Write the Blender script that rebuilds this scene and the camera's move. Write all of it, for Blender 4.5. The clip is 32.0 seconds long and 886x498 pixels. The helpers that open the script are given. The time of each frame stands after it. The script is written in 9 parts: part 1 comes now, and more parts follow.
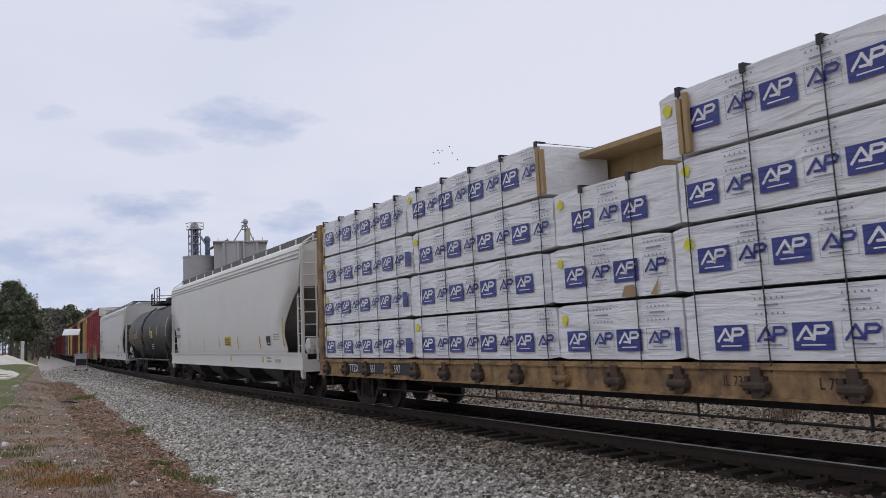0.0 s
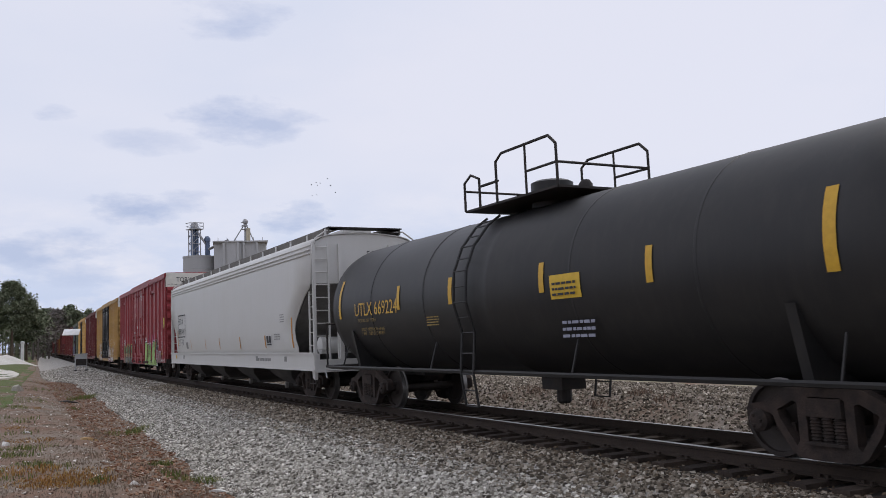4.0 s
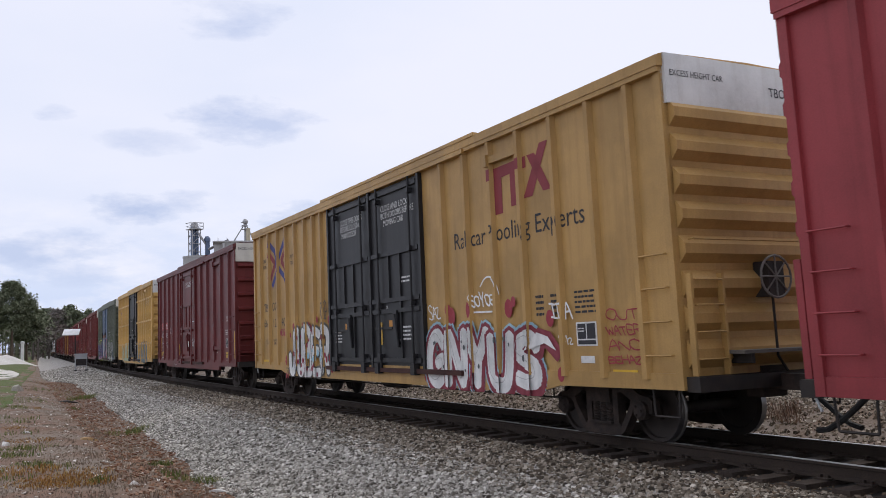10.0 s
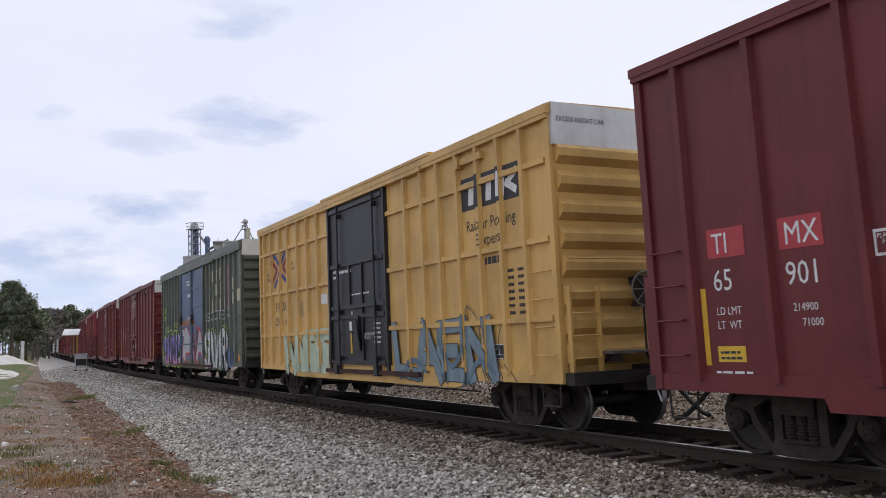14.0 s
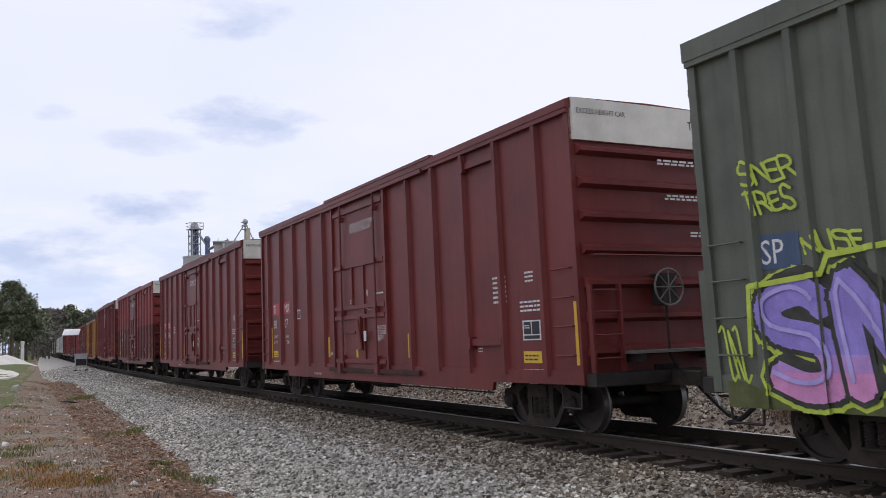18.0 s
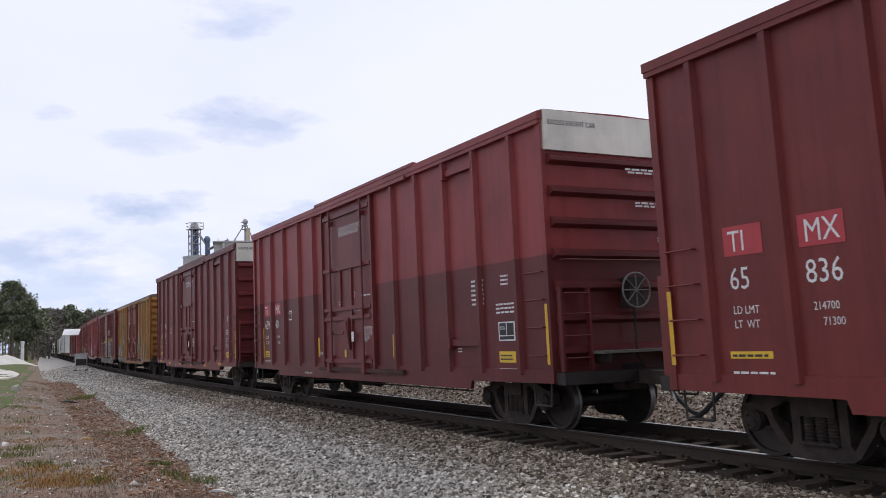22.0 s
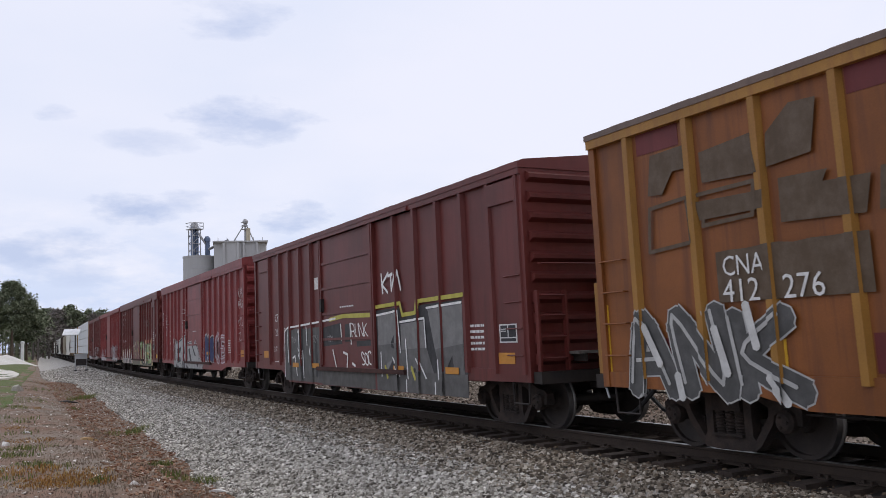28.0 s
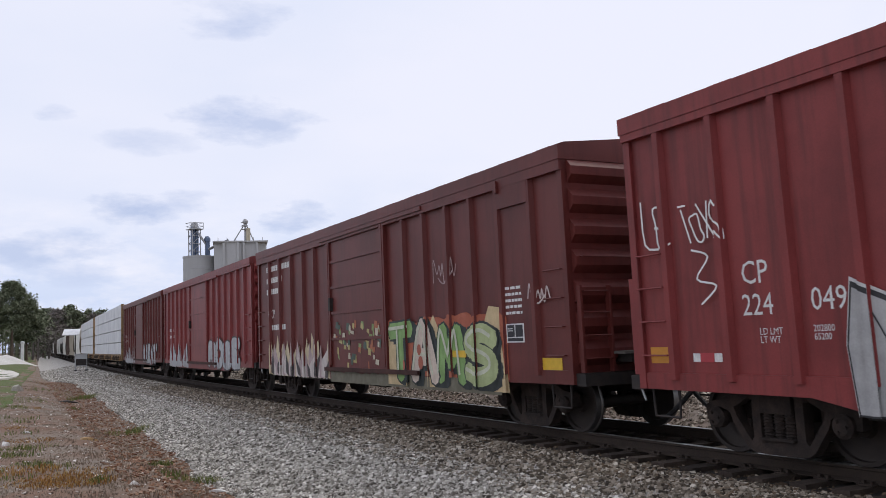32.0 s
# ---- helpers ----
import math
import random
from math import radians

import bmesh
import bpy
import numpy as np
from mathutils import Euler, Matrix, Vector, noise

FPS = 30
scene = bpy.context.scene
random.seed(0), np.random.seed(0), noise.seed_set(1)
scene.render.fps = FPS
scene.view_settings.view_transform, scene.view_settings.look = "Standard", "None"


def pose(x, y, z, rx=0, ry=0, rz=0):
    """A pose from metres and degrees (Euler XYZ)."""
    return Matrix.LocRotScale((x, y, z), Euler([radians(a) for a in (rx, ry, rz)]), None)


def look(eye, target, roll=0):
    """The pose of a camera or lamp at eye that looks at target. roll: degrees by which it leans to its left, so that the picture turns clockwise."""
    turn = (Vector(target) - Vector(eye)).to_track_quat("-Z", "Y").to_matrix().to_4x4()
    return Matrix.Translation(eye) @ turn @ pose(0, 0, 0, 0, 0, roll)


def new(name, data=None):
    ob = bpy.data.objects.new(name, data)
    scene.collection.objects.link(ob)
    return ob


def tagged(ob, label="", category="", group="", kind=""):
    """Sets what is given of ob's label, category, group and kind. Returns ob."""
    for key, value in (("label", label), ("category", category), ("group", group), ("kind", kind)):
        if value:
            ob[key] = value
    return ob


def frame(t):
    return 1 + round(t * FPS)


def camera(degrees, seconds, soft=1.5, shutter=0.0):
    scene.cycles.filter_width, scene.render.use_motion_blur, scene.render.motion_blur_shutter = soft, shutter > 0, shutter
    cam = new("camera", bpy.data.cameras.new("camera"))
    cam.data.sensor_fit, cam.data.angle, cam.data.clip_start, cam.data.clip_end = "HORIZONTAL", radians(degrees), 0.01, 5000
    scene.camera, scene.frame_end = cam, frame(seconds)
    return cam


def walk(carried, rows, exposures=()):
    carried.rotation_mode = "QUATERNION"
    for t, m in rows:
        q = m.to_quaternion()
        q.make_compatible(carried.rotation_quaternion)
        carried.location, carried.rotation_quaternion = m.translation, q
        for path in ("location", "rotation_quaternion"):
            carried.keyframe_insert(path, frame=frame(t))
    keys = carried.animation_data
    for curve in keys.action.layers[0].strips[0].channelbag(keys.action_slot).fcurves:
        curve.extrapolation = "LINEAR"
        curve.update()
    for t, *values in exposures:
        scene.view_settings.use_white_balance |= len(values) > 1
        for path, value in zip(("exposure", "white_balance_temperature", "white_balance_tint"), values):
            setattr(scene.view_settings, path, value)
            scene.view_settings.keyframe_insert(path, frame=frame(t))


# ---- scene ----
# The camera stands still on a tripod beside the line; +Y runs down the track, the train comes towards -Y.
EYE, FOV = (-9.111, 0.0, 1.497), 53.80
YAW, PITCH, ROLL = 28.622, 5.906, -2.101
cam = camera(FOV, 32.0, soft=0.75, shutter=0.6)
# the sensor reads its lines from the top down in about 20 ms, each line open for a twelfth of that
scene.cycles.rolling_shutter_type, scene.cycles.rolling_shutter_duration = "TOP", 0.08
_y, _p = radians(YAW), radians(PITCH)
AIM = (EYE[0] + math.sin(_y) * math.cos(_p), EYE[1] + math.cos(_y) * math.cos(_p), EYE[2] + math.sin(_p))
STAND = look(EYE, AIM, ROLL)
walk(cam, [(0.0, STAND), (32.0, STAND)], [(0.0, -0.13), (2.0, -0.17), (5.0, -0.03), (7.0, -0.04), (8.5, 0.10), (11.0, 0.12), (14.0, 0.12), (18.0, 0.17), (22.0, 0.20), (25.0, 0.20), (28.0, 0.10), (32.0, 0.10)])

# ---------------------------------------------------------------- world and sun
SUN_EL, SUN_AZ = radians(58), radians(75)
world = bpy.data.worlds.new("overcast_sky")
scene.world = world
world.use_nodes = True
wn, wl = world.node_tree.nodes, world.node_tree.links
wn.clear()


def wnode(kind, **values):
    n = wn.new(kind)
    for k, v in values.items():
        n.inputs[k].default_value = v
    return n


def wmath(op, a, b=None, clamp=False):
    n = wn.new("ShaderNodeMath")
    n.operation, n.use_clamp = op, clamp
    for i, v in enumerate((a, b)):
        if v is None:
            continue
        if isinstance(v, (int, float)):
            n.inputs[i].default_value = v
        else:
            wl.new(v, n.inputs[i])
    return n.outputs[0]


def wmix(fac, a, b):
    n = wn.new("ShaderNodeMix")
    n.data_type = "RGBA"
    for sock, v in ((n.inputs[0], fac), (n.inputs[6], a), (n.inputs[7], b)):
        if isinstance(v, (int, float, tuple)):
            sock.default_value = v
        else:
            wl.new(v, sock)
    return n.outputs[2]


coord = wn.new("ShaderNodeTexCoord")
flat_map = wn.new("ShaderNodeMapping")
flat_map.inputs["Scale"].default_value = (1.0, 1.0, 2.6)
wl.new(coord.outputs["Generated"], flat_map.inputs[0])
broad = wnode("ShaderNodeTexNoise", Scale=2.2, Detail=4.0, Roughness=0.5)
wl.new(flat_map.outputs[0], broad.inputs["Vector"])
fine = wnode("ShaderNodeTexNoise", Scale=9.0, Detail=8.0, Roughness=0.62)
wl.new(flat_map.outputs[0], fine.inputs["Vector"])
sky = wn.new("ShaderNodeTexSky")
sky.sky_type, sky.sun_disc, sky.sun_elevation, sky.sun_rotation = "NISHITA", False, SUN_EL, SUN_AZ
sky_dim = wn.new("ShaderNodeVectorMath")
sky_dim.operation = "SCALE"
sky_dim.inputs["Scale"].default_value = 0.10
wl.new(sky.outputs[0], sky_dim.inputs[0])
split = wn.new("ShaderNodeSeparateXYZ")
wl.new(coord.outputs["Generated"], split.inputs[0])
# the high overcast: white, slightly lavender, a little greyer towards the top
deck = wmix(wmath("MULTIPLY", wmath("SUBTRACT", broad.outputs[0], 0.42), 3.0, True), (0.83, 0.84, 0.96, 1), (0.72, 0.77, 0.93, 1))
# thin veils let the blue through low over the horizon
low = wmath("SUBTRACT", 1.0, wmath("MULTIPLY", split.outputs[2], 5.2), True)
veil = wmath("MULTIPLY", low, wmath("MULTIPLY", wmath("SUBTRACT", fine.outputs[0], 0.36), 4.2, True), True)
colour = wmix(wmath("MULTIPLY", veil, 0.75), deck, (0.42, 0.56, 0.86, 1))
# scattered grey cumulus: heading, height, half width, half height (degrees), weight
CLOUDS = [(16.1, 14.4, 4.2, 1.3, 0.70), (14.6, 20.7, 3.4, 1.5, 0.60), (4.7, 14.4, 1.4, 0.6, 0.55), (10.0, 12.9, 2.6, 0.9, 0.42),
          (9.1, 8.7, 2.9, 1.0, 0.85), (12.2, 9.3, 1.8, 0.9, 0.65), (18.9, 8.3, 2.6, 1.2, 0.85), (4.0, 6.3, 4.4, 1.2, 0.65), (6.2, 4.9, 3.0, 0.8, 0.35), (-2, 11, 2.5, 1.2, 0.6),
          (-22, 15, 6, 2.0, 0.6), (70, 12, 7, 2, 0.5), (110, 14, 6, 2, 0.6), (150, 10, 7, 2, 0.6), (-60, 12, 7, 2, 0.6), (-120, 15, 7, 2.2, 0.6)]
wob = wmath("MULTIPLY", wmath("SUBTRACT", fine.outputs[0], 0.5), 5.5)
cover = None
for az, el, hw, hh, weight in CLOUDS:
    a, e = radians(az), radians(el)
    right = (math.cos(a), -math.sin(a), 0)
    upw = (-math.sin(a) * math.sin(e), -math.cos(a) * math.sin(e), math.cos(e))
    ahead = (math.sin(a) * math.cos(e), math.cos(a) * math.cos(e), math.sin(e))
    parts = []
    for axis, half in ((right, hw), (upw, hh), (ahead, None)):
        dot = wn.new("ShaderNodeVectorMath")
        dot.operation = "DOT_PRODUCT"
        wl.new(coord.outputs["Generated"], dot.inputs[0])
        dot.inputs[1].default_value = axis
        parts.append(wmath("MULTIPLY", dot.outputs["Value"], 1 / math.sin(radians(half))) if half else wmath("GREATER_THAN", dot.outputs["Value"], 0.0))
    r2 = wmath("ADD", wmath("MULTIPLY", parts[0], parts[0]), wmath("MULTIPLY", parts[1], parts[1]))
    m = wmath("MULTIPLY", wmath("MULTIPLY", wmath("ADD", wmath("SUBTRACT", 1.0, r2), wob), 0.75, True), weight)
    m = wmath("MULTIPLY", m, parts[2])
    cover = m if cover is None else wmath("MAXIMUM", cover, m)
colour = wmix(cover, colour, (0.45, 0.53, 0.76, 1))
# a thin share of clear sky above the cloud
colour = wmix(0.93, sky_dim.outputs[0], colour)
# below the horizon
colour = wmix(wmath("LESS_THAN", split.outputs[2], -0.02), colour, (0.20, 0.19, 0.17, 1))
back = wn.new("ShaderNodeBackground")
back.inputs["Strength"].default_value = 1.0
wl.new(colour, back.inputs[0])
wout = wn.new("ShaderNodeOutputWorld")
wl.new(back.outputs[0], wout.inputs[0])

sun = new("sun", bpy.data.lights.new("sun", "SUN"))
sun.data.energy, sun.data.angle, sun.data.color = 0.9, radians(20), (1.0, 0.95, 0.88)
sun.matrix_world = look((-30, -20, 50), (-30 + math.sin(SUN_AZ) * -math.cos(SUN_EL), -20 - math.cos(SUN_AZ) * math.cos(SUN_EL), 50 - math.sin(SUN_EL)))

# ---------------------------------------------------------------- materials


def material(name, rgb, rough=0.6, metal=0.0, second=None, scale=3.0, amount=0.5, streak=0.0, streak_rgb=None, grain=0.0, bump=0.0, bump_scale=40.0, spec=0.4, rand=0.0):
    """A painted, weathered or natural surface: base colour, blotches of a second colour, vertical streaks, fine grain and relief."""
    m = bpy.data.materials.new(name)
    m.use_nodes = True
    nt = m.node_tree
    ns, ls = nt.nodes, nt.links
    bs = ns["Principled BSDF"]
    bs.inputs["Roughness"].default_value, bs.inputs["Metallic"].default_value = rough, metal
    bs.inputs["Specular IOR Level"].default_value = spec
    tc = ns.new("ShaderNodeTexCoord")

    def mix(fac, a, b, blend="MIX"):
        n = ns.new("ShaderNodeMix")
        n.data_type, n.blend_type = "RGBA", blend
        for sock, v in ((n.inputs[0], fac), (n.inputs[6], a), (n.inputs[7], b)):
            if isinstance(v, (int, float)):
                sock.default_value = v
            elif isinstance(v, tuple):
                sock.default_value = (*v[:3], 1)
            else:
                ls.new(v, sock)
        return n.outputs[2]

    def tex(sc, stretch=(1, 1, 1), detail=6.0, lo=0.4, hi=0.65):
        mp = ns.new("ShaderNodeMapping")
        mp.inputs["Scale"].default_value = stretch
        ls.new(tc.outputs["Object"], mp.inputs[0])
        n = ns.new("ShaderNodeTexNoise")
        n.inputs["Scale"].default_value, n.inputs["Detail"].default_value, n.inputs["Roughness"].default_value = sc, detail, 0.6
        ls.new(mp.outputs[0], n.inputs["Vector"])
        r = ns.new("ShaderNodeMapRange")
        r.inputs["From Min"].default_value, r.inputs["From Max"].default_value = lo, hi
        ls.new(n.outputs[0], r.inputs["Value"])
        return r.outputs[0]

    second = second or tuple(c * 0.6 for c in rgb)
    fac = ns.new("ShaderNodeMath")
    fac.operation = "MULTIPLY"
    ls.new(tex(scale), fac.inputs[0])
    fac.inputs[1].default_value = amount
    c = mix(fac.outputs[0], rgb, second)
    if streak:
        f2 = ns.new("ShaderNodeMath")
        f2.operation = "MULTIPLY"
        ls.new(tex(1.0, (7, 7, 0.45), 5.0, 0.48, 0.75), f2.inputs[0])
        f2.inputs[1].default_value = streak
        c = mix(f2.outputs[0], c, streak_rgb or tuple(v * 0.35 for v in rgb))
    if grain:
        c = mix(grain, c, mix(tex(55.0, (1, 1, 1), 3.0, 0.3, 0.7), (0.25, 0.25, 0.25), (0.75, 0.75, 0.75)), "OVERLAY")
    if rand:
        info = ns.new("ShaderNodeObjectInfo")
        hs = ns.new("ShaderNodeHueSaturation")
        mr = ns.new("ShaderNodeMapRange")
        mr.inputs["To Min"].default_value, mr.inputs["To Max"].default_value = 1 - rand, 1 + rand
        ls.new(info.outputs["Random"], mr.inputs["Value"])
        ls.new(mr.outputs[0], hs.inputs["Value"])
        ls.new(c, hs.inputs["Color"])
        c = hs.outputs[0]
    ls.new(c, bs.inputs["Base Color"])
    if bump:
        bp = ns.new("ShaderNodeBump")
        bp.inputs["Strength"].default_value, bp.inputs["Distance"].default_value = bump, 0.02
        ls.new(tex(bump_scale, (1, 1, 1), 4.0, 0.2, 0.8), bp.inputs["Height"])
        ls.new(bp.outputs[0], bs.inputs["Normal"])
    return m


def paint(name, rgb, dirt=0.35, rust=None, rough=0.47):
    return material(name, rgb, rough, second=tuple(v * 0.62 for v in rgb), scale=0.75, amount=0.75, streak=dirt, streak_rgb=rust, grain=0.16, bump=0.08, bump_scale=5.0, spec=0.3)


M_STEEL = material("dark_steel", (0.022, 0.019, 0.018), 0.7, 0.1, (0.045, 0.034, 0.028), 4, 0.7, grain=0.2)
M_TRUCK = material("grimy_cast_steel", (0.026, 0.020, 0.017), 0.9, 0.0, (0.062, 0.042, 0.034), 5, 0.8, grain=0.3, bump=0.3)
M_WHEEL = material("wheel_steel", (0.04, 0.031, 0.026), 0.7, 0.1, (0.025, 0.02, 0.018), 5, 0.8, grain=0.2)
M_TREAD = material("polished_tread", (0.22, 0.21, 0.20), 0.4, 0.8, scale=8, amount=0.4)
M_GALV = material("galvanised_steel", (0.45, 0.46, 0.47), 0.5, 0.4, (0.3, 0.3, 0.3), 6, 0.6, grain=0.1)
M_RUBBER = material("black_rubber", (0.02, 0.02, 0.02), 0.7, scale=6)
M_WHITE = paint("white_paint", (0.74, 0.74, 0.72), 0.25, (0.35, 0.30, 0.25))
M_CREAM = paint("dusty_white_paint", (0.76, 0.73, 0.65), 0.16, (0.50, 0.45, 0.37))
M_STENCIL = material("stencil_white", (0.72, 0.72, 0.70), 0.6, scale=20, amount=0.5)
M_INK = material("stencil_black", (0.03, 0.03, 0.035), 0.6, scale=20, amount=0.4)
M_REFLECT = material("yellow_reflector", (0.62, 0.36, 0.03), 0.45, scale=12, amount=0.3)
M_REFWHITE = material("orange_reflector", (0.55, 0.24, 0.03), 0.5, scale=12, amount=0.3)
M_YELLOWTAG = material("yellow_placard", (0.70, 0.45, 0.04), 0.5, scale=9, amount=0.3)
M_GRATE = material("grey_walk_grating", (0.16, 0.15, 0.135), 0.7, 0.2, (0.10, 0.088, 0.075), 3, 0.6, grain=0.3)
M_CAPSTEEL = material("dull_outlet_steel", (0.20, 0.19, 0.175), 0.7, 0.2, (0.11, 0.10, 0.09), 6, 0.6, grain=0.2)
M_GRIME = material("greasy_brown_track", (0.045, 0.020, 0.017), 0.9, 0, (0.085, 0.036, 0.028), 2.0, 0.8, grain=0.3)
M_BOARD = material("weathered_board", (0.16, 0.165, 0.135), 0.8, 0, (0.10, 0.10, 0.085), 3, 0.7, grain=0.3)
M_REDPATCH = material("red_patch", (0.42, 0.05, 0.06), 0.55, scale=9, amount=0.3)

# ---------------------------------------------------------------- small mesh tools


def box(bm, x0, x1, y0, y1, z0, z1):
    vs = [bm.verts.new(p) for p in ((x0, y0, z0), (x1, y0, z0), (x1, y1, z0), (x0, y1, z0), (x0, y0, z1), (x1, y0, z1), (x1, y1, z1), (x0, y1, z1))]
    for f in ((3, 2, 1, 0), (4, 5, 6, 7), (0, 1, 5, 4), (1, 2, 6, 5), (2, 3, 7, 6), (3, 0, 4, 7)):
        bm.faces.new([vs[i] for i in f])
    return vs


def loft(bm, rings, closed=True, caps=True):
    """Skins rings of equally many points."""
    rr = [[bm.verts.new(p) for p in r] for r in rings]
    n = len(rr[0])
    for a, b in zip(rr, rr[1:]):
        for i in range(n if closed else n - 1):
            j = (i + 1) % n
            bm.faces.new((a[i], a[j], b[j], b[i]))
    if caps and closed:
        bm.faces.new(rr[0][::-1])
        bm.faces.new(rr[-1])
    return rr


def rod(bm, p, q, r, n=6):
    p, q = Vector(p), Vector(q)
    d = (q - p).normalized()
    u = d.orthogonal().normalized()
    v = d.cross(u)
    ring = [(math.cos(2 * math.pi * i / n), math.sin(2 * math.pi * i / n)) for i in range(n)]
    loft(bm, [[c + r * (a * u + b * v) for a, b in ring] for c in (p, q)])


def pipe(bm, pts, r, n=6):
    for p, q in zip(pts, pts[1:]):
        rod(bm, p, q, r, n)


def lathe(bm, profile, axis="x", n=24, centre=(0, 0, 0)):
    """Turns (radius, along) pairs about an axis."""
    cx, cy, cz = centre
    rings = []
    for r, a in profile:
        ring = []
        for i in range(n):
            t = 2 * math.pi * i / n
            c, s = r * math.cos(t), r * math.sin(t)
            ring.append({"x": (cx + a, cy + c, cz + s), "y": (cx + s, cy + a, cz + c), "z": (cx + c, cy + s, cz + a)}[axis])
        rings.append(ring)
    loft(bm, rings)


def mesh(name, bm, mat, smooth=False):
    bmesh.ops.recalc_face_normals(bm, faces=bm.faces[:])
    me = bpy.data.meshes.new(name)
    bm.to_mesh(me)
    bm.free()
    me.materials.append(mat)
    if smooth:
        me.shade_smooth()
        me.set_sharp_from_angle(angle=radians(35))
    return me


def part(name, bm, mat, parent, label="", smooth=False, at=None):
    """Links a bmesh (or a finished mesh) as one part under a thing or under a part."""
    me = bm if isinstance(bm, bpy.types.Mesh) else mesh(name, bm, mat, smooth)
    ob = new(name, me)
    ob.parent = parent
    if at is not None:
        ob.matrix_basis = at if isinstance(at, Matrix) else Matrix.Translation(at)
    if label:
        ob["label"] = label
    return ob


def shape(make):
    bm = bmesh.new()
    make(bm)
    return bm


def boxes(*lots):
    bm = bmesh.new()
    for b in lots:
        box(bm, *b)
    return bm


def empty(name, **tags):
    ob = new(name)
    ob.empty_display_size = 0.3
    return tagged(ob, **tags)


FONTS = {}


def text_mesh(words, size):
    """Flat letters of Blender's own font: points (u, v) from the lower left, and their faces."""
    key = (words, size)
    if key not in FONTS:
        cu = bpy.data.curves.new("letters", "FONT")
        cu.body, cu.size, cu.resolution_u, cu.space_line = words, size, 2, 0.85
        ob = bpy.data.objects.new("letters", cu)
        scene.collection.objects.link(ob)
        me = bpy.data.meshes.new_from_object(ob)
        FONTS[key] = ([(v.co.x, v.co.y) for v in me.vertices], [tuple(p.vertices) for p in me.polygons])
        bpy.data.objects.remove(ob)
        bpy.data.meshes.remove(me)
        bpy.data.curves.remove(cu)
    return FONTS[key]


# ---------------------------------------------------------------- the line of the track
CURVE, EASE_END, GRADE = 0.000697, 88.0, 0.003


def track(s, off=0.0, z=0.0):
    """A place on the line: s metres along it, off metres to its right, z above the rail."""
    e = min(max(s, 0.0), EASE_END)
    x = CURVE * e * e / 2 + CURVE * e * max(0.0, s - EASE_END)
    slope = CURVE * e
    k = 1 / math.hypot(1, slope)
    return Vector((x + off * k, s - off * slope * k, z + GRADE * max(0.0, s - 10)))


def bearing(s):
    return -math.degrees(math.atan(CURVE * min(max(s, 0.0), EASE_END)))


SPEED = [(0.0, 9.309), (6.0, 9.254), (12.0, 9.13), (18.0, 9.056), (24.0, 8.95), (28.0, 8.767), (32.0, 8.668)]


def run(t):
    """Metres that the train has run at t seconds."""
    total = 0.0
    for (a, va), (b, vb) in zip(SPEED, SPEED[1:]):
        if t <= a:
            break
        e = min(t, b)
        ve = va + (vb - va) * (e - a) / (b - a)
        total += (va + ve) / 2 * (e - a)
    return total

# ---------------------------------------------------------------- ground
M_BALLAST = material("grey_ballast", (0.40, 0.378, 0.342), 0.9, 0, (0.27, 0.248, 0.215), 1.2, 0.5, grain=0.85, bump=1.0, bump_scale=22.0)
M_DIRT = material("red_clay_and_litter", (0.180, 0.110, 0.074), 0.95, 0, (0.205, 0.175, 0.14), 0.7, 0.95, grain=0.7, bump=0.9, bump_scale=14.0)
M_GRASS_GROUND = material("thin_spring_grass", (0.075, 0.11, 0.022), 0.95, 0, (0.12, 0.095, 0.04), 0.35, 0.8, grain=0.6, bump=0.6, bump_scale=10)
M_FIELD = material("pale_dry_field", (0.24, 0.195, 0.145), 0.95, 0, (0.17, 0.16, 0.08), 0.05, 0.9, grain=0.4)
M_ROADGRAVEL = material("white_gravel_road", (0.62, 0.59, 0.54), 0.9, 0, (0.45, 0.42, 0.37), 0.8, 0.7, grain=0.4, bump=0.3)
M_SOILBANK = material("brown_soil_and_gravel", (0.165, 0.118, 0.085), 0.95, 0, (0.24, 0.21, 0.18), 0.5, 0.95, grain=0.7, bump=0.7, bump_scale=16)
M_TIE = material("creosoted_tie", (0.034, 0.024, 0.018), 0.9, 0, (0.065, 0.046, 0.034), 3, 0.8, streak=0.0, grain=0.5, bump=0.5, bump_scale=18, rand=0.25)
M_RAIL = material("rusty_rail_web", (0.042, 0.029, 0.021), 0.9, 0.0, (0.028, 0.02, 0.016), 6, 0.6, grain=0.4, bump=0.2)
M_RAILTOP = material("worn_rail_head", (0.34, 0.33, 0.32), 0.36, 0.9, (0.22, 0.205, 0.19), 5, 0.5)
# oily stone, its colour taken down further for the shade under the train
M_OILY_SHADE = material("shaded_oily_ballast", (0.016, 0.014, 0.012), 0.95, 0, (0.03, 0.025, 0.022), 1.5, 0.8, grain=0.7, bump=0.9, bump_scale=22)

# cross section of the ground, metres to the right of the line, height above the rail (both sides)
PROFILE = [(-400, -0.4), (-120, -0.45), (-40, -0.40), (-22, -0.32), (-14, -0.30), (-11, -0.26), (-8.6, -0.30), (-7.4, -0.40), (-6.6, -0.56), (-6.0, -0.74), (-5.5, -0.80), (-4.6, -0.68), (-3.4, -0.44), (-2.2, -0.28), (-1.75, -0.255),
           (-1.3, -0.265), (1.3, -0.265), (1.8, -0.28), (2.8, -0.62), (3.6, -0.70), (4.6, -0.62), (5.6, -0.20), (6.2, -0.10), (8.8, -0.10), (10.5, -0.35), (16, -0.45), (60, -0.5), (400, -0.5)]


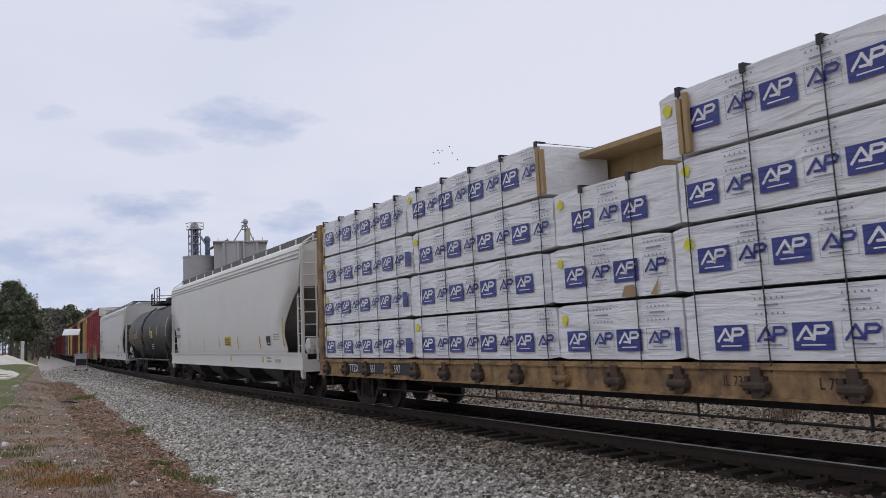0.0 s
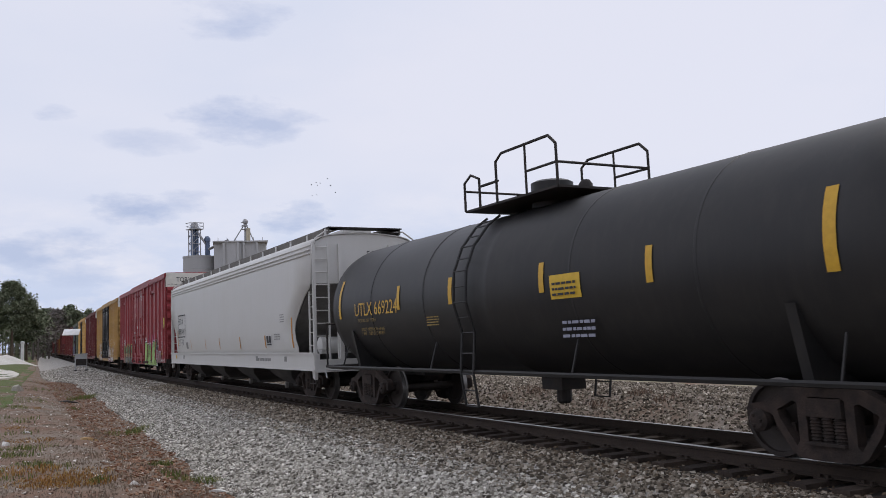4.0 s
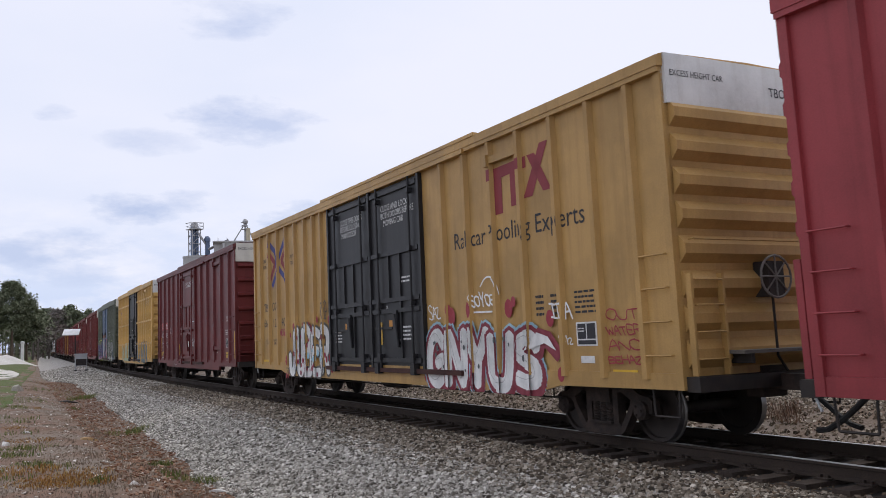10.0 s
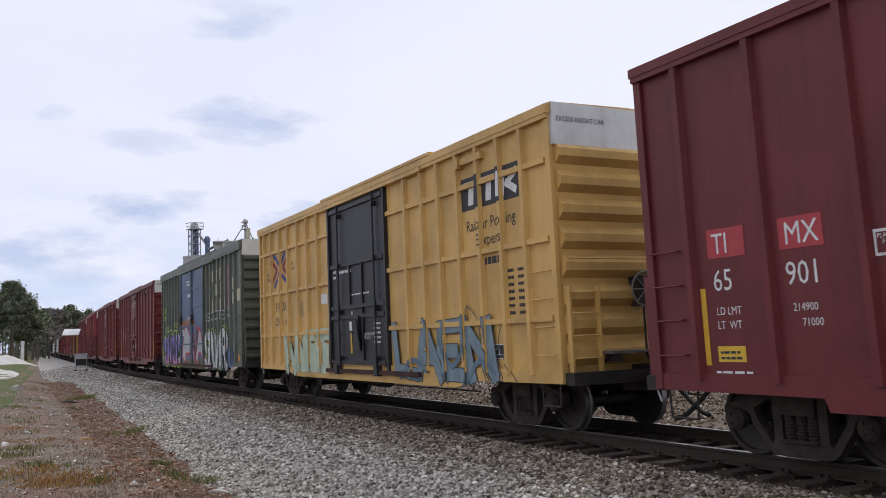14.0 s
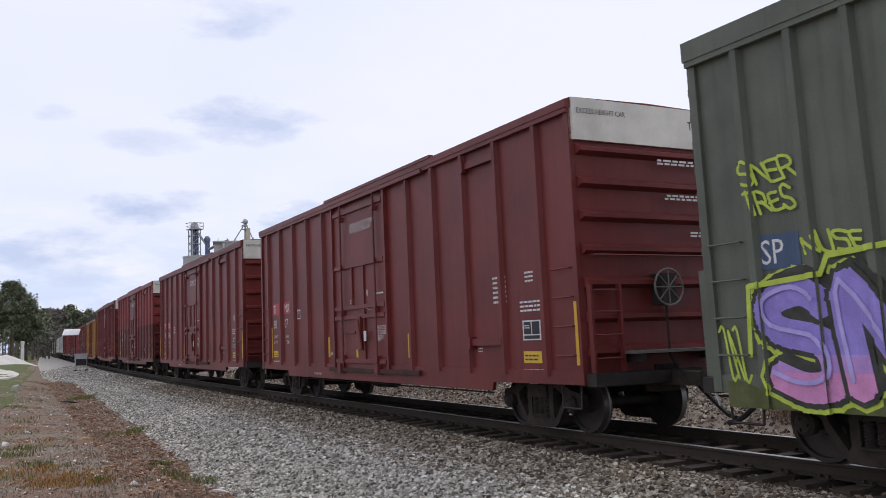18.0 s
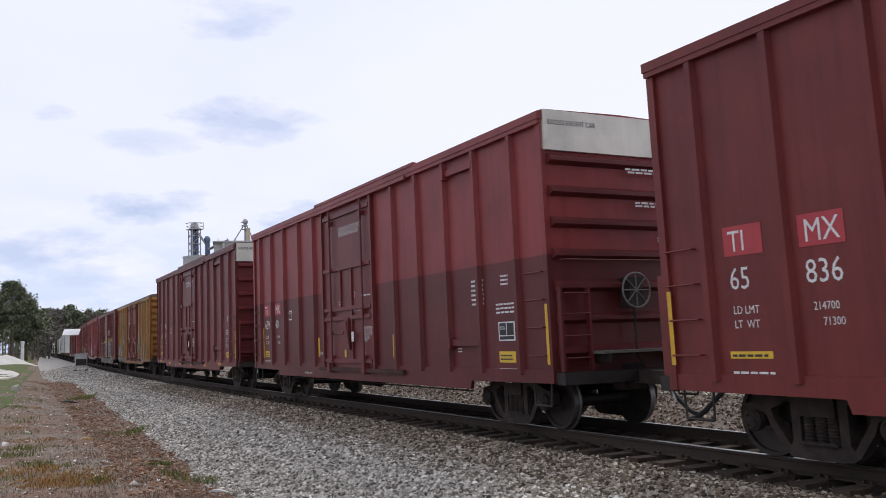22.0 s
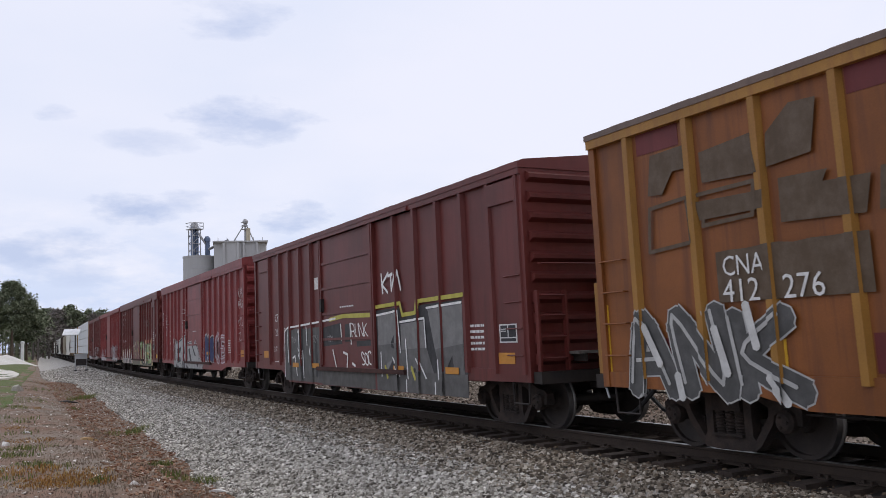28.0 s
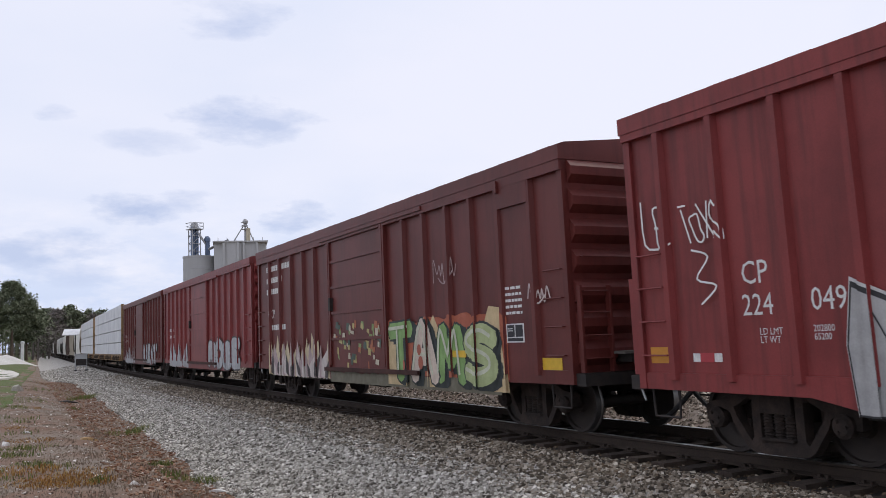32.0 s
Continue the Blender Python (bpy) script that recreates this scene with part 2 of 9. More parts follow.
def ground_height(off):
    for (a, za), (b, zb) in zip(PROFILE, PROFILE[1:]):
        if off <= b:
            k = (off - a) / (b - a)
            return za + (zb - za) * k
    return PROFILE[-1][1]


def rough(s, off):
    """The unevenness of the bank."""
    k = min(1.0, max(0.0, (-5.0 - off) / 2.0)) if off < 0 else min(1.0, max(0.0, (off - 9) / 3))
    big = noise.noise(Vector((off * 0.35, s * 0.22, 3.1))) * 0.16 + noise.noise(Vector((off * 1.3, s * 0.9, 7.7))) * 0.05
    return big * k


STATIONS = [-700, -300, -120, -60, -30, -15, -8, -4] + [i * 0.5 for i in range(0, 90)] + [45 + i * 1.5 for i in range(0, 50)] + [120 + 12 * i for i in range(1, 30)] + [600, 900, 1500, 2600]


def strip(name, offs, mat, label, category, lift=0.0, stations=STATIONS):
    """A band of ground that follows the line, one sheet."""
    verts, faces = [], []
    for s in stations:
        for o in offs:
            p = track(s, o, ground_height(o) + rough(s, o) + lift)
            verts.append(tuple(p))
    n = len(offs)
    for i in range(len(stations) - 1):
        for j in range(n - 1):
            a = i * n + j
            faces.append((a, a + 1, a + n + 1, a + n))
    me = bpy.data.meshes.new(name)
    me.from_pydata(verts, [], faces)
    me.materials.append(mat)
    me.shade_smooth()
    ob = tagged(new(name, me), label, category, kind="structure")
    return ob


def spread(a, b, step):
    n = max(1, round((b - a) / step))
    return [a + (b - a) * i / n for i in range(n + 1)]


GROUND_OFFS = sorted(set([p[0] for p in PROFILE] + spread(-14, -5, 0.3) + spread(-60, -14, 3) + spread(-5, -1.3, 0.25) + spread(9, 20, 1.0)))
ground = strip("ground", GROUND_OFFS, M_DIRT, "uneven red clay ground with dead grass and litter beside the line", "ground")


def along(s, rows):
    """Straight lines between rows of (place along the line, value)."""
    if s <= rows[0][0]:
        return rows[0][1]
    for (a, va), (b, vb) in zip(rows, rows[1:]):
        if s <= b:
            return va + (vb - va) * (s - a) / (b - a)
    return rows[-1][1]


def ballast_edge(s):
    """Where the stone ends on the near side; it wanders."""
    base = along(s, ((12, -5.85), (17.6, -5.45), (26, -5.1), (40, -4.7), (62, -4.35), (72, -5.4), (82, -5.9)))
    return base + 0.22 * noise.noise(Vector((s * 0.35, 0, 5))) + 0.12 * noise.noise(Vector((s * 1.4, 0, 9)))


def band(name, left, right, n, mat, label, category, lift, stations):
    """A band of ground between two edges that wander along the line."""
    verts, faces = [], []
    for s in stations:
        a, b = left(s), right(s)
        for j in range(n + 1):
            o = a + (b - a) * j / n
            verts.append(tuple(track(s, o, ground_height(o) + rough(s, o) + lift * (0.2 if j in (0, n) else 1.0))))
    for i in range(len(stations) - 1):
        for j in range(n):
            a = i * (n + 1) + j
            faces.append((a, a + 1, a + n + 2, a + n + 1))
    me = bpy.data.meshes.new(name)
    me.from_pydata(verts, [], faces)
    me.materials.append(mat)
    me.shade_smooth()
    return tagged(new(name, me), label, category, kind="structure")


ballast = band("ballast", ballast_edge, lambda s: 3.3, 40, M_BALLAST, "grey crushed stone ballast bed under the track", "ballast", 0.02, STATIONS)
# the bed's near-black colour holds the train's shade as well as oil
track_bed = strip("track_bed", spread(-1.62, 1.62, 0.27), M_OILY_SHADE, "oily stone between the rails, coloured near black for the train's shade", "ballast", 0.03, [s for s in STATIONS if s < 400])
far_bank = strip("gravel_bank", spread(4.6, 9.8, 0.3), M_SOILBANK, "brown soil and gravel bank behind the train", "gravel bank", 0.015)
field = strip("field", [10.6, 14, 20, 40, 80, 160, 300, 399], M_FIELD, "pale dry field beyond the line", "field", 0.02)
grass_verge = band("grass_verge", lambda s: -40 - 2 * math.sin(s), lambda s: along(s, ((24, -9.6), (28, -8.7), (36, -8.1), (59, -7.4), (80, -6.8), (110, -6.3))) + 0.2 * noise.noise(Vector((s * 0.5, 1, 4))), 30, M_GRASS_GROUND, "green spring grass verge along the ballast", "grass", 0.03, [s for s in STATIONS if 24 <= s <= 500])


def rail(off, name):
    bm = bmesh.new()
    prof = [(-0.075, -0.172), (0.075, -0.172), (0.075, -0.160), (0.012, -0.135), (0.010, -0.045), (0.036, -0.035), (0.036, -0.006), (-0.036, -0.006), (-0.036, -0.035), (-0.010, -0.045), (-0.012, -0.135), (-0.075, -0.160)]
    ss = [-120, -40] + [i * 4.0 for i in range(0, 40)] + [160 + 20 * i for i in range(0, 20)]
    loft(bm, [[track(s, off + o, z) for o, z in prof] for s in ss])
    ob = tagged(new(name, mesh(name, bm, M_RAIL)), "long rusty brown steel rail with a polished head", "rail", group="rails of the main track", kind="structure")
    bm = bmesh.new()
    loft(bm, [[track(s, off + o, z) for o, z in ((-0.034, -0.0055), (0.034, -0.0055), (0.030, 0.0), (-0.030, 0.0))] for s in ss])
    part("rail_head", bm, M_RAILTOP, ob, "shiny worn running surface")
    return ob


rail_near, rail_far = rail(-0.753, "rail"), rail(0.753, "rail")

# ties: the near ones singly, the far ones joined


def tie_box(bm, s, rnd):
    a = rnd.uniform(-0.015, 0.015)
    l, r, h = -1.30 + rnd.uniform(-0.05, 0.05), 1.30 + rnd.uniform(-0.05, 0.05), -0.176 + rnd.uniform(-0.004, 0.0)
    p = [track(s + ds + a * o, o, z) for ds, o, z in ((-0.115, l, -0.36), (-0.115, r, -0.36), (0.115, r, -0.36), (0.115, l, -0.36), (-0.108, l, h), (-0.108, r, h), (0.108, r, h), (0.108, l, h))]
    vs = [bm.verts.new(q) for q in p]
    for f in ((3, 2, 1, 0), (4, 5, 6, 7), (0, 1, 5, 4), (1, 2, 6, 5), (2, 3, 7, 6), (3, 0, 4, 7)):
        bm.faces.new([vs[i] for i in f])


tie_rnd = random.Random(3)
plate = bmesh.new()
box(plate, -0.10, 0.17, -0.09, 0.09, -0.174, -0.158)
for sx, sy in ((0.105, 0.05), (0.105, -0.05), (-0.085, 0.05)):
    box(plate, sx - 0.022, sx + 0.022, sy - 0.016, sy + 0.016, -0.16, -0.128)
PLATE = mesh("tie_plate", plate, M_RAIL)
for i in range(150):
    s = -3 + i * 0.535
    one = bmesh.new()
    tie_box(one, s, tie_rnd)
    tie = part("tie", one, M_TIE, track_bed)
    if i < 70:
        for off in (-0.753, 0.753):
            p = track(s, off)
            part("tie_plate", PLATE, None, tie, at=Matrix.Translation(p) @ Matrix.Rotation(radians(bearing(s)) + (math.pi if off < 0 else 0), 4, "Z"))
far_ties = bmesh.new()
for i in range(150, 460):
    tie_box(far_ties, -3 + i * 0.535, tie_rnd)
far_tie = part("tie", far_ties, M_TIE, track_bed)
far_tie["kind"] = "stuff"


def island_material(name, ramp, rough_=0.88):
    """Stones or blades that differ one from the next."""
    m = bpy.data.materials.new(name)
    m.use_nodes = True
    ns, ls = m.node_tree.nodes, m.node_tree.links
    bs = ns["Principled BSDF"]
    bs.inputs["Roughness"].default_value = rough_
    bs.inputs["Specular IOR Level"].default_value = 0.25
    g = ns.new("ShaderNodeNewGeometry")
    cr = ns.new("ShaderNodeValToRGB")
    while len(cr.color_ramp.elements) < len(ramp):
        cr.color_ramp.elements.new(0.5)
    for e, (p, c) in zip(cr.color_ramp.elements, ramp):
        e.position, e.color = p, (*c, 1)
    ls.new(g.outputs["Random Per Island"], cr.inputs[0])
    tc = ns.new("ShaderNodeTexCoord")
    nz = ns.new("ShaderNodeTexNoise")
    nz.inputs["Scale"].default_value = 45
    ls.new(tc.outputs["Object"], nz.inputs["Vector"])
    mx = ns.new("ShaderNodeMix")
    mx.data_type, mx.blend_type = "RGBA", "OVERLAY"
    mx.inputs[0].default_value = 0.35
    ls.new(cr.outputs[0], mx.inputs[6])
    ls.new(nz.outputs[0], mx.inputs[7])
    ls.new(mx.outputs[2], bs.inputs["Base Color"])
    return m


M_PEBBLES = island_material("crushed_stone_mix", [(0.0, (0.065, 0.056, 0.045)), (0.25, (0.21, 0.191, 0.161)), (0.6, (0.41, 0.386, 0.338)), (0.9, (0.63, 0.60, 0.538)), (1.0, (0.84, 0.81, 0.75))])
M_PEBBLES_TAN = island_material("grimy_stone_mix", [(0.0, (0.04, 0.032, 0.024)), (0.3, (0.13, 0.107, 0.080)), (0.65, (0.25, 0.212, 0.163)), (0.92, (0.40, 0.35, 0.285)), (1.0, (0.60, 0.55, 0.47))])
M_PEBBLES_RUST = island_material("rusty_stone_mix", [(0.0, (0.035, 0.026, 0.019)), (0.4, (0.10, 0.07, 0.045)), (0.8, (0.19, 0.14, 0.095)), (1.0, (0.36, 0.31, 0.25))])


def stones(name, count, s_range, o_range, size, mat, label, seed, lift=0.02, grow=0.0006, power=1.6):
    """Crushed stones strewn over a stretch, thicker near the start of it; one mesh."""
    rng = np.random.default_rng(seed)
    u = rng.random(count)
    s = s_range[0] + (s_range[1] - s_range[0]) * u ** power
    verts = np.zeros((count, 8, 3), np.float32)
    corner = np.array([(x, y, z) for z in (-1, 1) for x, y in ((-1, -1), (1, -1), (1, 1), (-1, 1))], np.float32)
    for i in range(count):
        si = float(s[i])
        lo = ballast_edge(si) + 0.05 if o_range[0] is None else o_range[0]
        o = lo + (o_range[1] - lo) * rng.random()
        p = track(si, o, ground_height(o) + rough(si, o) + lift)
        r = (size * (0.6 + 0.8 * rng.random() ** 2) + grow * max(0, si - 8)) * 0.5
        q = corner * (r * (0.7 + 0.6 * rng.random(3))) * (0.55 + 0.65 * rng.random((8, 3)))
        e = Euler(rng.random(3) * 6.28).to_matrix()
        verts[i] = q @ np.array(e).T + np.array(p)
    base = np.arange(count)[:, None, None] * 8
    quad = np.array([(3, 2, 1, 0), (4, 5, 6, 7), (0, 1, 5, 4), (1, 2, 6, 5), (2, 3, 7, 6), (3, 0, 4, 7)])
    me = bpy.data.meshes.new(name)
    me.from_pydata(verts.reshape(-1, 3).tolist(), [], (base + quad).reshape(-1, 4).tolist())
    me.materials.append(mat)
    return tagged(new(name, me), label, "stones", kind="stuff")


stones("ballast_stones", 84000, (4.5, 66), (None, -2.7), 0.042, M_PEBBLES, "loose grey and white crushed ballast stones", 1)
stones("grimy_ballast_stones", 36000, (4.5, 60), (-3.2, -1.3), 0.042, M_PEBBLES_TAN, "brown dusty ballast stones beside the ties", 6)
stones("far_ballast_stones", 14000, (42, 110), (None, -1.4), 0.05, M_PEBBLES, "grey crushed ballast stones far down the line", 5, power=1.2)
stones("tie_end_stones", 11000, (3.5, 40), (-2.15, -0.86), 0.05, M_PEBBLES_RUST, "rust-stained ballast stones along the tie ends", 2, 0.01)
stones("bank_stones", 56000, (6, 60), (2.1, 9.7), 0.05, M_PEBBLES_TAN, "loose grey-brown stones on the bank behind the train", 4, power=1.35)

# ---------------------------------------------------------------- running gear, shared by all cars
WHEEL_R, AXLE = 0.44, 0.876


def slab(bm, poly, x0, x1):
    """A plate cut to an outline in (y, z), from x0 to x1."""
    loft(bm, [[(x0, y, z) for y, z in poly], [(x1, y, z) for y, z in poly]])


def cast_plate(bm, outline, holes, x0, x1):
    """One casting: an outline in (y, z) with openings through it, from x0 to x1."""
    edges = []
    for ring in (outline, *holes):
        vs = [bm.verts.new((x0, y, z)) for y, z in ring]
        edges += [bm.edges.new((p, q)) for p, q in zip(vs, vs[1:] + vs[:1])]
    made = bmesh.ops.triangle_fill(bm, edges=edges, use_beauty=True, use_dissolve=False)
    faces = [g for g in made["geom"] if isinstance(g, bmesh.types.BMFace)]
    out = bmesh.ops.extrude_face_region(bm, geom=faces)
    bmesh.ops.translate(bm, verts=[g for g in out["geom"] if isinstance(g, bmesh.types.BMVert)], vec=(x1 - x0, 0, 0))


def sideframe_mesh():
    bm = bmesh.new()
    half = [(1.07, 0.40), (1.08, 0.57), (1.02, 0.62), (0.84, 0.645), (0.60, 0.76), (0.44, 0.835), (0.20, 0.85)]
    low = [(0.20, 0.055), (0.38, 0.07), (0.47, 0.13), (0.66, 0.39), (0.70, 0.50), (0.76, 0.535), (0.98, 0.535), (1.0, 0.40)]
    outline = [(y, z) for y, z in half] + [(-y, z) for y, z in half[::-1]] + [(-y, z) for y, z in low[::-1]] + [(y, z) for y, z in low]
    side = [(0.36, 0.24), (0.40, 0.19), (0.60, 0.47), (0.64, 0.57), (0.42, 0.68), (0.36, 0.66)]
    middle = [(-0.245, 0.225), (0.245, 0.225), (0.245, 0.70), (0.20, 0.73), (-0.20, 0.73), (-0.245, 0.70)]
    cast_plate(bm, outline, [middle, side, [(-y, z) for y, z in side]], -0.07, 0.07)
    return mesh("sideframe", bm, M_TRUCK)


def spring_mesh():
    bm = bmesh.new()
    prof = []
    for i in range(9):
        prof += [(0.060, 0.23 + i * 0.036), (0.074, 0.242 + i * 0.036), (0.060, 0.254 + i * 0.036)]
    for y in (-0.15, 0.0, 0.15):
        lathe(bm, prof, "z", 10, (0, y, 0))
    box(bm, -0.09, 0.09, -0.24, 0.24, 0.22, 0.25)
    return mesh("spring_nest", bm, M_TRUCK, True)


def wheelset_mesh():
    bm = bmesh.new()
    for k in (-1, 1):
        prof = [(0.10, 0.64), (0.13, 0.66), (0.36, 0.70), (0.375, 0.685), (0.466, 0.69), (0.466, 0.715), (0.443, 0.725), (0.44, 0.815), (0.39, 0.815), (0.385, 0.765), (0.34, 0.745), (0.15, 0.76), (0.13, 0.82), (0.09, 0.82)]
        lathe(bm, [(r, k * x) for r, x in prof], "x", 36)
    lathe(bm, [(0.085, -1.06), (0.085, -0.6), (0.075, 0.0), (0.085, 0.6), (0.085, 1.06)], "x", 12)
    me = mesh("wheelset", bm, M_WHEEL, True)
    me.materials.append(M_TREAD)
    for p in me.polygons:
        r = math.hypot(p.center.y, p.center.z)
        if r > 0.43 and 0.70 < abs(p.center.x) < 0.83:
            p.material_index = 1
    return me


def cap_mesh():
    bm = bmesh.new()
    lathe(bm, [(0.125, 0.0), (0.13, 0.10), (0.09, 0.135), (0.03, 0.14)], "x", 14)
    for i in range(3):
        t = 2 * math.pi * i / 3
        rod(bm, (0.12, 0.065 * math.cos(t), 0.065 * math.sin(t)), (0.158, 0.065 * math.cos(t), 0.065 * math.sin(t)), 0.018, 6)
    return mesh("bearing_cap", bm, M_TRUCK, True)


def bolster_mesh():
    bm = boxes((-1.10, 1.10, -0.22, 0.22, 0.52, 0.72), (-0.35, 0.35, -0.35, 0.35, 0.62, 0.80), (-0.95, 0.95, -0.60, -0.50, 0.30, 0.42), (-0.95, 0.95, 0.50, 0.60, 0.30, 0.42))
    for k in (-1, 1):
        for j in (-1, 1):
            box(bm, k * 0.70, k * 0.80, j * 0.42 - 0.05, j * 0.42 + 0.05, 0.28, 0.60)
    return mesh("truck", bm, M_TRUCK)


SIDEFRAME, SPRING, WHEELSET, CAP, BOLSTER = sideframe_mesh(), spring_mesh(), wheelset_mesh(), cap_mesh(), bolster_mesh()
WHEELS = []
LIGHT = False  # the rear cars carry fewer fittings


def truck(parent, y):
    tr = part("truck", BOLSTER, None, parent, "grimy cast steel two-axle truck", at=(0, y, 0))
    for k in (-1, 1):
        part("sideframe", SIDEFRAME, None, tr, at=(k * 1.0, 0, 0))
        if not LIGHT:
            part("spring_nest", SPRING, None, tr, at=(k * 1.03, 0, 0))
    for k in (-1, 1):
        ws = part("wheelset", WHEELSET, None, tr, "steel wheels with bright worn treads", at=(0, k * AXLE, WHEEL_R))
        WHEELS.append((ws, k))
        for q in (-1, 1) if not LIGHT else ():
            part("bearing_cap", CAP, None, tr, at=Matrix.Translation((q * 1.02, k * AXLE, WHEEL_R)) @ Matrix.Rotation(0 if q > 0 else math.pi, 4, "Z"))
    return tr


def coupler_mesh(reach):
    bm = boxes((-0.10, 0.10, 0.0, reach - 0.30, 0.72, 0.92), (-0.22, 0.22, -0.25, 0.02, 0.62, 1.02))
    slab(bm, [(reach - 0.32, 0.68), (reach - 0.32, 0.98), (reach + 0.02, 0.98), (reach + 0.02, 0.68)], -0.20, 0.06)
    slab(bm, [(reach - 0.18, 0.70), (reach - 0.18, 0.96), (reach + 0.08, 0.96), (reach + 0.08, 0.70)], 0.08, 0.20)
    return mesh("coupler", bm, M_TRUCK)


def hose_mesh():
    bm = bmesh.new()
    pipe(bm, [(-0.35, 0.0, 0.78), (-0.36, 0.25, 0.70), (-0.38, 0.42, 0.55), (-0.38, 0.62, 0.40), (-0.34, 0.82, 0.30), (-0.30, 1.0, 0.27)], 0.034)
    return mesh("air_hose", bm, M_RUBBER)


HOSE = hose_mesh()
COUPLERS = {}


def end_gear(car, half, reach):
    """Couplers, hoses and cut levers at both ends."""
    if reach not in COUPLERS:
        COUPLERS[reach] = coupler_mesh(reach)
        lev = bmesh.new()
        pipe(lev, [(-1.42, 0.02, 0.62), (-1.42, 0.10, 0.80), (-0.30, 0.16, 0.82), (-0.12, reach * 0.6, 0.84)], 0.016)
        COUPLERS[reach, "lever"] = mesh("cut_lever", lev, M_GALV)
    for k in (-1, 1):
        m = Matrix.Translation((0, k * half, 0)) @ Matrix.Rotation(0 if k > 0 else math.pi, 4, "Z")
        part("coupler", COUPLERS[reach], None, car, at=m)
        if LIGHT:
            continue
        part("air_hose", HOSE, None, car, at=m)
        part("cut_lever", COUPLERS[reach, "lever"], None, car, at=m)


def rungs_mesh(width, out, r=0.012, mat=None):
    bm = bmesh.new()
    pipe(bm, [(0, -width / 2, 0), (-out, -width / 2, 0), (-out, width / 2, 0), (0, width / 2, 0)], r, 5)
    return mesh("grab_iron", bm, mat or M_GALV)


GRABS = {}


def grab(mat):
    if mat.name not in GRABS:
        GRABS[mat.name] = rungs_mesh(0.46, 0.07, 0.012, mat)
    return GRABS[mat.name]


STIRRUP = mesh("stirrup", shape(lambda bm: pipe(bm, [(0, -0.24, 0), (0, -0.22, -0.36), (0, 0.22, -0.36), (0, 0.24, 0)], 0.016, 5)), M_STEEL)

CARS = []
POSTS_OF = {}


def text_on(car, words, size, y, z, x, mat, name="stencil", squeeze=1.0, centre=False):
    """Painted letters on the near side of a car; y is where the line starts, reading towards the front end."""
    pts, faces = text_mesh(words, size)
    if not pts:
        return None
    wid = max(p[0] for p in pts) * squeeze
    bm = bmesh.new()
    o = wid / 2 if centre else 0.0
    vs = [bm.verts.new((x, y + o - u * squeeze, z + v)) for u, v in pts]
    for f in faces:
        try:
            bm.faces.new([vs[i] for i in f])
        except ValueError:
            pass
    me = bpy.data.meshes.new(name)
    bm.to_mesh(me)
    # where the line crosses a post the paint lies on the post
    lo, hi = min(v.co.y for v in bm.verts), max(v.co.y for v in bm.verts)
    for p in POSTS_OF.get(car.name, ()):
        if -x < 1.49 and lo < p + 0.06 and hi > p - 0.06:
            cut = bmesh.new()
            cut.from_mesh(me)
            for s in (-1, 1):
                bmesh.ops.bisect_plane(cut, geom=cut.verts[:] + cut.edges[:] + cut.faces[:], plane_co=(0, p + s * 0.05, 0), plane_no=(0, s, 0), clear_outer=True)
            for v in cut.verts:
                v.co.x -= 0.079
            tmp = bpy.data.meshes.new(name)
            cut.to_mesh(tmp)
            cut.free()
            bm.from_mesh(tmp)
            bpy.data.meshes.remove(tmp)
    bm.to_mesh(me)
    bm.free()
    me.materials.append(mat)
    ob = new(name, me)
    ob.parent = car
    return ob


def bars_on(car, y, z, x, rows, width, height, mat, seed=0, name="small_print"):
    """Print too small to read, as bars."""
    rnd = random.Random(seed)
    bm = bmesh.new()
    h = height / rows
    for i in range(rows):
        u = 0.0
        while u < width * 0.92:
            w = min(width - u, rnd.uniform(0.12, 0.34) * min(width, 0.7))
            zz = z + height - (i + 1) * h
            f = [(x, y - u, zz), (x, y - u - w * 0.82, zz), (x, y - u - w * 0.82, zz + h * 0.44), (x, y - u, zz + h * 0.44)]
            bm.faces.new([bm.verts.new(p) for p in f])
            u += w
    ob = part(name, bm, mat, car)
    ob["kind"] = "stuff"
    return ob


def plate_on(car, y0, y1, z0, z1, x, mat, name="placard", thick=0.004):
    return part(name, boxes((x - thick, x, y0, y1, z0, z1)), mat, car)


def stroke_quads(bm, pts, width, x):
    """A painted line as a run of flat quads with round joints."""
    for (y0, z0), (y1, z1) in zip(pts, pts[1:]):
        d = math.hypot(y1 - y0, z1 - z0) or 1e-6
        ny, nz = -(z1 - z0) / d * width / 2, (y1 - y0) / d * width / 2
        ey, ez = (y1 - y0) / d * width * 0.25, (z1 - z0) / d * width * 0.25
        bm.faces.new([bm.verts.new((x, a, b)) for a, b in ((y0 + ny - ey, z0 + nz - ez), (y1 + ny + ey, z1 + nz + ez), (y1 - ny + ey, z1 - nz + ez), (y0 - ny - ey, z0 - nz - ez))])
    for y, z in pts:
        bm.faces.new([bm.verts.new((x, y + math.cos(t * math.pi / 4) * width / 2, z + math.sin(t * math.pi / 4) * width / 2)) for t in range(8)])


SPRAY = {}


def spray(rgb):
    if rgb not in SPRAY:
        SPRAY[rgb] = material("spray_paint", rgb, 0.6, second=tuple(min(1, v * 1.25 + 0.03) for v in rgb), scale=4, amount=0.8, streak=0.35, streak_rgb=tuple(v * 0.6 for v in rgb), grain=0.15)
    return SPRAY[rgb]


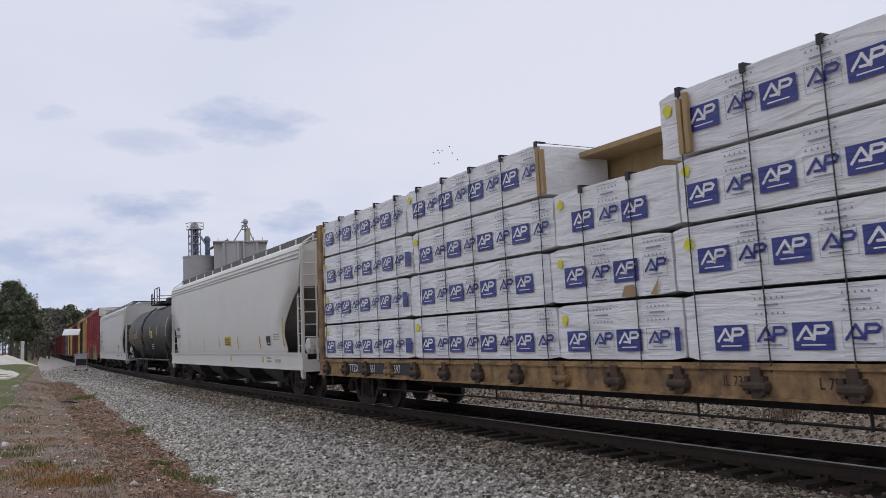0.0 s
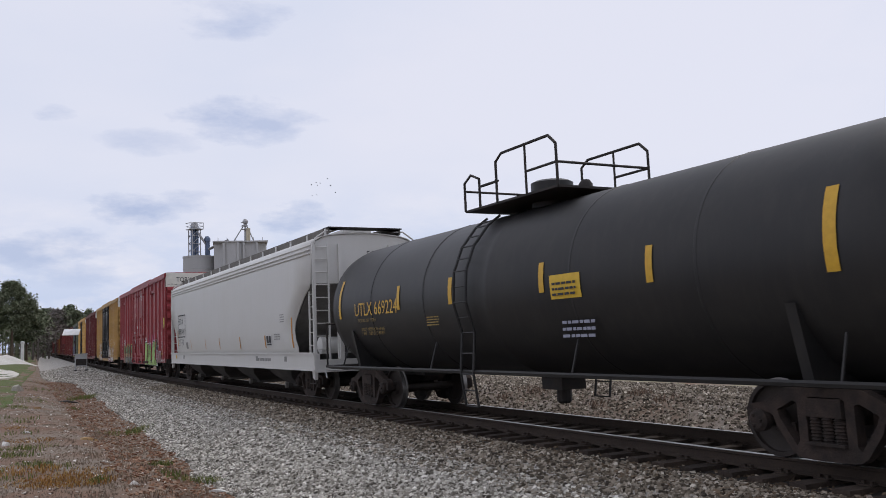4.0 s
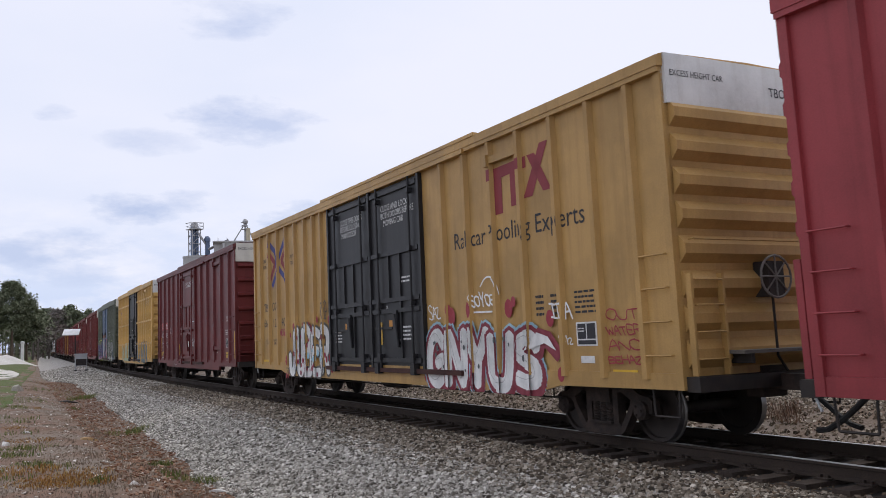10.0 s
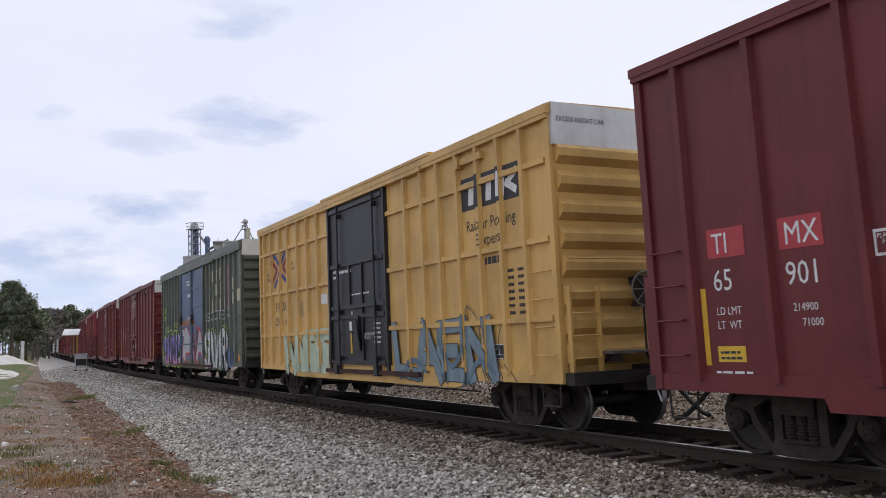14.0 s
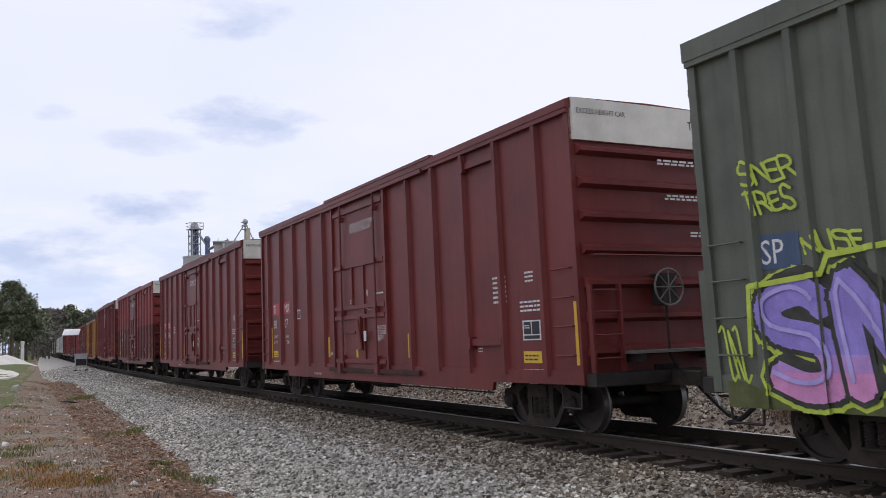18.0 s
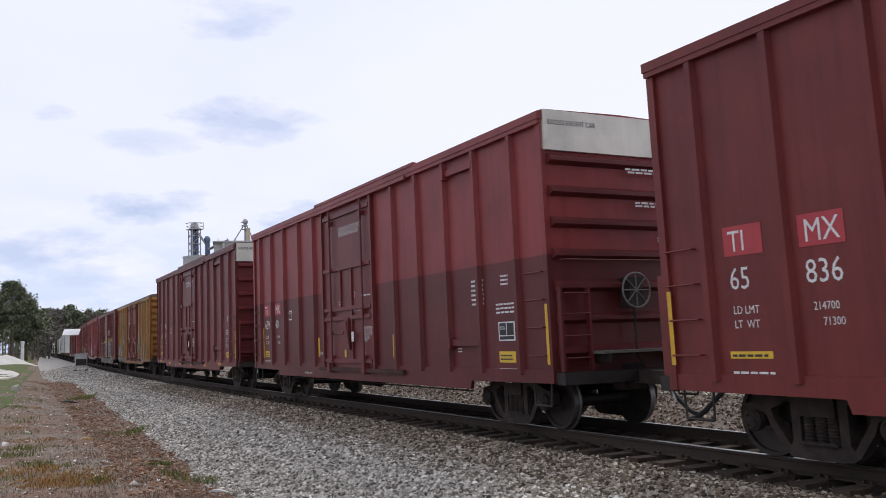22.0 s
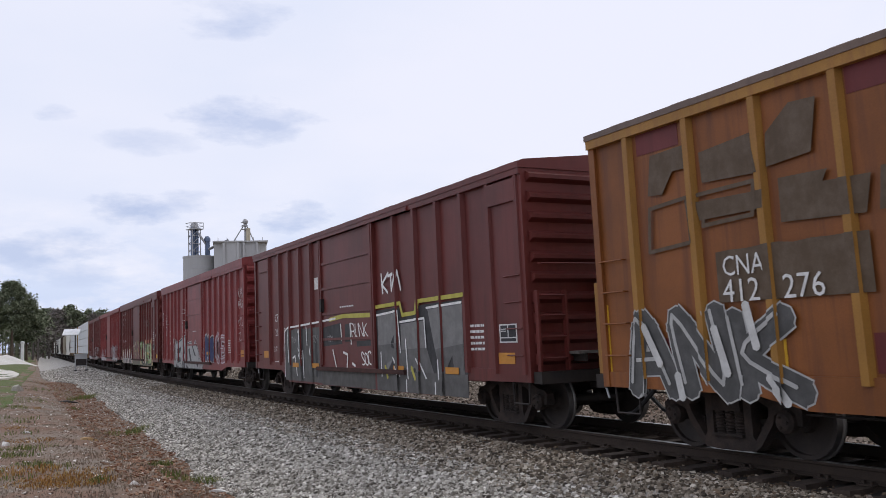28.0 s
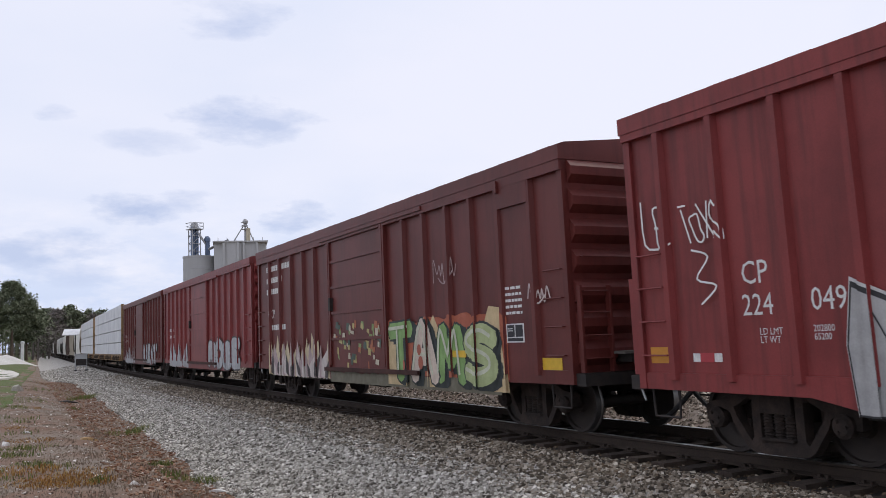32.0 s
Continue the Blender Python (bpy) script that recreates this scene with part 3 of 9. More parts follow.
def smooth_line(pts, steps=5):
    """A rounded line through the points."""
    if len(pts) < 3:
        return pts
    ext = [pts[0]] + list(pts) + [pts[-1]]
    out = []
    for a, b, c, d in zip(ext, ext[1:], ext[2:], ext[3:]):
        for i in range(steps):
            t = i / steps
            out.append(tuple(0.5 * (2 * b[q] + (c[q] - a[q]) * t + (2 * a[q] - 5 * b[q] + 4 * c[q] - d[q]) * t * t + (3 * b[q] - a[q] - 3 * c[q] + d[q]) * t ** 3) for q in (0, 1)))
    return out + [pts[-1]]


def sprayed(car, bm, rgb, sheet, posts, off, depth=0.08, name="graffiti", lift=0.037, mat=None):
    """Lays a flat sprayed shape (drawn in y from the car's front end, and z) on the side, and over the posts that it crosses."""
    half = car["half"]
    if not bm.faces:
        bm.free()
        return None
    for v in bm.verts:
        v.co = (-(sheet + lift + off), v.co.y - half, v.co.z)
    me = bpy.data.meshes.new(name)
    bm.to_mesh(me)
    ys = [v.co.y for v in bm.verts]
    bm.free()
    out = bmesh.new()
    out.from_mesh(me)
    for p in posts:
        if min(ys) < p - half < max(ys):
            cut = bmesh.new()
            cut.from_mesh(me)
            for s in (-1, 1):
                bmesh.ops.bisect_plane(cut, geom=cut.verts[:] + cut.edges[:] + cut.faces[:], plane_co=(0, p - half + s * 0.05, 0), plane_no=(0, s, 0), clear_outer=True)
            for v in cut.verts:
                v.co.x -= depth + 0.002 - lift
            tmp = bpy.data.meshes.new(name)
            cut.to_mesh(tmp)
            cut.free()
            out.from_mesh(tmp)
            bpy.data.meshes.remove(tmp)
    bpy.data.meshes.remove(me)
    me = bpy.data.meshes.new(name)
    out.to_mesh(me)
    out.free()
    me.materials.append(mat or spray(rgb))
    ob = new(name, me)
    ob.parent = car
    ob["kind"] = "stuff"
    return ob


def sprayed_field(car, r0, r1, z0, z1, rgb, seed, sheet, posts=(), ragged=0.08, off=0.0):
    """A rolled or sprayed patch with an uneven top and ends."""
    rnd = random.Random(seed)
    bm = bmesh.new()
    n = max(6, round(abs(r1 - r0) / 0.22))
    tops = [z1 - rnd.uniform(0, ragged) * 2 for _ in range(n + 1)]
    for i in range(n):
        a, b = r0 + (r1 - r0) * i / n, r0 + (r1 - r0) * (i + 1) / n
        bm.faces.new([bm.verts.new((0, y, z)) for y, z in ((a, z0), (b, z0), (b, tops[i + 1]), (a, tops[i]))])
    return sprayed(car, bm, rgb, sheet, posts, off)


def sprayed_shapes(car, polys, rgb, sheet, posts=(), off=0.0):
    """Flat sprayed or stencilled blocks, each an outline in metres along the car and height."""
    bm = bmesh.new()
    for poly in polys:
        bm.faces.new([bm.verts.new((0, r, z)) for r, z in poly])
    bmesh.ops.triangulate(bm, faces=bm.faces[:])
    return sprayed(car, bm, rgb, sheet, posts, off)


def sprayed_lines(car, lines, width, rgb, sheet, posts=(), off=0.012):
    bm = bmesh.new()
    for line in lines:
        stroke_quads(bm, line, width, 0.0)
    return sprayed(car, bm, rgb, sheet, posts, off)


def scrawl(car, r0, r1, z0, z1, rgb, seed, sheet, width=0.035, posts=()):
    """A quick hand-drawn flourish: one zigzag line that loops back, and a stroke under it."""
    rnd = random.Random(seed)
    n = max(7, round(abs(r1 - r0) / max(0.06, (z1 - z0) * 0.16)))
    run_ = [(r1 + (r0 - r1) * (i + rnd.uniform(-0.45, 0.45)) / n, (z1 if i % 2 else z0) + (z0 - z1 if i % 2 else z1 - z0) * rnd.uniform(0, 0.45)) for i in range(n + 1)]
    lines = [smooth_line(run_, 4)]
    a, b = rnd.uniform(0.05, 0.3), rnd.uniform(0.7, 1.0)
    lines.append(smooth_line([(r1 + (r0 - r1) * a, z0 + (z1 - z0) * rnd.uniform(0, 0.3)), (r1 + (r0 - r1) * 0.5, z0 + (z1 - z0) * rnd.uniform(-0.05, 0.1)), (r1 + (r0 - r1) * b, z0 + (z1 - z0) * rnd.uniform(0.1, 0.6))], 4))
    return sprayed_lines(car, lines, width, rgb, sheet, posts, 0.004)


GLYPHS = {
    "A": [[(0, 0), (.5, 1), (1, 0)], [(.22, .38), (.8, .38)]], "B": [[(0, 0), (0, 1), (.75, .95), (.85, .75), (.6, .55), (0, .52)], [(.6, .55), (1, .3), (.85, .04), (0, 0)]],
    "C": [[(1, .85), (.6, 1), (.15, .85), (0, .5), (.15, .12), (.6, 0), (1, .15)]], "E": [[(1, .95), (.1, .95), (0, .5), (.1, .03), (1, .03)], [(0, .5), (.75, .5)]],
    "G": [[(1, .85), (.6, 1), (.15, .9), (0, .5), (.12, .1), (.6, 0), (1, .2), (1, .45), (.55, .45)]], "H": [[(0, 0), (0, 1)], [(1, 0), (1, 1)], [(0, .5), (1, .5)]],
    "I": [[(.5, 0), (.5, 1)], [(.1, .98), (.9, .98)], [(.1, .02), (.9, .02)]], "J": [[(.9, 1), (.85, .25), (.6, 0), (.15, .05), (0, .35)]], "K": [[(0, 0), (0, 1)], [(.95, 1), (.15, .5), (1, 0)]],
    "L": [[(.05, 1), (0, .05), (1, 0)]], "M": [[(0, 0), (.12, 1), (.5, .35), (.88, 1), (1, 0)]], "N": [[(0, 0), (.05, 1), (.95, 0), (1, 1)]], "O": [[(.5, 1), (.1, .85), (0, .5), (.1, .15), (.5, 0), (.9, .15), (1, .5), (.9, .85), (.5, 1)]],
    "P": [[(0, 0), (0, 1), (.8, .95), (1, .72), (.8, .48), (0, .45)]], "R": [[(0, 0), (0, 1), (.8, .97), (.95, .75), (.7, .52), (0, .5)], [(.45, .5), (1, 0)]],
    "S": [[(1, .85), (.6, 1), (.1, .88), (.1, .6), (.9, .42), (.95, .12), (.5, 0), (0, .12)]], "T": [[(0, .97), (1, 1)], [(.5, 1), (.5, 0)]], "U": [[(0, 1), (.03, .25), (.3, 0), (.75, .03), (.95, .3), (1, 1)]],
    "V": [[(0, 1), (.5, 0), (1, 1)]], "W": [[(0, 1), (.2, 0), (.5, .7), (.8, 0), (1, 1)]], "X": [[(0, 0), (1, 1)], [(0, 1), (1, 0)]], "Y": [[(0, 1), (.5, .5), (1, 1)], [(.5, .5), (.4, 0)]], "Z": [[(0, .95), (1, 1), (0, 0), (1, .04)]],
    "!": [[(.5, 1), (.45, .35)], [(.45, .08), (.47, .02)]], "0": [[(.5, 1), (.05, .7), (.1, .15), (.5, 0), (.95, .3), (.9, .85), (.5, 1)]], "1": [[(.2, .8), (.55, 1), (.5, 0)]], "2": [[(0, .75), (.4, 1), (.95, .8), (.8, .5), (0, 0), (1, .03)]],
}


def brush(bm, pts, width, round_):
    """One wide stroke: round joints, or square ends and sharp corners."""
    if round_:
        stroke_quads(bm, smooth_line(pts, 4), width, 0.0)
        return
    for (y0, z0), (y1, z1) in zip(pts, pts[1:]):
        d = math.hypot(y1 - y0, z1 - z0) or 1e-6
        ny, nz = -(z1 - z0) / d * width / 2, (y1 - y0) / d * width / 2
        ey, ez = (y1 - y0) / d * width * 0.46, (z1 - z0) / d * width * 0.46
        bm.faces.new([bm.verts.new((0, p, q)) for p, q in ((y0 + ny - ey, z0 + nz - ez), (y1 + ny + ey, z1 + nz + ez), (y1 - ny + ey, z1 - nz + ez), (y0 - ny - ey, z0 - nz - ez))])


def word_strokes(word, ra, rb, z0, z1, w, seed, lean=0.0, jitter=0.06, swell=0.12):
    """The letters' middle lines, from ra down to rb along the car, inside the heights less half the width of the stroke."""
    rnd = random.Random(seed)
    n = len(word)
    step = (ra - rb) / n
    out = []
    for i, ch in enumerate(word):
        big = 1 + rnd.uniform(-swell, swell)
        l, r_ = ra - step * (i + 0.02) - w * 0.40, ra - step * (i + 1.02) + w * 0.40
        lo, hi = z0 + w / 2 + rnd.uniform(0, 0.05) * (z1 - z0), z0 + w / 2 + (z1 - z0 - w) * min(1.0, 0.96 * big)
        lines = []
        for line in GLYPHS[ch]:
            lines.append([(l + (r_ - l) * (u + rnd.uniform(-jitter, jitter)) - lean * (v - 0.5) * (z1 - z0), lo + (hi - lo) * min(1.03, max(-0.03, v + rnd.uniform(-jitter, jitter) * 0.7))) for u, v in line])
        out.append(lines)
    return out


def throw_up(car, word, ra, rb, z0, z1, fill, w, seed, sheet, posts=(), outline=None, edge=0.06, halo=None, halo_w=0.06, shadow=None, inner=None, inner_w=0.02, round_=True, lean=0.0, jitter=0.06, bands=(), floor=None, base=0.0):
    """Sprayed letters: halo and shadow behind, then each letter's outline and fill, every second letter over its neighbours, and thin lines inside."""
    strokes = word_strokes(word, ra, rb, z0, z1, w, seed, lean, jitter)
    state = {"off": base}

    def layer(lots, width, rgb, shift=(0, 0), lo=None, hi=None):
        state["off"] += 0.0028
        bm = bmesh.new()
        for lines in lots:
            for line in lines:
                brush(bm, [(y + shift[0], z + shift[1]) for y, z in line], width, round_)
        for z, up in ((lo, -1), (hi, 1)):
            if z is not None:
                bmesh.ops.bisect_plane(bm, geom=bm.verts[:] + bm.edges[:] + bm.faces[:], plane_co=(0, 0, z), plane_no=(0, 0, up), clear_outer=True)
        sprayed(car, bm, rgb, sheet, posts, state["off"])

    foot = z0 - 0.05 if floor is None else floor
    if halo:
        layer(strokes, w + 2 * (edge + halo_w), halo, lo=foot)
    if shadow:
        layer(strokes, w + 2 * edge, outline or BLACK, shadow, lo=foot)
    for k in (0, 1):
        lots = strokes[k::2]
        if not lots:
            continue
        if outline:
            layer(lots, w + 2 * edge, outline, lo=foot)
        if isinstance(fill, list):
            for j in range(len(fill)):
                some = [s for i, s in enumerate(strokes) if i % 2 == k and i % len(fill) == j]
                if some:
                    layer(some, w, fill[j], lo=foot)
        else:
            layer(lots, w, fill, lo=foot)
        for rgb, lo, hi in bands:
            layer(lots, w, rgb, lo=max(foot, lo), hi=hi)
    if inner:
        state["off"] += 0.002
        layer(strokes, inner_w, inner, (w * 0.27, w * 0.16), lo=foot)


def handstyle(car, word, ra, rb, z0, z1, rgb, seed, sheet, width=0.03, posts=(), lean=-0.25, jitter=0.10):
    """A quick tag written with one thin line to the letter."""
    lines = [line for one in word_strokes(word, ra, rb, z0, z1, width, seed, lean, jitter, 0.25) for line in one]
    return sprayed_lines(car, [smooth_line(l, 3) for l in lines], width, rgb, sheet, posts, 0.004)


def spots_on(car, places, rgb, sheet, posts=(), off=0.03):
    """Round dots of spray: place along, height, radius."""
    bm = bmesh.new()
    for r, z, q in places:
        bm.faces.new([bm.verts.new((0, r + q * 0.85 * math.cos(k * 0.5236), z + q * 1.1 * math.sin(k * 0.5236))) for k in range(12)])
    return sprayed(car, bm, rgb, sheet, posts, off)


def strewn(n, r0, r1, z0, z1, q0, q1, seed):
    rnd = random.Random(seed)
    return [(rnd.uniform(r0, r1), rnd.uniform(z0, z1), rnd.uniform(q0, q1)) for _ in range(n)]


def flames(n, r0, r1, z0, z1, seed, wide=1.0):
    """Upright jagged tongues side by side, as outlines."""
    rnd = random.Random(seed)
    out, step = [], (r1 - r0) / n
    for i in range(n):
        c = r0 + (i + rnd.uniform(0.2, 0.8)) * step
        w, top = step * rnd.uniform(0.4, 0.9) * wide, z0 + (z1 - z0) * rnd.uniform(0.55, 1.0)
        tip = c + rnd.uniform(-0.6, 0.6) * step
        out.append([(c - w, z0), (c + w, z0 + rnd.uniform(0, 0.1)), (c + w * 0.8, z0 + (top - z0) * rnd.uniform(0.4, 0.7)), (tip, top), (c - w * 0.7, z0 + (top - z0) * rnd.uniform(0.35, 0.7))])
    return out


POSTS = {}


def post_mesh(z0, z1, mat, depth=0.08):
    key = (z0, z1, mat.name, depth)
    if key not in POSTS:
        bm = bmesh.new()
        loft(bm, [[(0, -0.075, z), (-depth, -0.045, z), (-depth, 0.045, z), (0, 0.075, z)] for z in (z0, z1)])
        POSTS[key] = mesh("side_post", bm, mat)
    return POSTS[key]


def boxcar(label, L, start, side, end, roof, door, posts, doors, zt=4.80, zr=4.96, zb=0.78, belly=0.62, belly_run=None, door_style="plug", ribs=6, cap=None, cap_h=0.48, ribbed_roof=False,
           hribs=(), post_mat=None, sheet=1.47, sill=None, hatch=None, reach=1.05, truck_in=1.75, ladders=True, end_ladder=True, door_z=(0.95, 4.62), grid_rods=True, drop=0.7, chord=0.07, chord_mat=None, rib_h=None, end_plates=(), brake=True, truck_front=None):
    """A freight boxcar. Distances along it are metres from the front end of its body."""
    half, w = L / 2, 1.55
    sill, post_mat = sill or side, post_mat or side
    car = empty("boxcar", label=label, category="boxcar", group="cars of the freight train")
    car["half"] = half
    CARS.append((car, start + half))
    POSTS_OF[car.name] = [p - half for p in posts]
    # shell
    body = bmesh.new()
    trough = [(-sheet, zt + 0.02), (-sheet, zb + 0.1), (sheet, zb + 0.1), (sheet, zt + 0.02), (sheet - 0.05, zt + 0.02), (sheet - 0.05, zb + 0.34), (-sheet + 0.05, zb + 0.34), (-sheet + 0.05, zt + 0.02)]
    loft(body, [[(x, y, z) for x, z in trough] for y in (-half, half)])
    part("body", body, side, car)
    # roof: shallow peak with a lip at the eaves
    rf = bmesh.new()
    rise = 0.03 if not ribbed_roof else 0.16
    prof = [(-w - 0.02, zt), (-w - 0.02, zr - 0.04), (-w + 0.10, zr), (0, zr + rise), (w - 0.10, zr), (w + 0.02, zr - 0.04), (w + 0.02, zt)]
    loft(rf, [[(x, y, z) for x, z in prof] for y in (-half - 0.02, half + 0.02)])
    part("roof", rf, roof, car)
    if not ribbed_roof and not LIGHT:
        lo, hi = doors[0][0] - half - 2.3, doors[-1][1] - half + 0.4
        for k in (-1, 1):
            part("roof_lip", boxes((min(k * (w - 0.06), k * (w + 0.035)), max(k * (w - 0.06), k * (w + 0.035)), lo, hi, zr - 0.05, zr + 0.010)), roof, car)
    if ribbed_roof:
        bm = bmesh.new()
        slopes = [(-w + 0.04, zr - 0.02), (-w + 0.14, zr + 0.025), (0, zr + rise + 0.05), (w - 0.14, zr + 0.025), (w - 0.04, zr - 0.02), (0, zr + rise - 0.02)]
        loft(bm, [[(x, y, z) for x, z in slopes] for y in (-0.16, 0.16)])
        rib = mesh("roof_rib", bm, roof)
        n = round(L / 1.15)
        for i in range(n):
            part("roof_rib", rib, None, car, at=(0, -half + (i + 0.5) * L / n, 0))
    # side sills, deeper in the middle
    a, b = belly_run or (3.3, L - 3.3)
    for k in (-1, 1):
        bm = bmesh.new()
        slab(bm, [(-half, zb), (a - drop - half, zb - 0.02), (a - half, belly), (b - half, belly), (b + drop - half, zb - 0.02), (half, zb), (half, zb + 0.20), (-half, zb + 0.20)], k * (sheet - 0.03), k * (sheet + 0.035))
        part("side_sill", bm, sill, car)
    if chord:
        for k in (-1, 1):
            part("top_chord", boxes((min(k * (sheet - 0.02), k * (sheet + 0.088)), max(k * (sheet - 0.02), k * (sheet + 0.088)), -half, half, zt - chord, zt)), chord_mat or side, car)
    for r0, r1 in end_plates:
        part("side_plate", boxes((-sheet - 0.035, -sheet + 0.01, r0 - half + 0.07, r1 - half - 0.07, zb + 0.14, zt - 0.50)), side, car)
        part("plate_header", boxes((-sheet - 0.083, -sheet + 0.01, r0 - half, r1 - half, zt - 0.50, zt - 0.14)), side, car)
    # posts
    for k in (-1, 1) if not LIGHT else (-1,):
        for r in posts:
            part("side_post", post_mesh(zb + 0.12, zt, post_mat), None, car, at=Matrix.Translation((k * sheet, r - half, 0)) @ Matrix.Rotation(0 if k < 0 else math.pi, 4, "Z"))
        for r in (0.06, L - 0.06):
            part("corner_post", boxes((k * sheet - 0.05, k * sheet + 0.05, r - half - 0.06, r - half + 0.06, zb, zt)), side, car)
        for z in hribs:
            for seg in _segments(posts, doors, L):
                part("side_rail", boxes((k * sheet - 0.06, k * sheet + 0.06, seg[0] - half + 0.06, seg[1] - half - 0.06, z - 0.045, z + 0.045)), side, car)
    # doors, on the near and the far side
    for k in (-1, 1):
        for i, (d0, d1) in enumerate(doors):
            add_door(car, k, d0 - half, d1 - half, door_z[0], door_z[1], door, door_style, sheet, i, grid_rods)
        lo, hi = doors[0][0] - half - 0.3, doors[-1][1] - half + 0.3
        part("door_track", boxes((k * sheet - 0.12, k * sheet + 0.115, lo - 1.6, hi + 0.2, zt - 0.10, zt - 0.02)), side, car)
        part("lower_door_track", boxes((k * sheet - 0.11, k * sheet + 0.11, lo - 1.2, hi, door_z[0] - 0.14, door_z[0] - 0.05)), M_GRIME, car)
    # hatch panels near the ends: small bracket and beam
    for r0, r1, z in hatch or ():
        part("panel_beam", boxes((-sheet - 0.085, -sheet + 0.01, r0 - half, r1 - half, z - 0.06, z + 0.06)), side, car)
        part("bracket", boxes((-sheet - 0.13, -sheet, r1 - half - 0.17, r1 - half - 0.08, z - 0.11, z + 0.09)), side, car)
    # ends with pressed ribs
    for k in (-1, 1):
        ye = k * half
        part("end_panel", boxes((-sheet, sheet, min(ye, ye - k * 0.06), max(ye, ye - k * 0.06), zb, zt + 0.05)), end, car)
        top = zt - (cap_h if cap else 0.05)
        step = (top - zb - 0.12) / ribs
        bm = bmesh.new()
        h = rib_h or step * 0.40
        loft(bm, [[(x, ye, -h), (x, ye + k * 0.11, -h * 0.35), (x, ye + k * 0.11, h * 0.35), (x, ye, h)] for x in (-sheet + 0.05, sheet - 0.05)])
        rib = mesh("end_rib", bm, end)
        for i in range(ribs):
            part("end_rib", rib, None, car, at=(0, 0, zb + 0.12 + (i + 0.72) * step))
        if cap:
            part("end_cap", boxes((-sheet, sheet, min(ye, ye + k * 0.05), max(ye, ye + k * 0.05), top, zr - 0.01)), cap, car, "white painted upper end band")
            for s in (-1, 1):
                part("corner_patch", boxes((s * sheet - 0.03, s * sheet + 0.03, ye - 0.02 if k > 0 else ye, ye if k > 0 else ye + 0.02, top, zt)), cap, car)
        part("end_sill", boxes((-sheet, sheet, min(ye, ye + k * 0.22), max(ye, ye + k * 0.22), zb - 0.02, zb + 0.16)), M_STEEL, car)
        part("crossover_step", boxes((-0.9, 0.9, min(ye + k * .1, ye + k * 0.42), max(ye + k * .1, ye + k * 0.42), zb + 0.42, zb + 0.46)), M_GRATE, car)
        if end_ladder and not LIGHT:
            for z in (1.15, 1.48, 1.81, 2.12):
                part("grab_iron", grab(end), None, car, at=Matrix.Translation((-1.15, ye + k * 0.10, z)) @ Matrix.Rotation(math.pi / 2 if k < 0 else -math.pi / 2, 4, "Z"))
            for s in (-1.42, -0.90):
                part("ladder_stile", boxes((s - 0.02, s + 0.02, min(ye + k * .08, ye + k * .17), max(ye + k * .08, ye + k * .17), 0.95, 2.2)), end, car)
    # brake wheel on the front end
    bm = bmesh.new()
    pipe(bm, [(0.27 * math.cos(a * math.pi / 10), 0.015, 0.27 * math.sin(a * math.pi / 10)) for a in range(21)], 0.016, 6)
    for i in range(4):
        t = math.pi * i / 4
        rod(bm, (0.27 * math.cos(t), 0.015, 0.27 * math.sin(t)), (-0.27 * math.cos(t), 0.015, -0.27 * math.sin(t)), 0.012, 5)
    if brake:
        part("brake_wheel", bm, M_CAPSTEEL, car, at=(-0.05, -half - 0.26, 2.15))
        part("brake_gear", boxes((-0.18, 0.10, -half - 0.24, -half, 1.9, 2.35)), M_STEEL, car)
        bm = bmesh.new()
        pipe(bm, [(-0.05, -half - 0.16, 1.9), (-0.05, -half - 0.16, 1.15), (0.10, -half - 0.16, 0.95)], 0.018, 5)
        part("brake_chain", bm, M_STEEL, car)
    else:
        bm.free()
        part("routing_board", boxes((0.30, 0.75, -half - 0.135, -half - 0.112, 1.72, 2.12)), M_BOARD, car, "grey-green routing board")
    if not LIGHT:
        bm = bmesh.new()
        pipe(bm, [(-1.35, -half - 0.10, 2.62), (-1.35, -half - 0.19, 2.62), (1.35, -half - 0.19, 2.62), (1.35, -half - 0.10, 2.62)], 0.014, 5)
        part("end_handrail", bm, end, car)
        ladder(car, 1.18, -half - 0.17, 1.05, 2.25, 0.44, "x", end, 0.36)
        for x in (-0.75, 0.75):
            part("step_bracket", boxes((x - 0.03, x + 0.03, -half - 0.40, -half, zb + 0.30, zb + 0.42)), M_STEEL, car)
    # grabs, ladders, stirrups
    for k in (-1, 1):
        turn = Matrix.Rotation(0 if k < 0 else math.pi, 4, "Z")
        if ladders and not LIGHT:
            for r in (0.36, L - 0.36):
                for z in (1.20, 1.62, 2.04, 2.46):
                    part("grab_iron", grab(side), None, car, at=Matrix.Translation((k * (sheet + 0.02), r - half, z)) @ turn)
        for r in (0.40, L - 0.40):
            part("stirrup", STIRRUP, None, car, at=(k * (sheet - 0.02), r - half, zb + 0.02))
    # under the floor
    part("centre_sill", boxes((-0.32, 0.32, -half + 0.2, half - 0.2, 0.72, zb + 0.14)), M_STEEL, car)
    part("cross_bearer", boxes(*[(-sheet + 0.05, sheet - 0.05, -half + q * L - 0.08, -half + q * L + 0.08, 0.74, zb + 0.12) for q in (0.3, 0.42, 0.58, 0.7)]), M_STEEL, car)
    bm = bmesh.new()
    lathe(bm, [(0.05, -0.55), (0.19, -0.48), (0.19, 0.48), (0.05, 0.55)], "y", 14, (-0.75, 0.6, 0.62))
    part("air_reservoir", bm, M_STEEL, car, smooth=True)
    bm = bmesh.new()
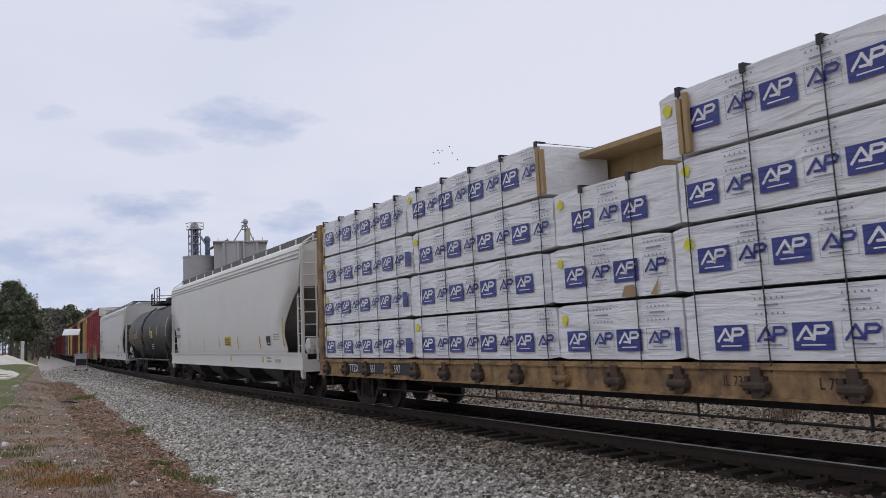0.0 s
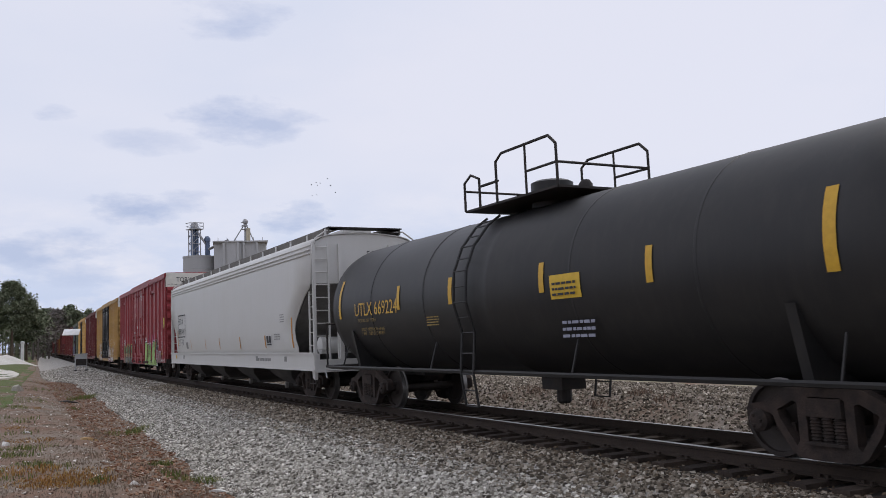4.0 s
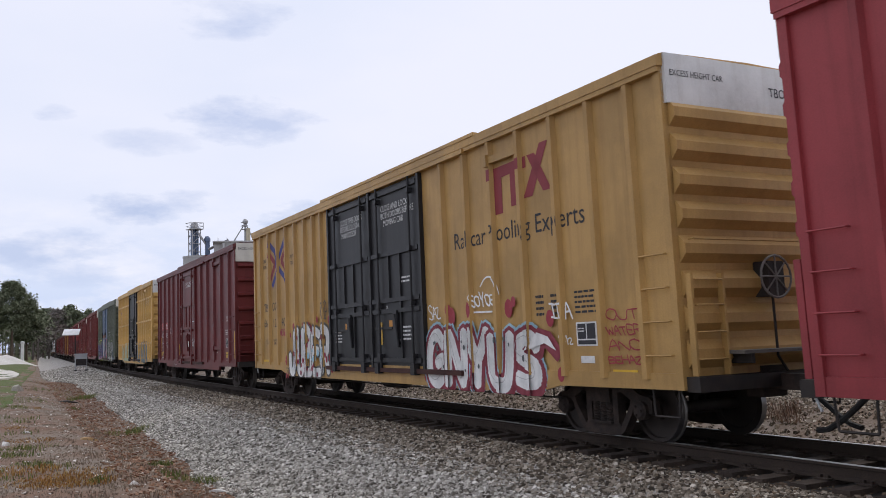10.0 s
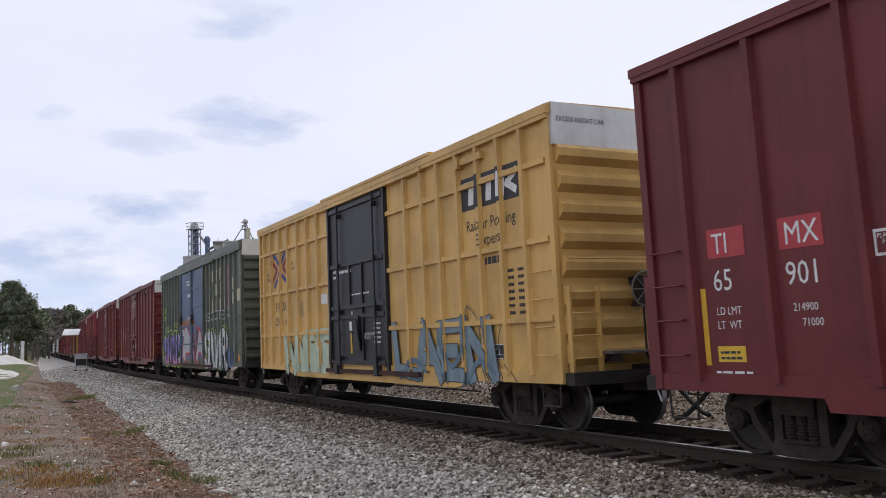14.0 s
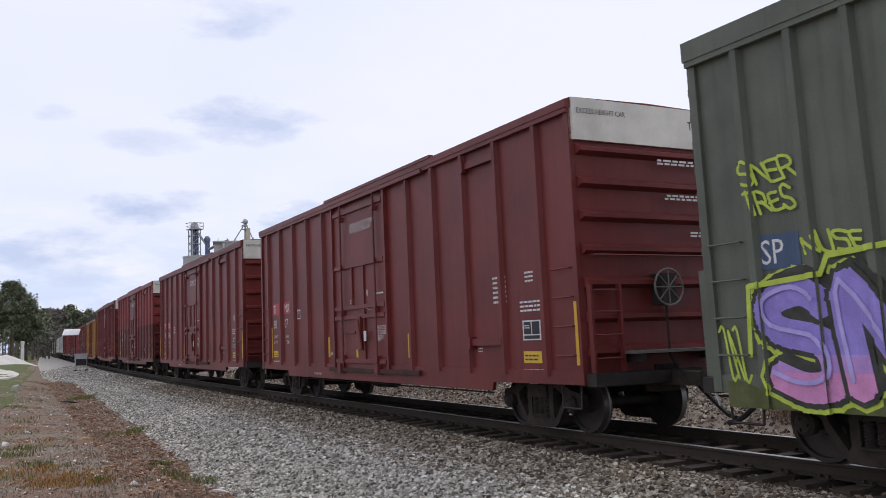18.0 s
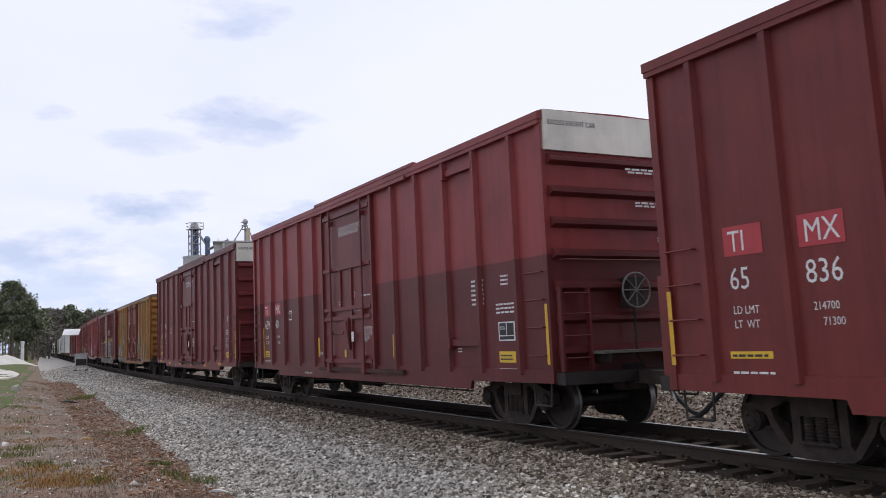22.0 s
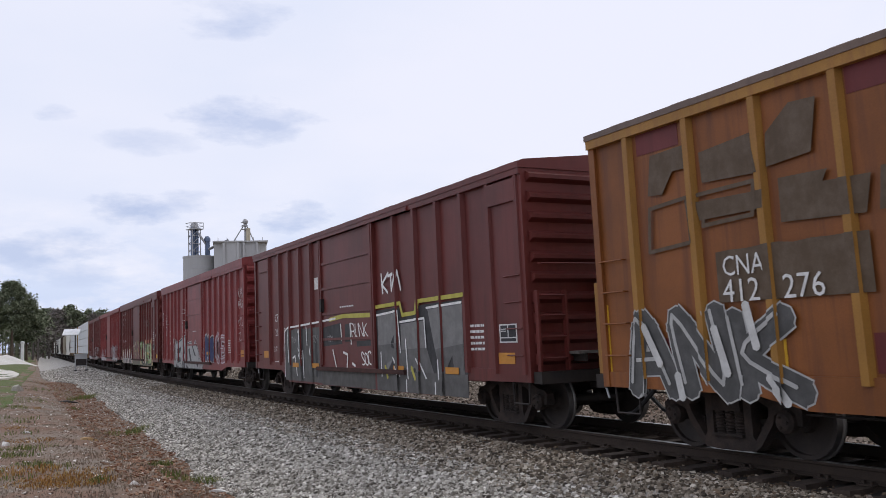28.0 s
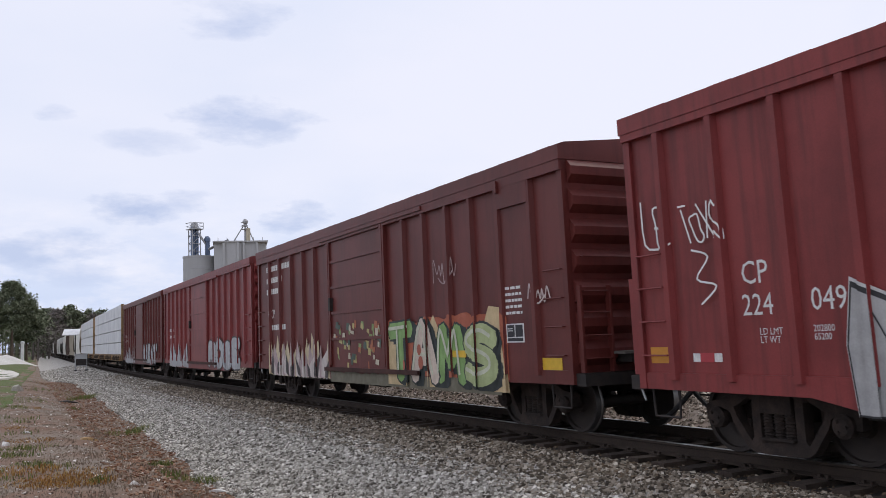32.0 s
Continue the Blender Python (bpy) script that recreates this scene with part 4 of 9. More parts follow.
    pipe(bm, [(-1.2, -half + 3.0, 0.55), (-1.2, half - 3.0, 0.55)], 0.015, 5)
    for q in (-half + 3.2, -half / 2, 0, half / 2, half - 3.2):
        rod(bm, (-1.2, q, 0.55), (-1.2, q, 0.85), 0.012, 5)
    part("brake_rod", bm, M_STEEL, car)
    end_gear(car, half, reach)
    truck(car, -half + (truck_front or truck_in))
    truck(car, half - truck_in)
    return car


def _segments(posts, doors, L):
    segs, at = [], 0.1
    for d0, d1 in doors:
        segs.append((at, d0))
        at = d1
    segs.append((at, L - 0.1))
    return [s for s in segs if s[1] - s[0] > 0.5]


def add_door(car, k, y0, y1, z0, z1, mat, style, sheet, index, rods=True):
    x = k * sheet
    w, h = y1 - y0, z1 - z0

    def out(a, b):
        return (min(x + k * a, x + k * b), max(x + k * a, x + k * b))

    panel = part("door", boxes((*out(-0.02, 0.035), y0 + 0.02, y1 - 0.02, z0, z1)), mat, car)
    # frame round the opening
    fr = [(*out(0.0, 0.09), y0 - 0.05, y0 + 0.04, z0 - 0.05, z1 + 0.12), (*out(0.0, 0.09), y1 - 0.04, y1 + 0.05, z0 - 0.05, z1 + 0.12)]
    for f in fr:
        part("door_post", boxes(f), mat if style == "plug" else car_side(car), panel)
    if style == "plug":
        for q in (0.03, 0.30, 0.36, 0.62, 0.97):
            zz = z0 + h * q
            part("door_bar", boxes((*out(0.03, 0.085), y0 + 0.10, y1 - 0.10, zz - 0.045, zz + 0.045)), mat, panel)
        for q in (0.16, 0.80):
            yy = y0 + w * q
            bm = bmesh.new()
            rod(bm, (x + k * 0.10, yy, z0 - 0.05), (x + k * 0.10, yy, z1 + 0.10), 0.022, 6)
            for zz in (0.05, 0.33, 0.62, 0.93):
                box(bm, *out(0.03, 0.14), yy - 0.06, yy + 0.06, z0 + h * zz - 0.05, z0 + h * zz + 0.05)
            part("lock_rod", bm, mat, panel)
        for q in (0.40, 0.62):
            yy = y0 + w * q
            part("door_stiffener", boxes((*out(0.03, 0.075), yy - 0.035, yy + 0.035, z0 + h * (0.36 if q > .5 else 0.04), z0 + h * (0.95 if q < 0.5 and False else 0.62))), mat, panel)
        bm = boxes((*out(0.05, 0.12), y0 + w * 0.44, y0 + w * 0.52, z0 + h * 0.10, z0 + h * 0.30))
        rod(bm, (x + k * 0.13, y0 + w * 0.47, z0 + h * 0.28), (x + k * 0.13, y0 + w * 0.41, z0 + h * 0.10), 0.02, 6)
        part("door_handle", bm, mat, panel)
        for q in (0.15, 0.85):
            part("door_roller", boxes((*out(0.02, 0.16), y0 + w * q - 0.09, y0 + w * q + 0.09, z0 - 0.17, z0 + 0.05)), mat, panel)
        part("small_rail", boxes((*out(0.03, 0.07), y0 + w * 0.58, y1 - w * 0.06, z0 + h * 0.20, z0 + h * 0.20 + 0.05)), mat, panel)
    else:
        n = 5
        for i in range(1, n):
            zz = z0 + h * i / n
            part("door_bar", boxes((*out(0.03, 0.065), y0 + 0.06, y1 - 0.06, zz - 0.03, zz + 0.03)), mat, panel)
        part("door_handle", boxes((*out(0.03, 0.12), y1 - 0.22, y1 - 0.10, z0 + h * 0.42, z0 + h * 0.52)), M_STEEL, panel)
        part("door_edge", boxes((*out(0.02, 0.10), y0 + 0.03, y0 + 0.14, z0, z1)), mat, panel)
        part("door_edge", boxes((*out(0.02, 0.08), y1 - 0.12, y1 - 0.03, z0, z1)), mat, panel)
    return panel


def car_side(car):
    return next(c for c in car.children if c.name.startswith("body")).data.materials[0]


# ---------------------------------------------------------------- other kinds of car


def ladder(parent, x, y, z0, z1, width, along="y", mat=None, rung=0.33, name="ladder"):
    """Two stiles and rungs in one part."""
    bm = bmesh.new()
    d = (0, width / 2, 0) if along == "y" else (width / 2, 0, 0)
    for k in (-1, 1):
        box(bm, x + k * d[0] - 0.02, x + k * d[0] + 0.02, y + k * d[1] - 0.02, y + k * d[1] + 0.02, z0, z1)
    z = z0 + 0.1
    while z < z1:
        rod(bm, (x - d[0], y - d[1], z), (x + d[0], y + d[1], z), 0.014, 5)
        z += rung
    return part(name, bm, mat or M_GALV, parent)


M_SLOPE = material("dusty_grey_slope_sheet", (0.20, 0.195, 0.185), 0.85, 0, (0.12, 0.11, 0.10), 1.2, 0.8, grain=0.3)


def covered_hopper(label, L, start, skin, frame_mat, reach=0.75, truck_in=1.75, cover=None):
    half = L / 2
    car = empty("covered_hopper", label=label, category="hopper car", group="cars of the freight train")
    car["half"] = half
    CARS.append((car, start + half))
    # side skin: rows of height, bulge, and where the sheet ends
    rows = [(1.16, 1.47, 1.42), (1.36, 1.50, 1.38), (1.60, 1.535, 1.48), (1.85, 1.55, 1.50), (2.10, 1.555, 1.36), (2.40, 1.555, 1.00), (2.68, 1.55, 0.66), (2.90, 1.545, 0.26), (3.05, 1.545, 0.12), (3.60, 1.53, 0.10), (3.98, 1.50, 0.10), (4.10, 1.44, 0.10), (4.16, 1.38, 0.10), (4.24, 1.26, 0.10), (4.30, 1.05, 0.10), (4.36, 0.5, 0.10), (4.38, 0.0, 0.10)]
    bm = bmesh.new()
    for k in (-1, 1):
        n = 14
        grid = []
        for z, x, cut in rows:
            grid.append([bm.verts.new((k * x, -half + cut + (L - 2 * cut) * i / n, z)) for i in range(n + 1)])
        for a, b in zip(grid, grid[1:]):
            for i in range(n):
                bm.faces.new((a[i], a[i + 1], b[i + 1], b[i]))
    bmesh.ops.remove_doubles(bm, verts=bm.verts[:], dist=0.001)
    shell = part("body", bm, skin, car, smooth=True)
    solid = shell.modifiers.new("thickness", "SOLIDIFY")
    solid.thickness = 0.03
    # eave mouldings
    for k in (-1, 1):
        for z, x in () if LIGHT else ((4.02, 1.50), (3.90, 1.525), (3.80, 1.53)):
            bm = bmesh.new()
            rod(bm, (k * x, -half + 0.10, z), (k * x, half - 0.10, z), 0.022, 6)
            part("eave_moulding", bm, skin, car, smooth=True)
        bm = bmesh.new()
        slab(bm, [(-half + 0.02, 0.80), (-half + 2.9, 0.80), (half - 2.9, 0.80), (half - 0.02, 0.80), (half - 0.02, 1.22), (-half + 0.02, 1.22)], k * 1.36, k * 1.50)
        part("side_sill", bm, skin, car)
        bm = boxes((min(k * 1.49, k * 1.54), max(k * 1.49, k * 1.54), -half + 0.02, half - 0.02, 1.20, 1.25), (min(k * 1.49, k * 1.53), max(k * 1.49, k * 1.53), -half + 0.02, half - 0.02, 0.78, 0.81))
        part("sill_flange", bm, skin, car)
    for k in (-1, 1):
        ye = k * half

        def yy(d):
            return ye - k * d
        bm = bmesh.new()
        prof = [(-1.53, 3.02), (1.53, 3.02), (1.52, 3.6), (1.44, 4.08), (1.05, 4.29), (0, 4.37), (-1.05, 4.29), (-1.44, 4.08), (-1.52, 3.6)]
        loft(bm, [[(x, yy(d), z) for x, z in prof] for d in (0.14, 0.18)])
        part("end_wall", bm, skin, car)
        bm = bmesh.new()
        loft(bm, [[(-1.50, yy(0.18), 3.05), (1.50, yy(0.18), 3.05), (1.50, yy(0.20), 2.98), (-1.50, yy(0.20), 2.98)], [(-1.45, yy(3.2), 1.0), (1.45, yy(3.2), 1.0), (1.45, yy(3.2), 0.93), (-1.45, yy(3.2), 0.93)]])
        part("slope_sheet", bm, M_SLOPE, car)
        bm = boxes((-1.48, 1.48, min(yy(0.0), yy(1.6)), max(yy(0.0), yy(1.6)), 0.98, 1.02))
        part("end_platform", bm, skin, car)
        part("end_sill", boxes((-1.50, 1.50, min(yy(0.0), yy(0.12)), max(yy(0.0), yy(0.12)), 0.74, 1.06)), skin, car)
        for s in (-1, 1) if not LIGHT else ():
            ladder(car, s * 1.47, yy(0.22), 1.0, 3.0, 0.40, "y", skin)
            ladder(car, s * 1.28, yy(0.04), 0.9, 4.10, 0.42, "x", skin)
            bm = boxes((min(s * 1.50, s * 1.42), max(s * 1.50, s * 1.42), min(yy(0.02), yy(0.10)), max(yy(0.02), yy(0.10)), 0.75, 4.0))
            pipe(bm, [(s * 1.46, yy(0.06), 4.0), (s * 1.40, yy(0.04), 4.2), (s * 1.10, yy(0.04), 4.40), (s * 0.9, yy(0.2), 4.42)], 0.022, 6)
            part("corner_post", bm, skin, car)
            part("stirrup", STIRRUP, None, car, at=(s * 1.44, yy(0.35), 0.82))
            bm = bmesh.new()
            slab(bm, [(yy(0.0), 1.0), (yy(0.32), 1.0), (yy(0.26), 0.62), (yy(0.10), 0.55)], s * 1.40, s * 1.48)
            part("jacking_pad", bm, skin, car)
            bm = bmesh.new()
            rod(bm, (s * 0.7, yy(0.35), 1.0), (s * 0.62, yy(0.55), 2.95), 0.05, 8)
            part("end_strut", bm, skin, car)
        bm = bmesh.new()
        lathe(bm, [(0.05, -0.62), (0.22, -0.55), (0.22, 0.55), (0.05, 0.62)], "x", 16, (-0.55, yy(0.75), 1.42))
        part("air_reservoir", bm, skin, car, smooth=True)
        bm = bmesh.new()
        lathe(bm, [(0.05, 0.0), (0.16, 0.05), (0.16, 0.45), (0.05, 0.5)], "y", 12, (0.45, yy(0.9), 1.9))
        box(bm, 0.2, 0.7, min(yy(0.5), yy(0.75)), max(yy(0.5), yy(0.75)), 1.3, 2.2)
        pipe(bm, [(0.3, yy(0.4), 1.05), (0.25, yy(0.4), 1.7), (-0.2, yy(0.5), 1.9), (-0.4, yy(0.7), 1.6)], 0.03, 6)
        part("brake_gear", bm, M_CREAM if skin is not M_BLACKTANK else M_STEEL, car)
    if not LIGHT:
        bm = bmesh.new()
        pipe(bm, [(0.27 * math.cos(a * math.pi / 10), 0.015, 0.27 * math.sin(a * math.pi / 10)) for a in range(21)], 0.016, 6)
        for q in range(4):
            t = math.pi * q / 4
            rod(bm, (0.27 * math.cos(t), 0.015, 0.27 * math.sin(t)), (-0.27 * math.cos(t), 0.015, -0.27 * math.sin(t)), 0.012, 5)
        part("brake_wheel", bm, M_GALV, car, at=(-0.25, -half + 0.10, 2.15))
        part("brake_housing", boxes((-0.42, -0.08, -half + 0.14, -half + 0.40, 1.95, 2.40)), skin, car)
        bm = bmesh.new()
        pipe(bm, [(-0.55, -half + 0.2, 1.05), (-0.62, -half + 0.15, 1.6), (-0.50, -half + 0.18, 2.05), (-0.38, -half + 0.2, 2.15)], 0.03, 6)
        part("brake_hose", bm, M_RUBBER, car)
        for x in (-0.72, 0.72):
            part("end_post", boxes((x - 0.05, x + 0.05, -half + 0.06, -half + 0.14, 1.02, 4.05)), skin, car)
    # roof walk on brackets, hatches
    for k in (-1, 1):
        part("roof_walk", boxes((min(k * 0.62, k * 1.02), max(k * 0.62, k * 1.02), -half + 0.05, half - 0.05, 4.47, 4.50)), cover or M_GRATE, car, "dark steel roof walkway")
        n = round(L / 1.55)
        for i in range(n + 1) if not LIGHT else ():
            y = -half + 0.25 + (L - 0.5) * i / n
            bm = bmesh.new()
            slab(bm, [(y - 0.05, 4.20), (y + 0.05, 4.20), (y + 0.05, 4.47), (y - 0.05, 4.47)], k * 1.00, k * 1.06)
            part("walk_bracket", bm, skin, car)
        part("walk_edge", boxes((min(k * 1.00, k * 1.03), max(k * 1.00, k * 1.03), -half + 0.05, half - 0.05, 4.32, 4.50)), cover or M_GRATE, car)
    part("hatch_trough", boxes((-0.40, 0.40, -half + 0.6, half - 0.6, 4.34, 4.52)), skin, car)
    for k in (-1, 1):
        part("end_walk", boxes((-1.05, 1.05, min(k * half, k * (half - 0.45)), max(k * half, k * (half - 0.45)), 4.47, 4.50)), cover or M_STEEL, car)
    # discharge hoppers
    for q in (0.20, 0.402, 0.605, 0.812):
        y = -half + L * q
        bm = bmesh.new()
        loft(bm, [[(-1.36, y - 1.50, 0.92), (1.36, y - 1.50, 0.92), (1.36, y + 1.50, 0.92), (-1.36, y + 1.50, 0.92)], [(-1.12, y - 0.80, 0.55), (1.12, y - 0.80, 0.55), (1.12, y + 0.80, 0.55), (-1.12, y + 0.80, 0.55)], [(-0.80, y - 0.36, 0.28), (0.80, y - 0.36, 0.28), (0.80, y + 0.36, 0.28), (-0.80, y + 0.36, 0.28)]])
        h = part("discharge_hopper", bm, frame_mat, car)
        bm = boxes((-0.84, 0.84, y - 0.42, y + 0.42, 0.24, 0.31))
        rod(bm, (-1.00, y, 0.28), (1.00, y, 0.28), 0.075, 12)
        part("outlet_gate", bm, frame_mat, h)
        bm = bmesh.new()
        lathe(bm, [(0.03, -0.05), (0.085, -0.04), (0.085, 0.04), (0.03, 0.05)], "x", 12, (-1.02, y, 0.28))
        part("outlet_cap", bm, M_CAPSTEEL, h, "dull steel outlet cap")
    part("centre_sill", boxes((-0.30, 0.30, -half + 0.1, half - 0.1, 0.70, 1.0)), M_STEEL, car)
    end_gear(car, half, reach)
    truck(car, -half + truck_in)
    truck(car, half - truck_in)
    return car


M_BLACKTANK = material("black_tank_paint", (0.015, 0.0145, 0.0148), 0.5, 0, (0.025, 0.023, 0.021), 1.2, 0.6, streak=0.25, streak_rgb=(0.045, 0.04, 0.035), grain=0.1)


def tank_car(label, L, start, reach=0.7):
    half = L / 2
    car = empty("tank_car", label=label, category="tank car", group="cars of the freight train")
    car["half"] = half
    CARS.append((car, start + half))
    R, zc, t = 1.50, 2.28, L / 2
    bm = bmesh.new()
    prof = [(0.02, -t), (0.55, -t + 0.04), (1.0, -t + 0.16), (1.32, -t + 0.38), (1.47, -t + 0.66), (R, -t + 0.95)]
    prof = prof + [(R, -0.1), (R + 0.012, -0.06), (R + 0.012, 0.06), (R, 0.1)] + [(r, -a) for r, a in prof[::-1]]
    lathe(bm, prof, "y", 48, (0, 0, zc))
    part("tank", bm, M_BLACKTANK, car, smooth=True)
    for q in (-0.62, -0.3, 0.3, 0.62):
        bm = bmesh.new()
        lathe(bm, [(R, q * t - 0.03), (R + 0.008, q * t - 0.02), (R + 0.008, q * t + 0.02), (R, q * t + 0.03)], "y", 48, (0, 0, zc))
        part("weld_seam", bm, M_BLACKTANK, car, smooth=True)
    for k in (-1, 1):
        y = k * (half - 1.75)
        bm = bmesh.new()
        loft(bm, [[(-1.25, y + a, 0.86), (1.25, y + a, 0.86), (1.44, y + a, 1.75), (0.6, y + a, 0.95), (-0.6, y + a, 0.95), (-1.44, y + a, 1.75)] for a in (-0.07, 0.07)])
        part("saddle", bm, M_BLACKTANK, car)
        part("stub_sill", boxes((-0.35, 0.35, min(k * half, k * (half - 3.2)), max(k * half, k * (half - 3.2)), 0.70, 0.98)), M_STEEL, car)
        part("end_platform", boxes((-1.45, 1.45, min(k * half, k * (half - 0.55)), max(k * half, k * (half - 0.55)), 0.88, 0.94)), M_STEEL, car)
        bm = bmesh.new()
        for s in (-1, 1):
            pipe(bm, [(s * 1.42, k * (half - 0.05), 0.94), (s * 1.42, k * (half - 0.05), 1.95)], 0.022, 6)
        pipe(bm, [(-1.42, k * (half - 0.05), 1.95), (1.42, k * (half - 0.05), 1.95)], 0.022, 6)
        part("end_handrail", bm, M_STEEL, car)
    for s in (-1, 1):
        bm = bmesh.new()
        pipe(bm, [(s * 1.46, -half + 0.3, 0.90), (s * 1.46, half - 0.3, 0.90)], 0.04, 6)
        part("side_rail", bm, M_BLACKTANK, car)
        for i in range(4):
            y = -half + 1.2 + (L - 2.4) * i / 3
            bm = bmesh.new()
            rod(bm, (s * 1.46, y, 0.90), (s * 1.30, y, 1.42), 0.018, 6)
            part("rail_stay", bm, M_BLACKTANK, car)
        # ladder up to the dome
        bm = bmesh.new()
        arc = [(s * 1.42, 0.30), (s * 1.50, 0.86)] + [(s * (R + 0.10) * math.cos(a), zc + (R + 0.10) * math.sin(a)) for a in (-0.45, -0.1, 0.25, 0.55, 0.85, 1.05)]
        for y in (-0.36, 0.08):
            pipe(bm, [(x, y + 0.9, z) for x, z in arc], 0.025, 6)
        for (x0, z0), (x1, z1) in zip(arc, arc[1:]):
            for f in (0.0, 0.5):
                rod(bm, (x0 + (x1 - x0) * f, 0.54, z0 + (z1 - z0) * f), (x0 + (x1 - x0) * f, 0.98, z0 + (z1 - z0) * f), 0.014, 5)
        part("ladder", bm, M_BLACKTANK, car)
    # dome, platform and rails
    part("platform", boxes((-0.95, 0.95, -1.5, 1.5, 3.84, 3.88)), M_STEEL, car, "black steel top platform")
    bm = bmesh.new()
    lathe(bm, [(0.38, 3.72), (0.38, 4.20), (0.30, 4.24), (0.02, 4.25)], "z", 20, (0, 0, 0))
    part("manway", bm, M_BLACKTANK, car, smooth=True)
    for y in (-0.85, 0.75, 1.1):
        bm = bmesh.new()
        lathe(bm, [(0.12, 3.75), (0.12, 4.05), (0.07, 4.12), (0.02, 4.13)], "z", 10, (0.1, y, 0))
        part("valve", bm, M_STEEL, car, smooth=True)
    for s in (-1, 1):
        bm = bmesh.new()
        x = s * 0.95
        pipe(bm, [(x, 1.5, 3.86), (x, 1.5, 4.40), (x, 1.25, 4.52), (x, 0.95, 4.40), (x, 0.95, 3.86)], 0.025, 6)
        pipe(bm, [(x, 0.95, 4.25), (x, 0.30, 4.25)], 0.025, 6)
        pipe(bm, [(x, 0.35, 3.86), (x, 0.35, 4.60), (x, 0.15, 4.72), (x, -1.3, 4.72), (x, -1.5, 4.55), (x, -1.5, 3.86)], 0.025, 6)
        pipe(bm, [(x, -0.6, 3.86), (x, -0.6, 4.72)], 0.022, 6)
        pipe(bm, [(x, -0.6, 4.25), (x, -1.5, 4.25)], 0.022, 6)
        part("guard_rail", bm, M_STEEL, car)
    bm = bmesh.new()
    for y in (1.5, -1.5):
        pipe(bm, [(-0.95, y, 4.25), (0.95, y, 4.25)], 0.022, 6)
    part("guard_rail", bm, M_STEEL, car)
    bm = boxes((-0.25, 0.25, -0.3, 0.3, 0.55, 0.80))
    lathe(bm, [(0.09, 0.30), (0.13, 0.34), (0.13, 0.60)], "z", 10)
    part("bottom_outlet", bm, M_STEEL, car)
    end_gear(car, half, reach)
    truck(car, -half + 1.75)
    truck(car, half - 1.75)
    return car


M_CBEAM = material("orange_yellow_deck_paint", (0.36, 0.225, 0.10), 0.75, 0, (0.10, 0.062, 0.038), 2.6, 0.9, streak=0.5, streak_rgb=(0.06, 0.042, 0.032), grain=0.3)
M_WINCH = material("rusty_winch_steel", (0.055, 0.040, 0.030), 0.85, 0, (0.10, 0.065, 0.04), 6, 0.7, grain=0.3)
M_WRAP = material("white_plastic_wrap", (0.80, 0.795, 0.785), 0.28, 0, (0.64, 0.645, 0.66), 2.2, 0.5, grain=0.06, bump=0.35, bump_scale=2.2)


def creased(m, strength=0.9):
    """Long slanting folds in the plastic."""
    ns, ls = m.node_tree.nodes, m.node_tree.links
    tc = ns.new("ShaderNodeTexCoord")
    mp = ns.new("ShaderNodeMapping")
    mp.inputs["Rotation"].default_value, mp.inputs["Scale"].default_value = (0.62, 0, 0), (1.0, 0.40, 2.6)
    ls.new(tc.outputs["Object"], mp.inputs[0])
    n = ns.new("ShaderNodeTexNoise")
    n.inputs["Scale"].default_value, n.inputs["Detail"].default_value, n.inputs["Distortion"].default_value = 2.6, 5.0, 0.9
    ls.new(mp.outputs[0], n.inputs["Vector"])
    b = ns.new("ShaderNodeBump")
    b.inputs["Strength"].default_value, b.inputs["Distance"].default_value = strength, 0.05
    ls.new(n.outputs[0], b.inputs["Height"])
    sock = ns["Principled BSDF"].inputs["Normal"]
    if sock.links:
        ls.new(sock.links[0].from_socket, b.inputs["Normal"])
    ls.new(b.outputs[0], sock)


creased(M_WRAP)
M_BLUE = material("printed_blue", (0.035, 0.045, 0.21), 0.35, 0, (0.05, 0.06, 0.26), 5, 0.5, bump=0.3, bump_scale=3.2)
creased(M_BLUE, 0.6)
M_STRAP = material("black_strap", (0.025, 0.025, 0.027), 0.5, scale=6)
M_PLY = paint("plywood", (0.42, 0.29, 0.14), 0.4, (0.2, 0.13, 0.07))
M_TAG = material("yellow_spray_mark", (0.75, 0.70, 0.05), 0.5, scale=10, amount=0.4)
M_PRINT = material("grey_print", (0.28, 0.29, 0.36), 0.5, scale=10, amount=0.3)


